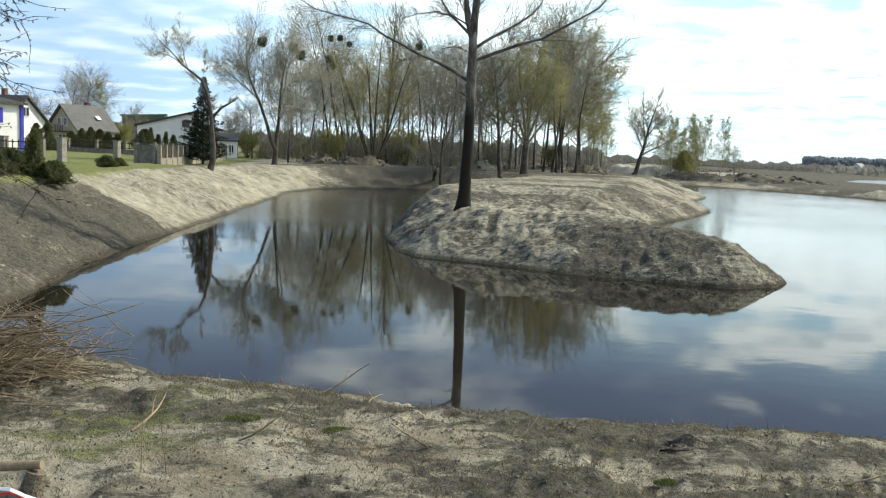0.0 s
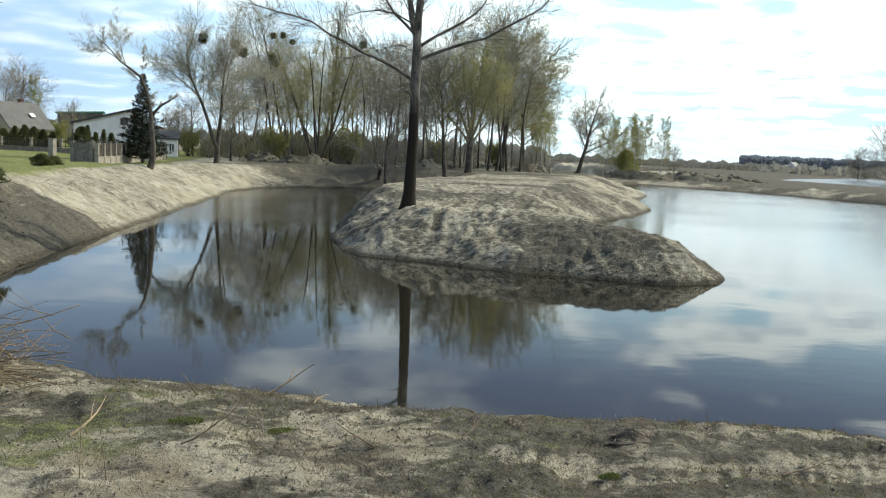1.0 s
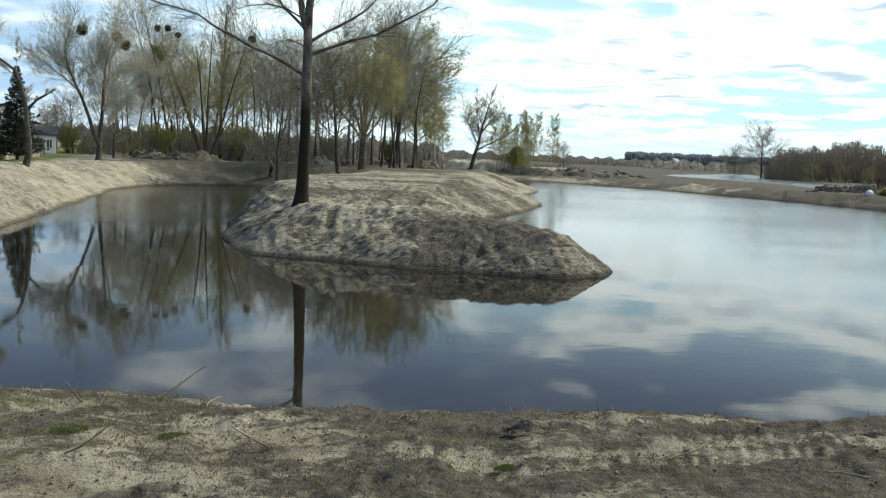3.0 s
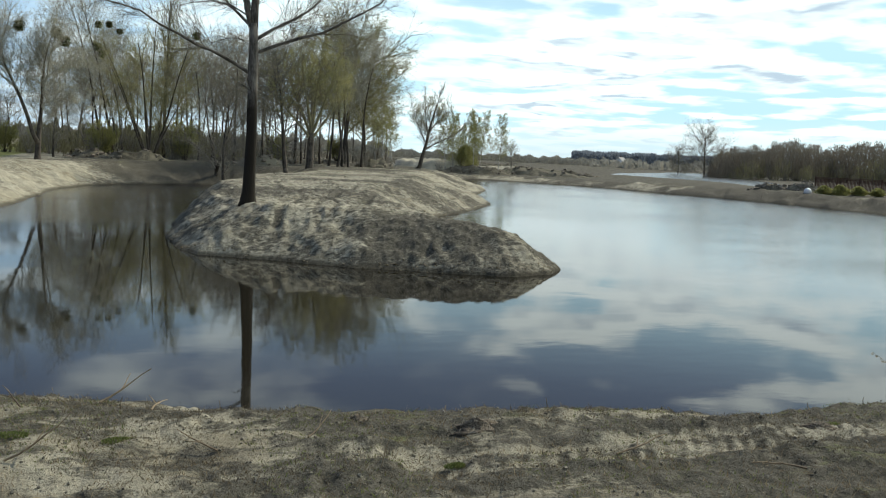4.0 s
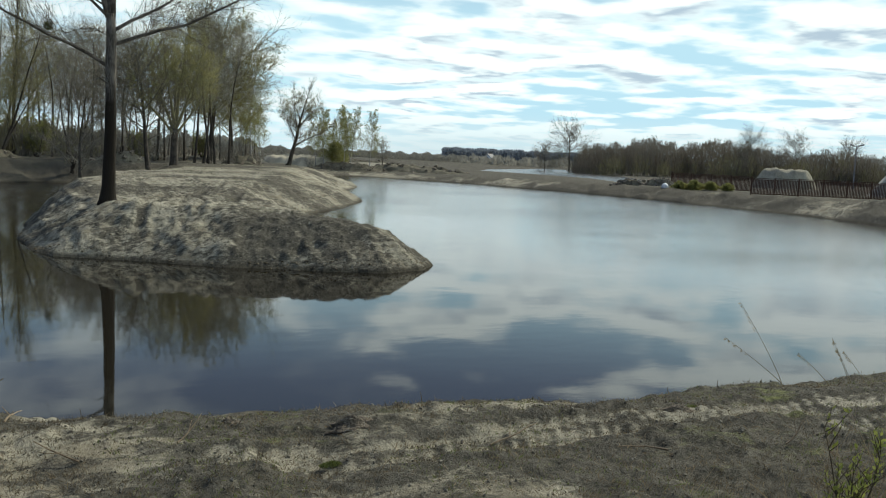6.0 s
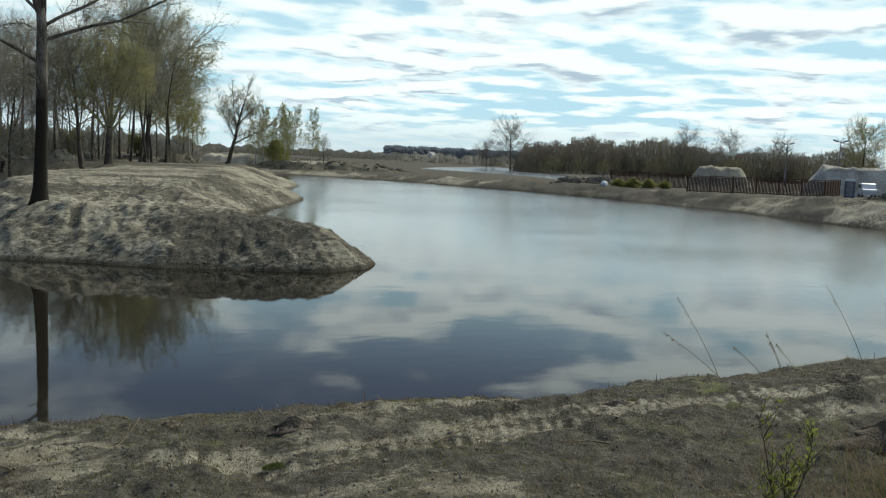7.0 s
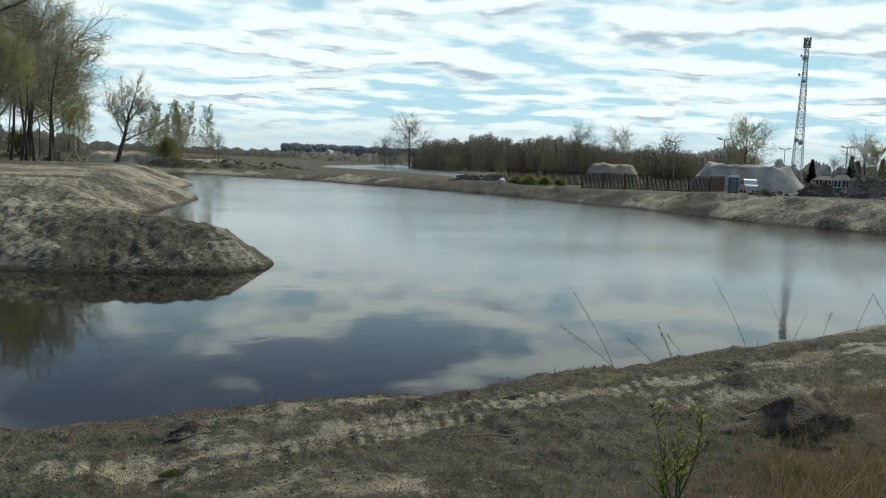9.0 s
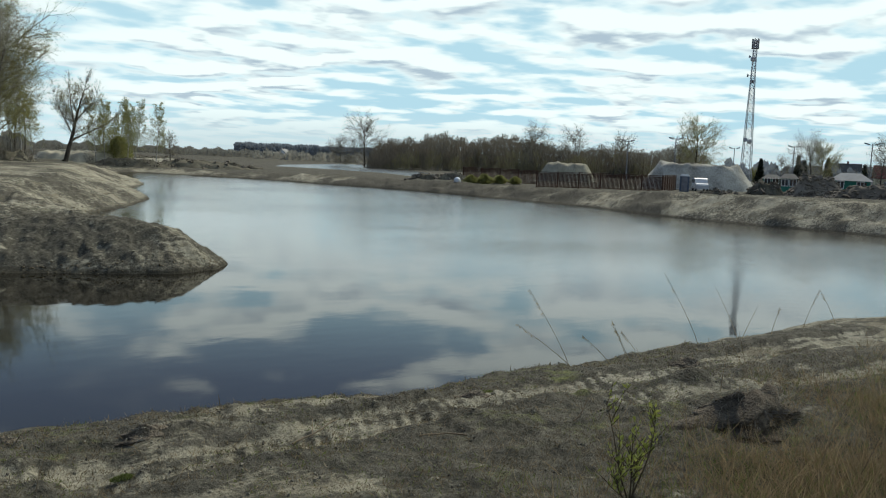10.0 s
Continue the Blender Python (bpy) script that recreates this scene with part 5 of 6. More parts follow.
M_RUBBLE = surface("broken_concrete", (0.07, 0.058, 0.045), (0.26, 0.225, 0.175), 0.8, 8, 0.95, 0.1, 0.8, 0.05)
M_GREEN = surface("green_paint", (0.02, 0.14, 0.10), (0.05, 0.24, 0.17), 1.0, 20, 0.6)
M_CARWHITE = surface("white_car_paint", (0.48, 0.49, 0.5), (0.6, 0.61, 0.62), 1.0, 20, 0.3, 0.5, 0.0)
M_RUBBER = surface("black_rubber", (0.012, 0.012, 0.012), (0.03, 0.03, 0.03), 4, 30, 0.85)
M_CABIN = surface("blue_grey_plastic", (0.06, 0.08, 0.11), (0.12, 0.14, 0.18), 2, 20, 0.5)


def mast(x, y, height, foot, head):
    root = empty("radio_mast", pose(x, y, land_z(x, y) - 0.2, 0, 0, 20), "tall white lattice radio mast with dishes and antennas", "mast")

    def corner(k, z):
        half = (foot + (head - foot) * min(1, z / (height * 0.82))) / 2
        a = math.pi / 4 + k * math.pi / 2
        return Vector((math.cos(a) * half * 1.414, math.sin(a) * half * 1.414, z))
    for k in range(4):
        s = Shape()
        s.tube([corner(k, height * q / 12) for q in range(13)], [0.09 - 0.003 * q for q in range(13)], 5)
        s.part("leg", M_STEEL, root)
    z = 0.0
    while z < height - 0.5:
        step = max(1.3, (foot + (head - foot) * min(1, z / (height * 0.82))) * 0.95)
        s = Shape()
        for k in range(4):
            top = min(z + step, height)
            s.tube([corner(k, z), corner((k + 1) % 4, top)], [0.05, 0.05], 4)
            s.tube([corner((k + 1) % 4, z), corner(k, top)], [0.05, 0.05], 4)
            s.tube([corner(k, top), corner((k + 1) % 4, top)], [0.05, 0.05], 4)
        s.part("bracing", M_STEEL, root)
        z += step
    for k in range(6):
        a = k * math.pi / 3
        s = Shape()
        p = Vector((math.cos(a) * 0.85, math.sin(a) * 0.85, height - 2.0))
        s.tube([Vector((math.cos(a) * 0.4, math.sin(a) * 0.4, height - 1.0)), p + Vector((0, 0, 1.0))], [0.05, 0.05], 4)
        s.box(Matrix.Translation(p), 0.34, 0.22, 2.4)
        s.part("antenna", M_DULL, root)
    for a, h, r in ((0.4, height * 0.875, 0.75), (1.5, height * 0.76, 0.5), (0.3, height * 0.72, 0.55), (2.4, height * 0.885, 0.4), (0.0, height * 0.3, 0.7), (3.0, height * 0.31, 0.6)):
        s = Shape()
        d = Vector((math.cos(a), math.sin(a), 0))
        reach = 1.2 if h > height * 0.5 else 1.6
        s.tube([Vector((0, 0, h)), d * reach + Vector((0, 0, h))], [0.05, 0.05], 4)
        s.tube([d * reach + Vector((0, 0, h)), d * (reach + 0.3) + Vector((0, 0, h)), d * (reach + 0.32) + Vector((0, 0, h))], [r * 0.5, r, r], 12)
        s.part("dish", M_STEEL, root)
    s = Shape()
    s.box(pose(0, 0, height - 2.2), head + 0.9, head + 0.9, 0.1)
    s.part("platform", M_DULL, root)


mast(*pol(57.35, 250), 38.2, 2.7, 0.9)


def street_lamp():
    root = empty("lamp_post", Matrix.Identity(4), "tall grey lamp post with two upturned lamp heads", "lamp", "lamp posts of the yard")
    s = Shape()
    s.tube([Vector((0, 0, -0.2)), Vector((0, 0, 5)), Vector((0, 0, 9.0))], [0.14, 0.11, 0.08], 8)
    s.box(pose(0, 0, 0), 0.4, 0.4, 0.5)
    s.part("post", M_DULL, root)
    for sgn in (-1, 1):
        s = Shape()
        s.tube([Vector((0, 0, 8.7)), Vector((sgn * 0.45, 0, 8.85)), Vector((sgn * 0.75, 0, 8.95))], [0.05, 0.05, 0.04], 5)
        s.part("arm", M_DULL, root)
        s = Shape()
        s.box(pose(sgn * 0.95, 0, 8.9, 0, -sgn * 18, 0), 0.95, 0.45, 0.2)
        s.box(pose(sgn * 0.95, 0, 8.86, 0, -sgn * 18, 0), 0.75, 0.36, 0.05)
        s.part("lamp_head", M_DULL, root)
    return root


LAMP = street_lamp()
for k, (az, dist, turn) in enumerate(((50.1, 200, 50), (53.05, 175, 40), (56.6, 240, 60), (60.05, 203, 45), (64.3, 178, 60), (68.5, 180, 60))):
    (place if k == 0 else plant)(LAMP, *pol(az, dist), -turn)


def bar_fence(points):
    """Rusty posts and rails with thin upright bars; every panel is a part."""
    for (ax, ay), (bx, by) in zip(points, points[1:]):
        d = math.hypot(bx - ax, by - ay)
        ang = math.degrees(math.atan2(by - ay, bx - ax))
        n = max(1, round(d / 2.6))
        z0, z1 = land_z(ax, ay), land_z(bx, by)
        root = empty("fence", pose(ax, ay, 0, 0, 0, ang), "rusty brown steel fence along the far bank", "fence", "steel fence")
        for k in range(n + 1):
            s = Shape()
            z = z0 + (z1 - z0) * k / n
            s.box(pose(k * d / n, 0, z - 0.3), 0.16, 0.16, 2.45)
            s.part("post", M_RUST, root)
        for k in range(n):
            z = z0 + (z1 - z0) * (k + 0.5) / n
            mid = (k + 0.5) * d / n
            for zz in (0.12, 1.85, 2.0):
                s = Shape()
                s.box(pose(mid, 0, z + zz), d / n, 0.06, 0.08)
                s.part("rail", M_RUST, root)
            for q in range(16):
                s = Shape()
                s.box(pose((k + (q + 0.5) / 16) * d / n, 0, z + 0.1), 0.12, 0.03, 1.8)
                s.part("bar", M_RUST, root)


bar_fence([pol(44.4, 113), pol(48.5, 112), pol(52.4, 113)])
bar_fence([pol(39.6, 130), pol(42, 128), pol(44.4, 126)])
bar_fence([pol(52.4, 113.2), pol(53.2, 128)])


def heap(name, x, y, long, deep, high, turn, seed, mat, label, category, sharp=1.0, lumps=0):
    """A tipped heap with a rough surface, sitting in the ground."""
    root = empty(name, pose(x, y, land_z(x, y) - 0.15, 0, 0, turn), label, category)
    nx, ny = 46, 30
    u = np.linspace(-1.05, 1.05, nx)
    v = np.linspace(-1.05, 1.05, ny)
    U, V = np.meshgrid(u, v, indexing="ij")
    rim = np.sqrt((np.abs(U) ** 2.6 + np.abs(V) ** 2.0))
    body = np.clip(1 - rim, 0, 1)
    flat = np.minimum(body * (2.3 if long > 11 and high > 2 else 1.45), 1.0) ** sharp
    Z = high * flat * (0.95 + (0.07 if long > 11 and high > 2 else 0.16) * wave(U * long, V * deep, long * 0.22, seed)) + smooth(body, 0, 0.1) * (0.22 * wave(U * long, V * deep, 1.6, seed + 1) + 0.12 * wave(U * long, V * deep, 0.7, seed + 2))
    Z = np.maximum(Z, 0)
    verts = np.stack([U.ravel() * long / 2, V.ravel() * deep / 2, Z.ravel()], 1)
    faces = [(i * ny + j, (i + 1) * ny + j, (i + 1) * ny + j + 1, i * ny + j + 1) for i in range(nx - 1) for j in range(ny - 1)]
    mesh_object("mound", [tuple(p) for p in verts], faces, mat, root, True)
    if lumps:
        rng = random.Random(seed)
        s = Shape()
        for k in range(lumps):
            i, j = rng.randrange(2, nx - 2), rng.randrange(2, ny // 2 + 4)
            c = verts[i * ny + j]
            sz = rng.uniform(0.12, 0.42)
            s.box(Matrix.Translation(Vector(c)) @ Euler((rng.uniform(-0.6, 0.6), rng.uniform(-0.6, 0.6), rng.uniform(0, 3))).to_matrix().to_4x4() @ Matrix.Translation((0, 0, -sz * 0.3)), sz * rng.uniform(0.8, 2.2), sz, sz * rng.uniform(0.3, 0.9))
        tagged(s.part("rubble_mass", M_RUBBLE, root), kind="stuff")
    return root


heap("sand_heap", *pol(54.5, 140), 18.0, 12, 4.2, -52, 1, M_SANDGREY, "large pale heap of sand and gravel", "heap")
heap("sand_heap", *pol(46.3, 166), 11.5, 9, 3.6, -44, 2, M_SAND, "brownish sand heap behind the steel fence", "heap")
heap("rubble_heap", *pol(61.5, 112), 7.5, 5, 2.6, -60, 3, M_RUBBLE, "heap of broken concrete and timber", "heap", 1.2, 220)
heap("rubble_heap", *pol(65.3, 104), 15, 5, 1.5, -62, 4, M_RUBBLE, "long low heap of broken concrete", "heap", 1.0, 220)
heap("soil_heap", *pol(58.6, 112), 5.0, 4, 1.9, -58, 5, M_SPOIL, "dark heap of dug soil", "heap", 1.2, 60)
heap("soil_heap", *pol(55.9, 96), 4.6, 3, 0.5, -56, 6, M_SPOIL, "low ridge of dug soil on the bank", "heap", 1.0, 40)
heap("soil_heap", *pol(18.5, 166), 16, 7, 1.5, -18, 7, M_SPOIL, "dark spoil ridge on the open land", "heap", 1.0, 60)
heap("soil_heap", *pol(22.5, 172), 22, 6, 1.5, -22, 8, M_SPOIL, "long dark spoil ridge on the open land", "heap", 1.0, 60)
heap("sand_heap", *pol(15.5, 172), 18, 9, 2.2, -15, 9, M_SAND, "pale spoil heap behind the trees", "heap")
heap("soil_heap", *pol(12.0, 122), 6, 4, 1.3, -12, 10, M_SPOIL, "dark soil heap under the trees", "heap", 1.0, 40)
heap("soil_heap", *pol(-2.9, 106), 8, 4, 1.1, 3, 11, M_SPOIL, "dark soil heap under the trees", "heap", 1.0, 40)
heap("soil_heap", *pol(-5.5, 110), 6, 3.5, 0.9, 3, 12, M_SPOIL, "dark soil heap under the trees", "heap", 1.0, 40)
heap("soil_heap", *pol(4.6, 104), 7, 4, 1.1, -5, 13, M_SPOIL, "dark soil heap under the trees", "heap", 1.0, 40)


# low ridges and tipped rows of earth on the open land between the ponds and the horizon
ridge_rng = random.Random(91)
for k in range(26):
    az, dist = 15.0 + 11 * (k * 0.618 % 1.0), 150 + 120 * ((k * 0.377) % 1.0)
    x, y = pol(az, dist)
    if min(abs(edge_distance(np.array([x]), np.array([y]), q)[0]) for q in (POND, POND_2)) < 20 or edge_distance(np.array([x]), np.array([y]), POND_2)[0] < 0:
        continue
    pale = k % 4 == 1
    heap("sand_heap" if pale else "soil_heap", x, y, ridge_rng.uniform(12, 30), ridge_rng.uniform(3, 5), ridge_rng.uniform(0.5, 1.3), -az + ridge_rng.uniform(-14, 14), 20 + 3 * k, M_SAND if pale else M_SPOIL,
         "low pale row of tipped sand on the open land" if pale else "low dark row of dug earth on the open land", "heap", 1.0, 0 if pale else 50)


heap("soil_heap", *pol(37.2, 130), 7.0, 3, 1.0, -37, 201, M_SPOIL, "low dark earth row beside the far pond", "heap", 1.0, 60)
heap("soil_heap", *pol(38.9, 129), 6.0, 3, 1.2, -39, 204, M_SPOIL, "low dark earth row beside the steel fence", "heap", 1.0, 60)


def van(x, y, turn):
    root = empty("van", pose(x, y, land_z(x, y), 0, 0, turn), "white minivan parked before the sand heap", "car")
    s = Shape()
    s.prism(pose(0, -0.85, 0), [(-2.1, 0.35), (2.05, 0.35), (2.1, 0.8), (1.95, 1.0), (1.2, 1.12), (0.65, 1.72), (0.4, 1.8), (-1.95, 1.8), (-2.1, 1.6)], 1.7)
    s.part("body", M_CARWHITE, root)
    for yy in (-0.87, 0.85):
        for x0, x1 in ((-1.9, -1.1), (-1.0, -0.15), (-0.05, 0.6)):
            g = Shape()
            g.prism(pose(0, yy, 0), [(x0, 1.12), (x1 + (0.35 if x1 > 0.5 else 0), 1.12), (x1, 1.65), (x0, 1.65)], 0.02)
            g.part("side_window", M_GLASS, root)
    g = Shape()
    g.box(pose(0.98, 0, 1.16, 0, -43, 0), 0.04, 1.5, 0.72)
    g.part("windscreen", M_GLASS, root)
    for xx in (-1.35, 1.35):
        for yy in (-0.86, 0.68):
            t = Shape()
            t.tube([Vector((xx, yy, 0.32)), Vector((xx, yy + 0.18, 0.32))], [0.32, 0.32], 16)
            wheel = t.part("wheel", M_RUBBER, root)
            t = Shape()
            t.tube([Vector((xx, yy - 0.01, 0.32)), Vector((xx, yy + 0.19, 0.32))], [0.18, 0.18], 12)
            t.part("rim", M_STEEL, wheel)
    for yy in (-0.65, 0.65):
        t = Shape()
        t.box(pose(2.04, yy, 0.72), 0.1, 0.3, 0.18)
        t.part("headlight", M_FRAME, root)


van(*pol(54.7, 128), 224)


def cabin(x, y, turn):
    root = empty("portable_toilet", pose(x, y, land_z(x, y) - 0.02, 0, 0, turn), "blue-grey portable toilet cabin with a pale roof", "cabin")
    s = Shape()
    s.box(pose(0, 0, 0), 1.2, 1.2, 2.05)
    s.part("body", M_CABIN, root)
    s = Shape()
    s.box(pose(0, 0, 2.05), 1.3, 1.3, 0.12)
    s.box(pose(0, 0, 2.17), 0.9, 0.9, 0.15)
    s.part("roof", M_FRAME, root)
    s = Shape()
    s.box(pose(0, -0.62, 0.15), 0.75, 0.05, 1.8)
    s.part("door", M_DULL, root)


cabin(*pol(53.75, 119), -54)


M_PALEROOF = surface("pale_roof_felt", (0.26, 0.255, 0.24), (0.38, 0.37, 0.35), 1.0, 20, 0.9, 0.1)


def kiosk(x, y, turn, long, deep, wall, ridge, label, roofing):
    root = empty("kiosk", pose(x, y, land_z(x, y) - 0.05, 0, 0, turn), label, "kiosk", "green kiosks")
    s = Shape()
    s.box(Matrix.Identity(4), long, deep, wall)
    s.part("wall", M_GREEN, root)
    s = Shape()
    e = 0.4
    a, b = long / 2 + e, deep / 2 + e
    s.v += [Vector(p) for p in ((-a, -b, wall), (a, -b, wall), (a, b, wall), (-a, b, wall), (-a * 0.45, 0, ridge), (a * 0.45, 0, ridge))]
    s.f += [(3, 2, 1, 0), (0, 1, 5, 4), (1, 2, 5), (2, 3, 4, 5), (3, 0, 4)]
    s.part("roof", roofing, root)
    for k in range(max(2, int(long / 2))):
        window(root, pose(-long / 2 + (k + 0.5) * long / max(2, int(long / 2)), -deep / 2 - 0.03, 1.0), 1.0, 1.1)
    s = Shape()
    s.box(pose(long * 0.32, -deep / 2 - 0.04, 0), 0.9, 0.08, 2.0)
    s.part("door", M_DARKFRAME, root)


kiosk(*pol(59.9, 152), -60, 2.4, 2.2, 2.2, 3.0, "small green kiosk with a grey roof", M_SLATE)
kiosk(*pol(58.9, 156), -59, 2.6, 2.2, 2.0, 2.7, "small green kiosk with a grey roof", M_SLATE)
kiosk(*pol(63.3, 150), -63, 5.6, 4, 2.2, 3.4, "green pavilion with a pale roof", M_PALEROOF)
for az, dist, long, wall, ridge, roofing, walls, turn, label in ((58.5, 400, 9, 3.4, 6.8, M_DARKROOF, M_CREAM, -50, "distant house with a dark roof behind the yard"), (62.9, 330, 10, 3.6, 7.4, M_SLATE, M_CREAM, -70, "distant house with a grey gable roof"),
                                                               (65.5, 300, 10, 3.6, 7.0, M_REDROOF, M_CREAM, -60, "distant house with a dull red roof"), (60.9, 340, 8, 3.4, 6.6, M_SLATE, M_CREAM, -30, "distant cream house with a grey roof"),
                                                               (27.9, 640, 9, 3.0, 6.4, M_PALEROOF, M_PLASTER, 40, "distant white house before the pine wood"), (49.7, 250, 4, 3.0, 5.4, M_DARKROOF, M_SLATE, -30, "grey shed beside the thicket")):
    x, y = pol(az, dist)
    gable_house(x, y, turn, long, 8, wall, ridge, walls, roofing, label, ((0, -2, 1.0, 1.1, 1.2), (0, 2, 1.0, 1.1, 1.2), (2, 0, 3.2, 0.9, 1.0)), ((1.0, 0.3, ridge + 0.9),))
for k, (az, dist, ht) in enumerate(((58.2, 230, 6.5), (60.35, 220, 7.4), (60.7, 224, 6.4), (62.0, 225, 7.2), (64.0, 230, 6.0))):
    x, y = pol(az, dist)
    place(spruce(ht, 140 + k, label="dark spruce among the distant houses", wide=0.22, needle=0.4), x, y)


for k, (az, wd, ht) in enumerate(((40.1, 2.4, 0.8), (41.0, 3.0, 1.0), (42.0, 2.6, 0.8), (43.0, 2.2, 0.7))):
    evergreen(*pol(az, 121), wd, ht * 1.3, 160 + k, "willow_bush", "low yellow-green willow bush before the steel fence", 0.0, M_BUSH)


def sack(x, y):
    """A slumped building sack."""
    s = Shape()
    s.tube([Vector((0, 0, -0.05)), Vector((0, 0, 0.05)), Vector((0.02, 0, 0.35)), Vector((0.05, 0.02, 0.6)), Vector((0.03, 0.0, 0.72))], [0.42, 0.5, 0.48, 0.36, 0.14], 12)
    ob = s.part("building_sack", M_FRAME, None, True)
    ob.matrix_basis = pose(x, y, land_z(x, y), 0, 8, 20)
    return tagged(ob, "slumped white building sack on the far bank", "sack")


sack(*pol(39.2, 122))


def far_wood(name, az0, az1, dist, low, high, count, size, mat, label, seed, slim=1.0):
    """A distant wood as one mass of many small sprays with an uneven top."""
    rng = random.Random(seed)
    s = Shape()
    for k in range(count):
        az = rng.uniform(az0, az1)
        crest = low + (high - low) * (0.5 + 0.5 * math.sin(az * 2.1 + seed) * math.sin(az * 5.3 + 1.0))
        crest *= 1.0 if low > 9 else (0.88 + 0.2 * abs(math.sin(az * 3.1 + seed) * math.sin(az * 1.7))) * min(1.0, 0.3 + (az - az0) * 0.8, 0.3 + (az1 - az) * 0.8)
        d = dist + rng.uniform(-20, 40)
        x, y = pol(az, d)
        h = crest * rng.random() ** 0.6 * rng.uniform(0.8, 1.1)
        s.leaf(Vector((x, y, 1.0 + h - size * 0.3)), bend(rng, Vector((0, 0, 1)), 0.5), bend(rng, Vector((-x, -y, 0)).normalized(), 0.5), size * rng.uniform(0.6, 1.4), size * slim * rng.uniform(0.4, 0.9))
    return tagged(s.part(name, mat), label, "woods", kind="stuff")


def thicket(name, az0, az1, dist0, dist1, low, high, count, twigs, mat, label, seed):
    """Close-set young trees: every one a fan of thin upright twigs, thinning out towards its top."""
    rng = random.Random(seed)
    s = Shape()
    for k in range(count):
        f = (k + rng.random()) / count
        x, y = pol(az0 + (az1 - az0) * f, dist0 + (dist1 - dist0) * f + rng.uniform(-8, 16))
        h = rng.uniform(low, high) * (0.95 + 0.08 * math.sin(f * 17 + seed) + 0.04 * math.sin(f * 61)) * min(1.0, 0.55 + f * 9)
        spread = rng.uniform(0.5, 1.1)
        foot = land_z(x, y) - 0.2
        s.tube([Vector((x, y, foot)), Vector((x + rng.gauss(0, 0.2), y, foot + h * 0.9))], [0.09, 0.02], 3, False)
        for q in range(twigs):
            u = rng.random() ** 0.65
            side = rng.gauss(0, spread * (0.35 + 0.65 * math.sin(math.pi * min(u * 0.9 + 0.15, 1.0))))
            d = Vector((side * 0.22 + rng.gauss(0, 0.18), rng.gauss(0, 0.2), 1.0))
            length = rng.uniform(0.7, 2.0) * (1.2 - 0.6 * u)
            s.leaf(Vector((x + side, y + rng.gauss(0, 0.8), foot + u * (h - length * 0.9))), d, Vector((rng.gauss(0, 0.3), -1, 0)), length, rng.uniform(0.07, 0.18))
    return tagged(s.part(name, mat), label, "woods", kind="stuff")


# blue-grey needles: the haze of distance is put into their colour
M_PINE_HAZED = leaf_material("haze_tinted_pines", (0.15, 0.175, 0.20), (0.22, 0.245, 0.27))
M_BRUSH = leaf_material("distant_scrub", (0.17, 0.168, 0.145), (0.31, 0.30, 0.255))
M_THICK = leaf_material("thicket_twigs", (0.13, 0.115, 0.088), (0.29, 0.255, 0.195), 0.25)
M_THICK_B = leaf_material("olive_thicket_twigs", (0.15, 0.138, 0.075), (0.31, 0.285, 0.155), 0.25)
thicket("thicket_brush", 33.4, 44.5, 288, 262, 9.8, 12.2, 220, 170, M_THICK, "dense brown thicket of young bare trees", 7)
thicket("thicket_brush", 43.5, 55.0, 262, 240, 7.4, 9.8, 180, 140, M_THICK, "brown thicket of young bare trees", 12)
thicket("thicket_brush", 34.5, 53.5, 276, 236, 4.5, 7.5, 90, 80, M_THICK_B, "olive budding brush along the thicket", 13)
far_wood("grove_brush", -9.5, 4.5, 142, 3.0, 6.0, 11000, 1.2, M_THICK_B, "brown brush behind the grove", 8, 0.16)
far_wood("grove_brush", 4, 14, 190, 1.2, 2.4, 2500, 0.9, M_THICK, "low brown brush behind the grove", 9, 0.2)
far_wood("far_woods", 24.8, 40, 900, 10.0, 11.6, 26000, 2.4, M_PINE_HAZED, "distant pine wood on the horizon in haze-tinted blue-grey", 1)
far_wood("far_scrub", 10, 27, 520, 2.6, 5.0, 14000, 1.1, M_BRUSH, "pale distant scrub along the horizon", 2)
far_wood("far_scrub", -14, 13, 420, 4.5, 8, 6500, 2.4, M_BRUSH, "pale scrub along the horizon behind the grove", 3)
far_wood("far_scrub", -45, -13, 380, 5, 9, 5000, 2.4, M_BRUSH, "pale scrub along the horizon behind the houses", 4)
far_wood("far_scrub", 26, 56, 420, 2, 4.5, 5000, 1.8, M_BRUSH, "pale scrub along the horizon", 5)
far_wood("far_scrub", 55, 90, 330, 4, 7.5, 6500, 2.0, M_PINE_HAZED, "dark gardens and trees behind the yard", 6)

# ---- the near bank ----


def on_land(x, y, up=0.0):
    return Vector((x, y, land_z(x, y) + up))


def stick_line(rng, p, d, length, segs=3, wander=0.15):
    pts = [p]
    for k in range(segs):
        d = bend(rng, d, wander)
        pts.append(pts[-1] + d * length / segs)
    return pts


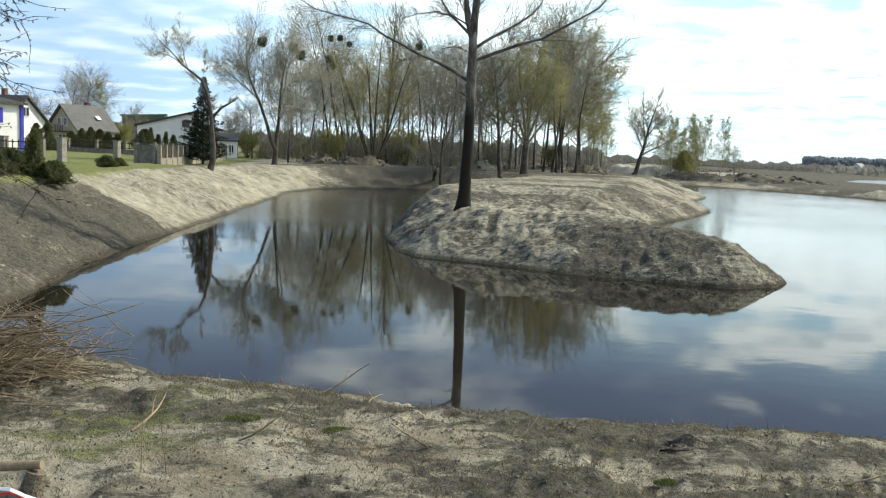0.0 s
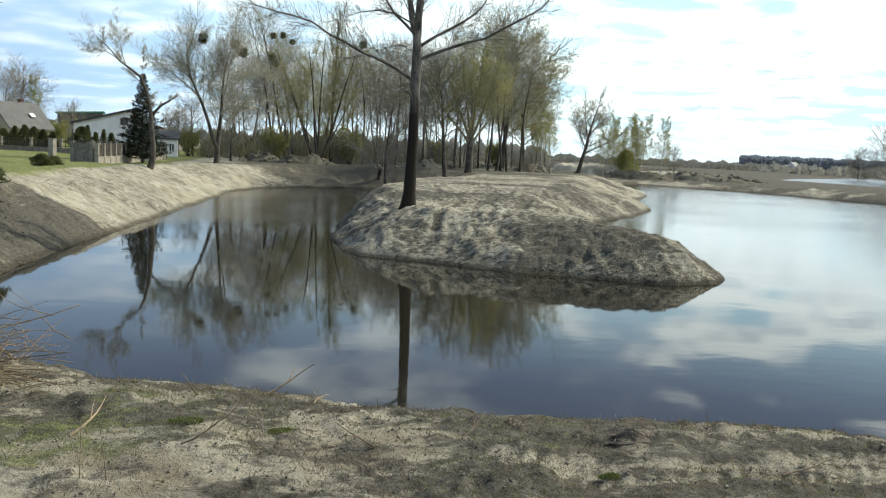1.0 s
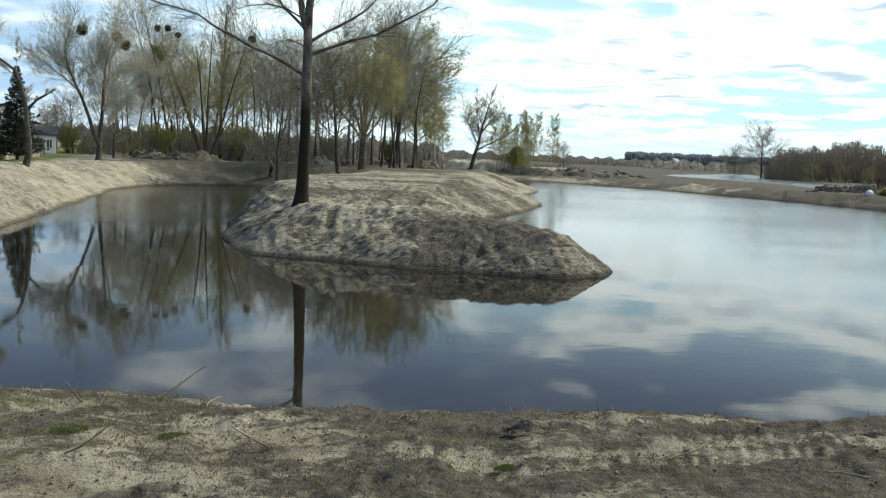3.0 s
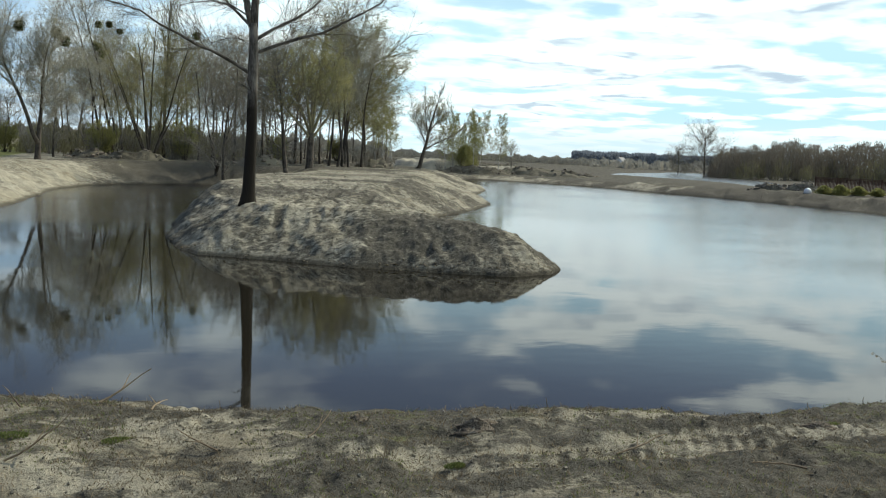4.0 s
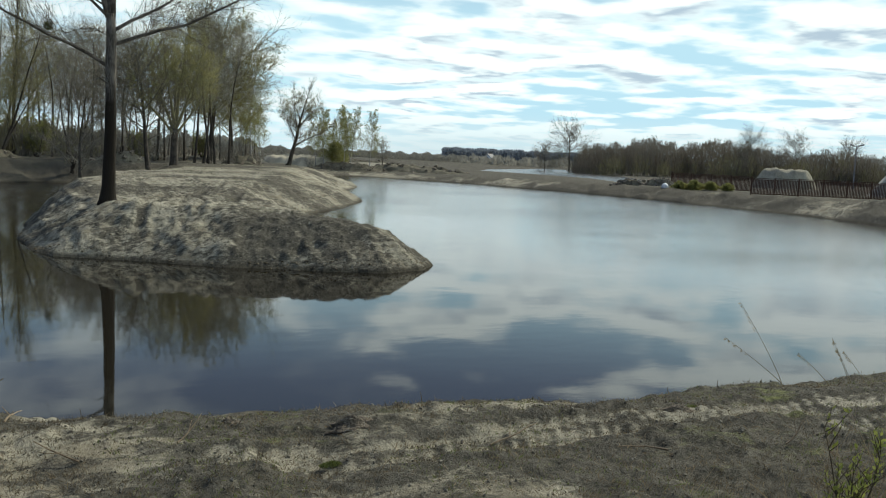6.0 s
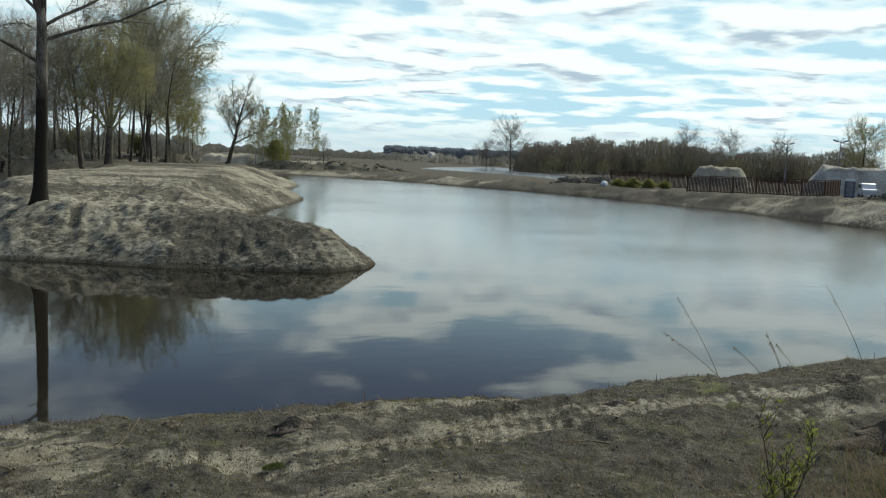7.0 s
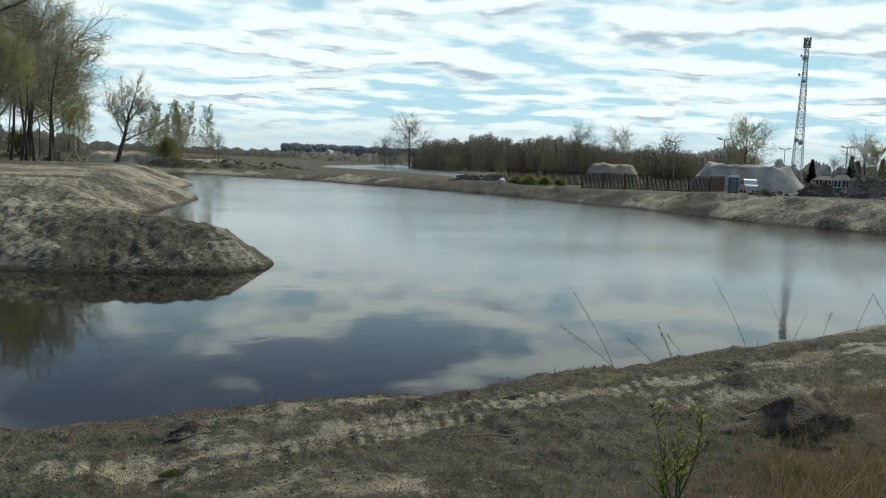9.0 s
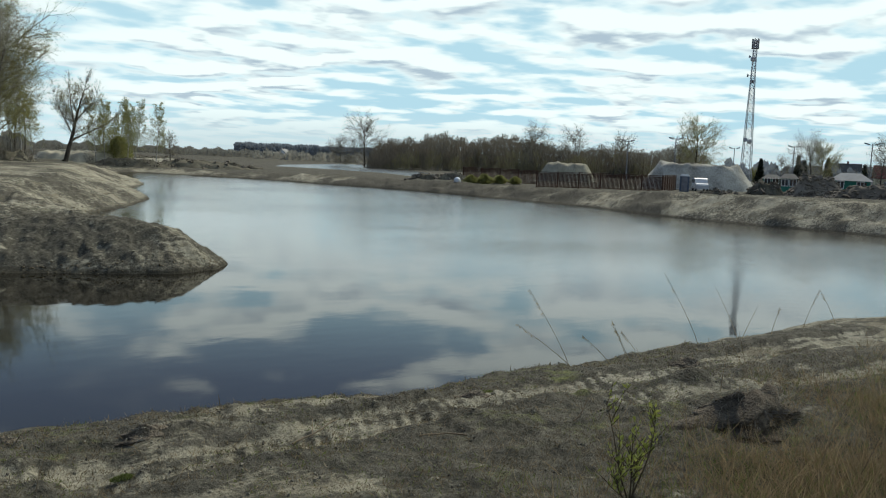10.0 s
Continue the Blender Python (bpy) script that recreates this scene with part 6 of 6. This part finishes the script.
def brush_pile():
    rng = random.Random(301)
    cx, cy = -2.85, 6.2
    base = land_z(cx, cy)
    root = empty("brush_pile", Matrix.Translation((cx, cy, base)), "pile of cut brown branches and twigs on the bank", "brush pile")
    for name, count, r0, far in (("branch", 34, 0.011, 1.0), ("twig", 950, 0.0042, 0.72)):
        whole = Shape()
        for k in range(count):
            a = rng.gauss(0.25, 0.75)
            side = rng.choice((-1, 1))
            d = Vector((math.cos(a) * side, math.sin(a), rng.uniform(-0.22, 0.42))).normalized()
            h = rng.uniform(0.02, 0.56) * rng.uniform(0.55, 1)
            p = Vector((rng.gauss(-0.15, 0.34), rng.gauss(0, 0.22), h))
            length = far * rng.uniform(0.5, 1.1)
            pts = stick_line(rng, p - d * length * 0.45, d, length, 4, 0.12 if name == "branch" else 0.24)
            pts = [Vector((q.x, q.y, max(q.z, 0.02))) for q in pts]
            r = r0 * rng.uniform(0.5, 1.2)
            if name == "branch":
                s = Shape()
                s.tube(pts, [r * (1.1 - 0.15 * i) for i in range(5)], 6)
                s.part("branch", M_STICK, root)
            else:
                whole.tube(pts, [r * (1.1 - 0.18 * i) for i in range(5)], 4)
        if name == "twig":
            tagged(whole.part("twig_mass", M_STICK, root), kind="stuff")


brush_pile()
M_ROOTSOIL = surface("root_soil", (0.06, 0.049, 0.036), (0.19, 0.158, 0.118), 8, 50, 0.95, 0.1, 0.9, 0.03)
M_TAPE_W = surface("white_tape", (0.62, 0.62, 0.62), (0.8, 0.8, 0.8), 5, 40, 0.35)
M_TAPE_R = surface("red_tape", (0.45, 0.04, 0.04), (0.6, 0.07, 0.06), 5, 40, 0.35)


def cut_log():
    rng = random.Random(302)
    z = land_z(-1.8, 4.3)
    root = empty("tree_stump", Matrix.Translation((-1.76, 4.14, z)), "short cut stump with a log across it, wound with barrier tape", "stump")
    s = Shape()
    s.tube([Vector((0, 0, -0.05)), Vector((0.01, 0, 0.06)), Vector((0.03, 0.01, 0.14))], [0.065, 0.055, 0.047], 16)
    s.part("stump", M_ROOTSOIL, root)
    s = Shape()
    s.tube([Vector((-0.5, 0.05, 0.12)), Vector((-0.25, 0.03, 0.145)), Vector((0.05, 0.02, 0.175))], [0.024, 0.023, 0.022], 14)
    s.part("log", M_STICK, root)
    for mat, name, shift in ((M_TAPE_W, "white_tape", 0.0), (M_TAPE_R, "red_tape", 0.022), (M_TAPE_W, "white_tape", 0.04)):
        pts = [Vector((-0.42 + 0.062 * k, -0.09 + 0.012 * math.sin(k * 1.7), 0.035 + 0.02 * math.sin(k * 1.1 + shift * 40) - 0.012 * max(0, k - 6) + shift)) for k in range(11)]
        v, f = [], []
        for k, p in enumerate(pts):
            v += [p + Vector((0, 0.006, 0.006)), p - Vector((0, 0.006, 0.005)), p - Vector((0, 0.008, 0.005)), p + Vector((0, 0.004, 0.006))]
        for k in range(10):
            for q in range(4):
                f.append((k * 4 + q, k * 4 + (q + 1) % 4, k * 4 + 4 + (q + 1) % 4, k * 4 + 4 + q))
        mesh_object(name, [tuple(p) for p in v], f, mat, root)


cut_log()


def root_clump(x, y, wide, high, seed, label):
    """A torn-out sod: a dark mound with a mat of hanging roots."""
    rng = random.Random(seed)
    root = empty("root_clump", Matrix.Translation((x, y, land_z(x, y) - 0.03)), label, "root clump")
    n, m = 28, 16
    v, f = [], []
    for i in range(n):
        for j in range(m):
            a, h = 2 * math.pi * i / n, j / (m - 1)
            lump = 0.70 + (0.62 if high > 0.2 else 0.3) * noise.noise(Vector((math.cos(a) * 1.6, math.sin(a) * 1.6, h * 2 + seed))) + 0.3 * noise.noise(Vector((math.cos(a) * 5, math.sin(a) * 5, h * 6 + seed)))
            r = (1.02 - h) ** 0.75 * lump
            v.append((math.cos(a) * r * wide / 2, math.sin(a) * r * wide * 0.3, h * high * (0.8 + (0.75 if high > 0.2 else 0.4) * noise.noise(Vector((math.cos(a) * r * 2.6, math.sin(a) * r * 2.6, seed))))))
    for i in range(n):
        for j in range(m - 1):
            f.append((i * m + j, ((i + 1) % n) * m + j, ((i + 1) % n) * m + j + 1, i * m + j + 1))
    mesh_object("sod", v, f, M_ROOTSOIL, root, True)
    s = Shape()
    for k in range(int(260 * wide)):
        p = Vector(rng.choice(v)) * rng.uniform(0.9, 1.02)
        d = Vector((p.x * 2 + rng.uniform(-0.3, 0.3), p.y * 2 - 0.1, rng.uniform(-0.45, 0.12)))
        s.tube(stick_line(rng, p, d.normalized(), rng.uniform(0.1, 0.4) * (0.1 + high), 3, 0.5), [0.003, 0.0025, 0.002, 0.001], 3, False)
    tagged(s.part("root_mat", M_TWIG, root), kind="stuff")


root_clump(5.68, 3.45, 2.0, 0.27, 311, "torn-out dark sod with matted roots")
root_clump(1.85, 5.2, 0.55, 0.10, 312, "flat dark sod on the sand")
root_clump(1.15, 5.62, 0.3, 0.08, 313, "small reddish clump of roots")
root_clump(6.9, 4.9, 0.7, 0.12, 314, "low dark sod beside the wheel ruts")
root_clump(4.3, 4.95, 0.45, 0.06, 315, "flat dark sod on the sand")


M_SHOOT = surface("shoot_bark", (0.05, 0.038, 0.022), (0.12, 0.09, 0.05), 6, 40)


def leafy_shoot(x, y, seed, tall, label):
    rng = random.Random(seed)
    root = empty("shrub_shoot", Matrix.Translation(on_land(x, y)), label, "shrub")
    stems, leaves = Shape(), Shape()
    for k, (dx, dy, hh) in enumerate(((-0.34, 0.14, 1.0), (0.36, -0.16, 0.86), (0.02, 0.05, 0.6), (0.55, 0.1, 0.5), (-0.6, 0.1, 0.45))):
        p = Vector((0, 0, -0.03))
        d = Vector((dx, dy, 1)).normalized()
        pts = stick_line(rng, p, d, tall * hh, 7, 0.12)
        stems.tube(pts, [0.006 - 0.0006 * i for i in range(8)], 5)
        for q in range(13):
            i = rng.randrange(2, 7)
            b = pts[i].lerp(pts[i + 1], rng.random())
            tw = stick_line(rng, b, bend(rng, Vector((rng.uniform(-1, 1), rng.uniform(-1, 1), 1.2)), 0.2), rng.uniform(0.06, 0.22), 3, 0.2)
            stems.tube(tw, [0.003, 0.0025, 0.002, 0.001], 3)
            for e in range(7):
                j = rng.randrange(3)
                leaves.leaf(tw[j].lerp(tw[j + 1], rng.random()), bend(rng, Vector((0, 0, 1)), 0.8), bend(rng, Vector((0, -1, 0.4)), 0.8), rng.uniform(0.02, 0.042), rng.uniform(0.009, 0.017))
    stems.part("stem", M_SHOOT, root)
    leaves.part("leaves", M_LEAF, root, label="small fresh green leaves")


leafy_shoot(3.62, 2.86, 321, 0.6, "young forked willow shoot with small green leaves")


def tall_stalk(x, y, dx, tall, seed, label, mat, plume=True, r=0.005):
    rng = random.Random(seed)
    root = empty("dry_stalk", Matrix.Translation(on_land(x, y)), label, "weed", "dry stalks on the bank")
    s = Shape()
    pts = [Vector((dx * 0.62, -dx * 0.78, 0)) * (k / 6) ** 1.15 * 1.5 + Vector((0, 0, tall * k / 6 - 0.02)) for k in range(7)]
    s.tube(pts, [r * (1.1 - 0.13 * k) for k in range(7)], 4)
    s.part("stem", mat, root)
    if plume:
        f = Shape()
        for k in range(26):
            i = rng.randrange(4, 6)
            f.leaf(pts[i].lerp(pts[i + 1], rng.random()), bend(rng, Vector((dx, 0, -0.2)).normalized(), 0.7), bend(rng, Vector((0, -1, 0)), 0.6), 0.03, 0.006)
        tagged(f.part("seed_head", M_DRY, root), kind="stuff")


for k, (x, y, dx, tall, plume) in enumerate(((5.85, 5.40, -0.28, 0.72, True), (5.9, 5.42, -0.36, 0.38, True), (7.72, 5.34, -0.26, 0.74, True), (8.55, 5.40, -0.2, 0.62, False), (8.6, 5.40, 0.1, 0.42, False), (6.6, 5.35, -0.12, 0.42, True), (6.75, 5.45, -0.1, 0.34, True),
                                             (7.0, 5.5, -0.15, 0.3, True), (6.45, 5.42, -0.2, 0.28, True), (9.8, 5.35, 0.1, 0.5, True), (10.4, 5.25, -0.15, 0.45, True), (9.2, 5.4, 0.05, 0.35, True))):
    tall_stalk(x, y, dx, tall, 330 + k, "tall dry grass stalk leaning over the water", M_DRY, plume, 0.003)
for k, (x, y, dx, tall) in enumerate(((6.19, 4.04, 0.02, 0.40), (4.7, 2.42, 0.08, 0.55), (4.95, 2.3, 0.12, 0.5), (-1.35, 4.55, 0.02, 0.42), (-1.2, 4.5, -0.06, 0.3), (0.35, 4.35, 0.05, 0.2), (1.05, 4.5, 0.04, 0.22))):
    tall_stalk(x, y, dx, tall, 350 + k, "reddish dry weed stalk", M_STICK, False, 0.0032)


def edge_twigs():
    """Short stubs and roots along the lip of the bank."""
    rng = random.Random(361)
    s = Shape()
    for k in range(64):
        x = -3.5 + 15 * k / 64 + rng.uniform(-0.1, 0.1)
        y = lip(x) + rng.uniform(-0.1, 0.45)
        d = bend(rng, Vector((0, 0, 1)), 0.9)
        n = rng.uniform(0.02, 0.09)
        s.tube(stick_line(rng, on_land(x, y, -0.02), d, n + 0.03, 3, 0.3), [0.005, 0.004, 0.003, 0.0015], 4)
    tagged(s.part("root_stubs", M_STICK), "short root stubs along the lip of the bank", "roots", kind="stuff")


def lip(x):
    return 5.62 - 0.045 * x + (0.17 * (1.2 - x) ** 1.55 if x < 1.2 else 0.0)


edge_twigs()
for k, (x, y, a, n, r) in enumerate(((-0.55, 6.3, 0.35, 0.42, 0.008), (-0.2, 6.1, 1.2, 0.22, 0.006), (-1.0, 6.0, 2.0, 0.3, 0.006), (0.75, 5.2, 0.5, 0.26, 0.006), (0.2, 5.0, 2.6, 0.3, 0.006), (2.6, 4.7, 0.3, 0.4, 0.007), (3.6, 4.2, 2.9, 0.35, 0.007), (-0.9, 4.9, 0.2, 0.4, 0.006), (-1.6, 5.2, 0.9, 0.5, 0.008), (4.4, 4.0, 0.1, 0.3, 0.005))):
    rng = random.Random(370 + k)
    s = Shape()
    pts = stick_line(rng, Vector((0, 0, 0.01)), Vector((math.cos(a), math.sin(a), 0.18)), n, 5, 0.2)
    s.tube(pts, [r * (1.1 - 0.14 * i) for i in range(6)], 5)
    s.tube(stick_line(rng, pts[2], Vector((math.cos(a + 0.8), math.sin(a + 0.8), 0.4)), n * 0.4, 3, 0.2), [r * 0.6, r * 0.5, r * 0.4, r * 0.2], 4)
    ob = s.part("fallen_twig", M_STICK)
    ob.matrix_basis = Matrix.Translation(on_land(x, y))
    tagged(ob, "crooked dry twig lying on the bank", "twig", "fallen twigs")


def scatter(name, label, category, mat, count, seed, where, make):
    """Many small things in one mesh; where(gen, n) gives trial places and which of them suit."""
    rng, gen = random.Random(seed), np.random.default_rng(seed)
    xs, ys = np.empty(0), np.empty(0)
    while len(xs) < count:
        x, y, good = where(gen, count * 2)
        xs, ys = np.append(xs, x[good]), np.append(ys, y[good])
    xs, ys = xs[:count], ys[:count]
    zs = land(xs, ys)[0]
    s = Shape()
    for x, y, z in zip(xs.tolist(), ys.tolist(), zs.tolist()):
        make(s, rng, Vector((x, y, z)))
    return tagged(s.part(name, mat), label, category, kind="stuff")


def near_place(gen, n):
    az, d = np.radians(gen.uniform(-34, 72, n)), gen.uniform(2.6, 9.5, n)
    x, y = d * np.sin(az), d * np.cos(az)
    return x, y, y < 5.75 - 0.045 * x + 0.17 * np.maximum(1.2 - x, 0) ** 1.55 + 0.55


def patch_place(scale, seed, least):
    def pick(gen, n):
        x, y, good = near_place(gen, n)
        return x, y, good & (wave(x, y, scale, seed) > least)
    return pick


def blades(n, tall, lean, wide):
    def make(s, rng, p):
        for k in range(n):
            d = bend(rng, Vector((0, 0, 1)), lean)
            q = p + Vector((rng.uniform(-0.03, 0.03), rng.uniform(-0.03, 0.03), -0.005))
            s.leaf(q, d, bend(rng, Vector((0, -1, 0)), 0.8), tall * rng.uniform(0.4, 1.3), wide * rng.uniform(0.6, 1.4))
    return make


def clod(s, rng, p):
    r = 0.003 + 0.011 * rng.random() ** 5
    b = len(s.v)
    spin = Euler((rng.uniform(0, 3), rng.uniform(0, 3), rng.uniform(0, 3))).to_matrix()
    for d in ((1, 0, 0), (-1, 0, 0), (0, 1, 0), (0, -1, 0), (0, 0, 1), (0, 0, -1)):
        s.v.append(p + spin @ Vector(d) * r * rng.uniform(0.6, 1.3) + Vector((0, 0, r * 0.3)))
    for q in ((0, 2, 4), (2, 1, 4), (1, 3, 4), (3, 0, 4), (2, 0, 5), (1, 2, 5), (3, 1, 5), (0, 3, 5)):
        s.f.append(tuple(b + k for k in q))


def dry_corner(gen, n):
    x, y = gen.uniform(3.0, 9.0, n), gen.uniform(1.0, 4.2, n)
    edge = gen.random(n) < 0.12
    good = (y < 2.6 + 0.9 * edge + 0.10 * (x - 4) + 0.3 * np.sin(x * 3) + gen.normal(0, 0.18, n)) & (x > 3.7 - 0.9 * edge + 0.3 * np.sin(y * 4) + gen.normal(0, 0.25, n)) & (y > 0.3 * x)
    return x, y, good


M_DEAD = leaf_material("dead_stems", (0.055, 0.045, 0.03), (0.24, 0.195, 0.12))
M_SPRIG = leaf_material("sparse_grass", (0.075, 0.10, 0.026), (0.20, 0.22, 0.075))
M_CLOD = leaf_material("soil_clods", (0.05, 0.044, 0.034), (0.27, 0.245, 0.185), 0.0)
M_STRAW = leaf_material("straw", (0.115, 0.078, 0.042), (0.37, 0.29, 0.172))
scatter("dead_litter", "scattered dead stems and litter on the near bank", "litter", M_DEAD, 26000, 401, patch_place(0.7, 40, -0.5), blades(2, 0.04, 6.0, 0.0028))
scatter("soil_clods", "crumbs of soil and sand on the near bank", "soil", M_CLOD, 14000, 402, near_place, clod)
scatter("sparse_grass", "sparse short grass on the near bank", "grass", M_SPRIG, 9000, 403, patch_place(0.75, 41, -0.05), blades(3, 0.028, 1.3, 0.004))
scatter("dead_tufts", "small dry brown tufts on the near bank", "grass", M_DEAD, 8000, 410, patch_place(0.45, 43, -0.05), blades(5, 0.035, 1.4, 0.0035))
scatter("straw", "pale straw lying on the near bank", "straw", M_STRAW, 9000, 404, patch_place(0.8, 42, -0.2), blades(2, 0.055, 4.0, 0.003))
scatter("dry_grass", "tall dry brownish grass at the bank's corner", "grass", M_STRAW, 2600, 405, dry_corner, blades(5, 0.2, 0.8, 0.0035))
scatter("dry_grass_low", "matted brown grass at the bank's corner", "grass", M_STRAW, 2600, 406, dry_corner, blades(5, 0.13, 1.6, 0.0035))
scatter("grass_stems", "long thin bent stems of dry grass", "grass", M_STRAW, 500, 411, dry_corner, blades(2, 0.42, 0.7, 0.003))
scatter("green_grass", "green tufts among the dry grass", "grass", M_SPRIG, 2400, 407, dry_corner, blades(5, 0.11, 0.8, 0.004))


def moss_cushion(x, y, r, seed):
    rng = random.Random(seed)
    s = Shape()
    for k in range(260):
        a, d = rng.uniform(0, 6.28), r * rng.random() ** 0.5
        s.leaf(Vector((math.cos(a) * d * 1.4, math.sin(a) * d * 0.7, 0.02 * (1 - d / r))), bend(rng, Vector((0, 0, 1)), 0.7), bend(rng, Vector((0, -1, 0)), 1), 0.022, 0.009)
    ob = s.part("moss_cushion", M_SPRIG)
    ob.matrix_basis = Matrix.Translation(on_land(x, y, -0.004))
    tagged(ob, "small bright green moss cushion on the sand", "moss", "moss cushions")


def rough_place(gen, n):
    """On the spit, the slopes round the inlet and the far bank."""
    pick = gen.random(n)
    x = np.where(pick < 0.72, gen.uniform(-1, 30, n), np.where(pick < 0.725, gen.uniform(-17, -10, n), gen.uniform(62, 80, n)))
    y = np.where(pick < 0.72, 30 + 50 * gen.random(n) ** 1.7, gen.uniform(20, 110, n))
    d = edge_distance(x, y, POND)
    return x, y, (d > 0.1) & (d < 14) & ((d < 5) | (gen.random(n) < 0.5))


def lump(s, rng, p):
    r = 0.012 + 0.05 * rng.random() ** 4
    b = len(s.v)
    spin = Euler((rng.uniform(0, 3), rng.uniform(0, 3), rng.uniform(0, 3))).to_matrix()
    for d in ((1, 0, 0), (-1, 0, 0), (0, 1, 0), (0, -1, 0), (0, 0, 1), (0, 0, -1)):
        q = spin @ Vector(d) * r * rng.uniform(0.6, 1.3)
        s.v.append(p + Vector((q.x * 1.3, q.y * 1.3, q.z * 0.7 + r * 0.15)))
    for q in ((0, 2, 4), (2, 1, 4), (1, 3, 4), (3, 0, 4), (2, 0, 5), (1, 2, 5), (3, 1, 5), (0, 3, 5)):
        s.f.append(tuple(b + k for k in q))


M_LUMP = leaf_material("sand_lumps", (0.09, 0.08, 0.058), (0.24, 0.215, 0.155), 0.0)
scatter("sand_lumps", "lumps of dug sand and soil on the spit and slopes", "soil", M_LUMP, 4500, 408, rough_place, lump)


def shore_place(gen, n):
    p = np.array(POND)
    q = np.roll(p, -1, axis=0)
    k = gen.integers(0, len(p), n)
    at = p[k] + (q[k] - p[k]) * gen.random((n, 1)) + gen.uniform(-0.35, 0.35, (n, 2))
    return at[:, 0], at[:, 1], np.ones(n, bool)


scatter("shore_debris", "dark clods and driftwood bits along the waterline", "debris", M_DEAD, 5000, 409, shore_place, lump)
moss_cushion(1.52, 4.6, 0.05, 421)
moss_cushion(-0.35, 5.25, 0.07, 422)
moss_cushion(-0.95, 5.35, 0.08, 423)
moss_cushion(4.5, 5.05, 0.09, 424)


def overhang():
    """A birch just outside the view, whose hanging twigs with catkins reach into it."""
    rng = random.Random(431)
    x, y = -8.4, 8.2
    root = empty("birch_tree", Matrix.Translation((x, y, land_z(x, y))), "birch with drooping catkin twigs beside the bank", "tree")
    trunk, crown, buds = Shape(), Shape(), Shape()
    trunk.tube([Vector((0, 0, -0.3)), Vector((0.05, 0, 1.5)), Vector((0.1, 0.1, 4)), Vector((0.2, 0.1, 8))], [0.2, 0.16, 0.12, 0.05], 10)
    for k in range(30):
        z = 2.3 + 0.1 * k
        tip = Vector((4.75 + rng.uniform(-0.8, 0.4), rng.uniform(-0.9, 0.6), z - rng.uniform(0.3, 1.2)))
        start = Vector((0.08, 0.05, z))
        mid = start.lerp(tip, 0.5) + Vector((0, 0, 0.5 + rng.uniform(0, 0.3)))
        pts = [start.lerp(mid, t).lerp(mid.lerp(tip, t), t) for t in [i / 9 for i in range(10)]]
        crown.tube(pts, [0.022 - 0.0021 * i for i in range(10)], 4)
        for q in range(44):
            i = rng.randrange(5, 9)
            b = pts[i].lerp(pts[i + 1], rng.random()) if i < 9 else pts[9]
            tw = stick_line(rng, b, bend(rng, Vector((0.55, 0, -0.35)), 0.8), rng.uniform(0.15, 0.55), 5, 0.28)
            crown.tube(tw, [0.0045, 0.004, 0.0035, 0.003, 0.0025, 0.0015], 3)
            for e in range(9):
                j = rng.randrange(5)
                buds.leaf(tw[j].lerp(tw[j + 1], rng.random()), bend(rng, Vector((0.2, 0, -0.6)), 0.8), bend(rng, Vector((0, -1, 0)), 0.9), rng.uniform(0.02, 0.042), rng.uniform(0.009, 0.016))
    trunk.part("trunk", M_BIRCH, root, True)
    crown.part("crown", M_BARK, root)
    buds.part("catkins", M_BUDDARK, root)


M_BUDDARK = leaf_material("brown_catkins", (0.04, 0.03, 0.018), (0.10, 0.08, 0.04))
overhang()
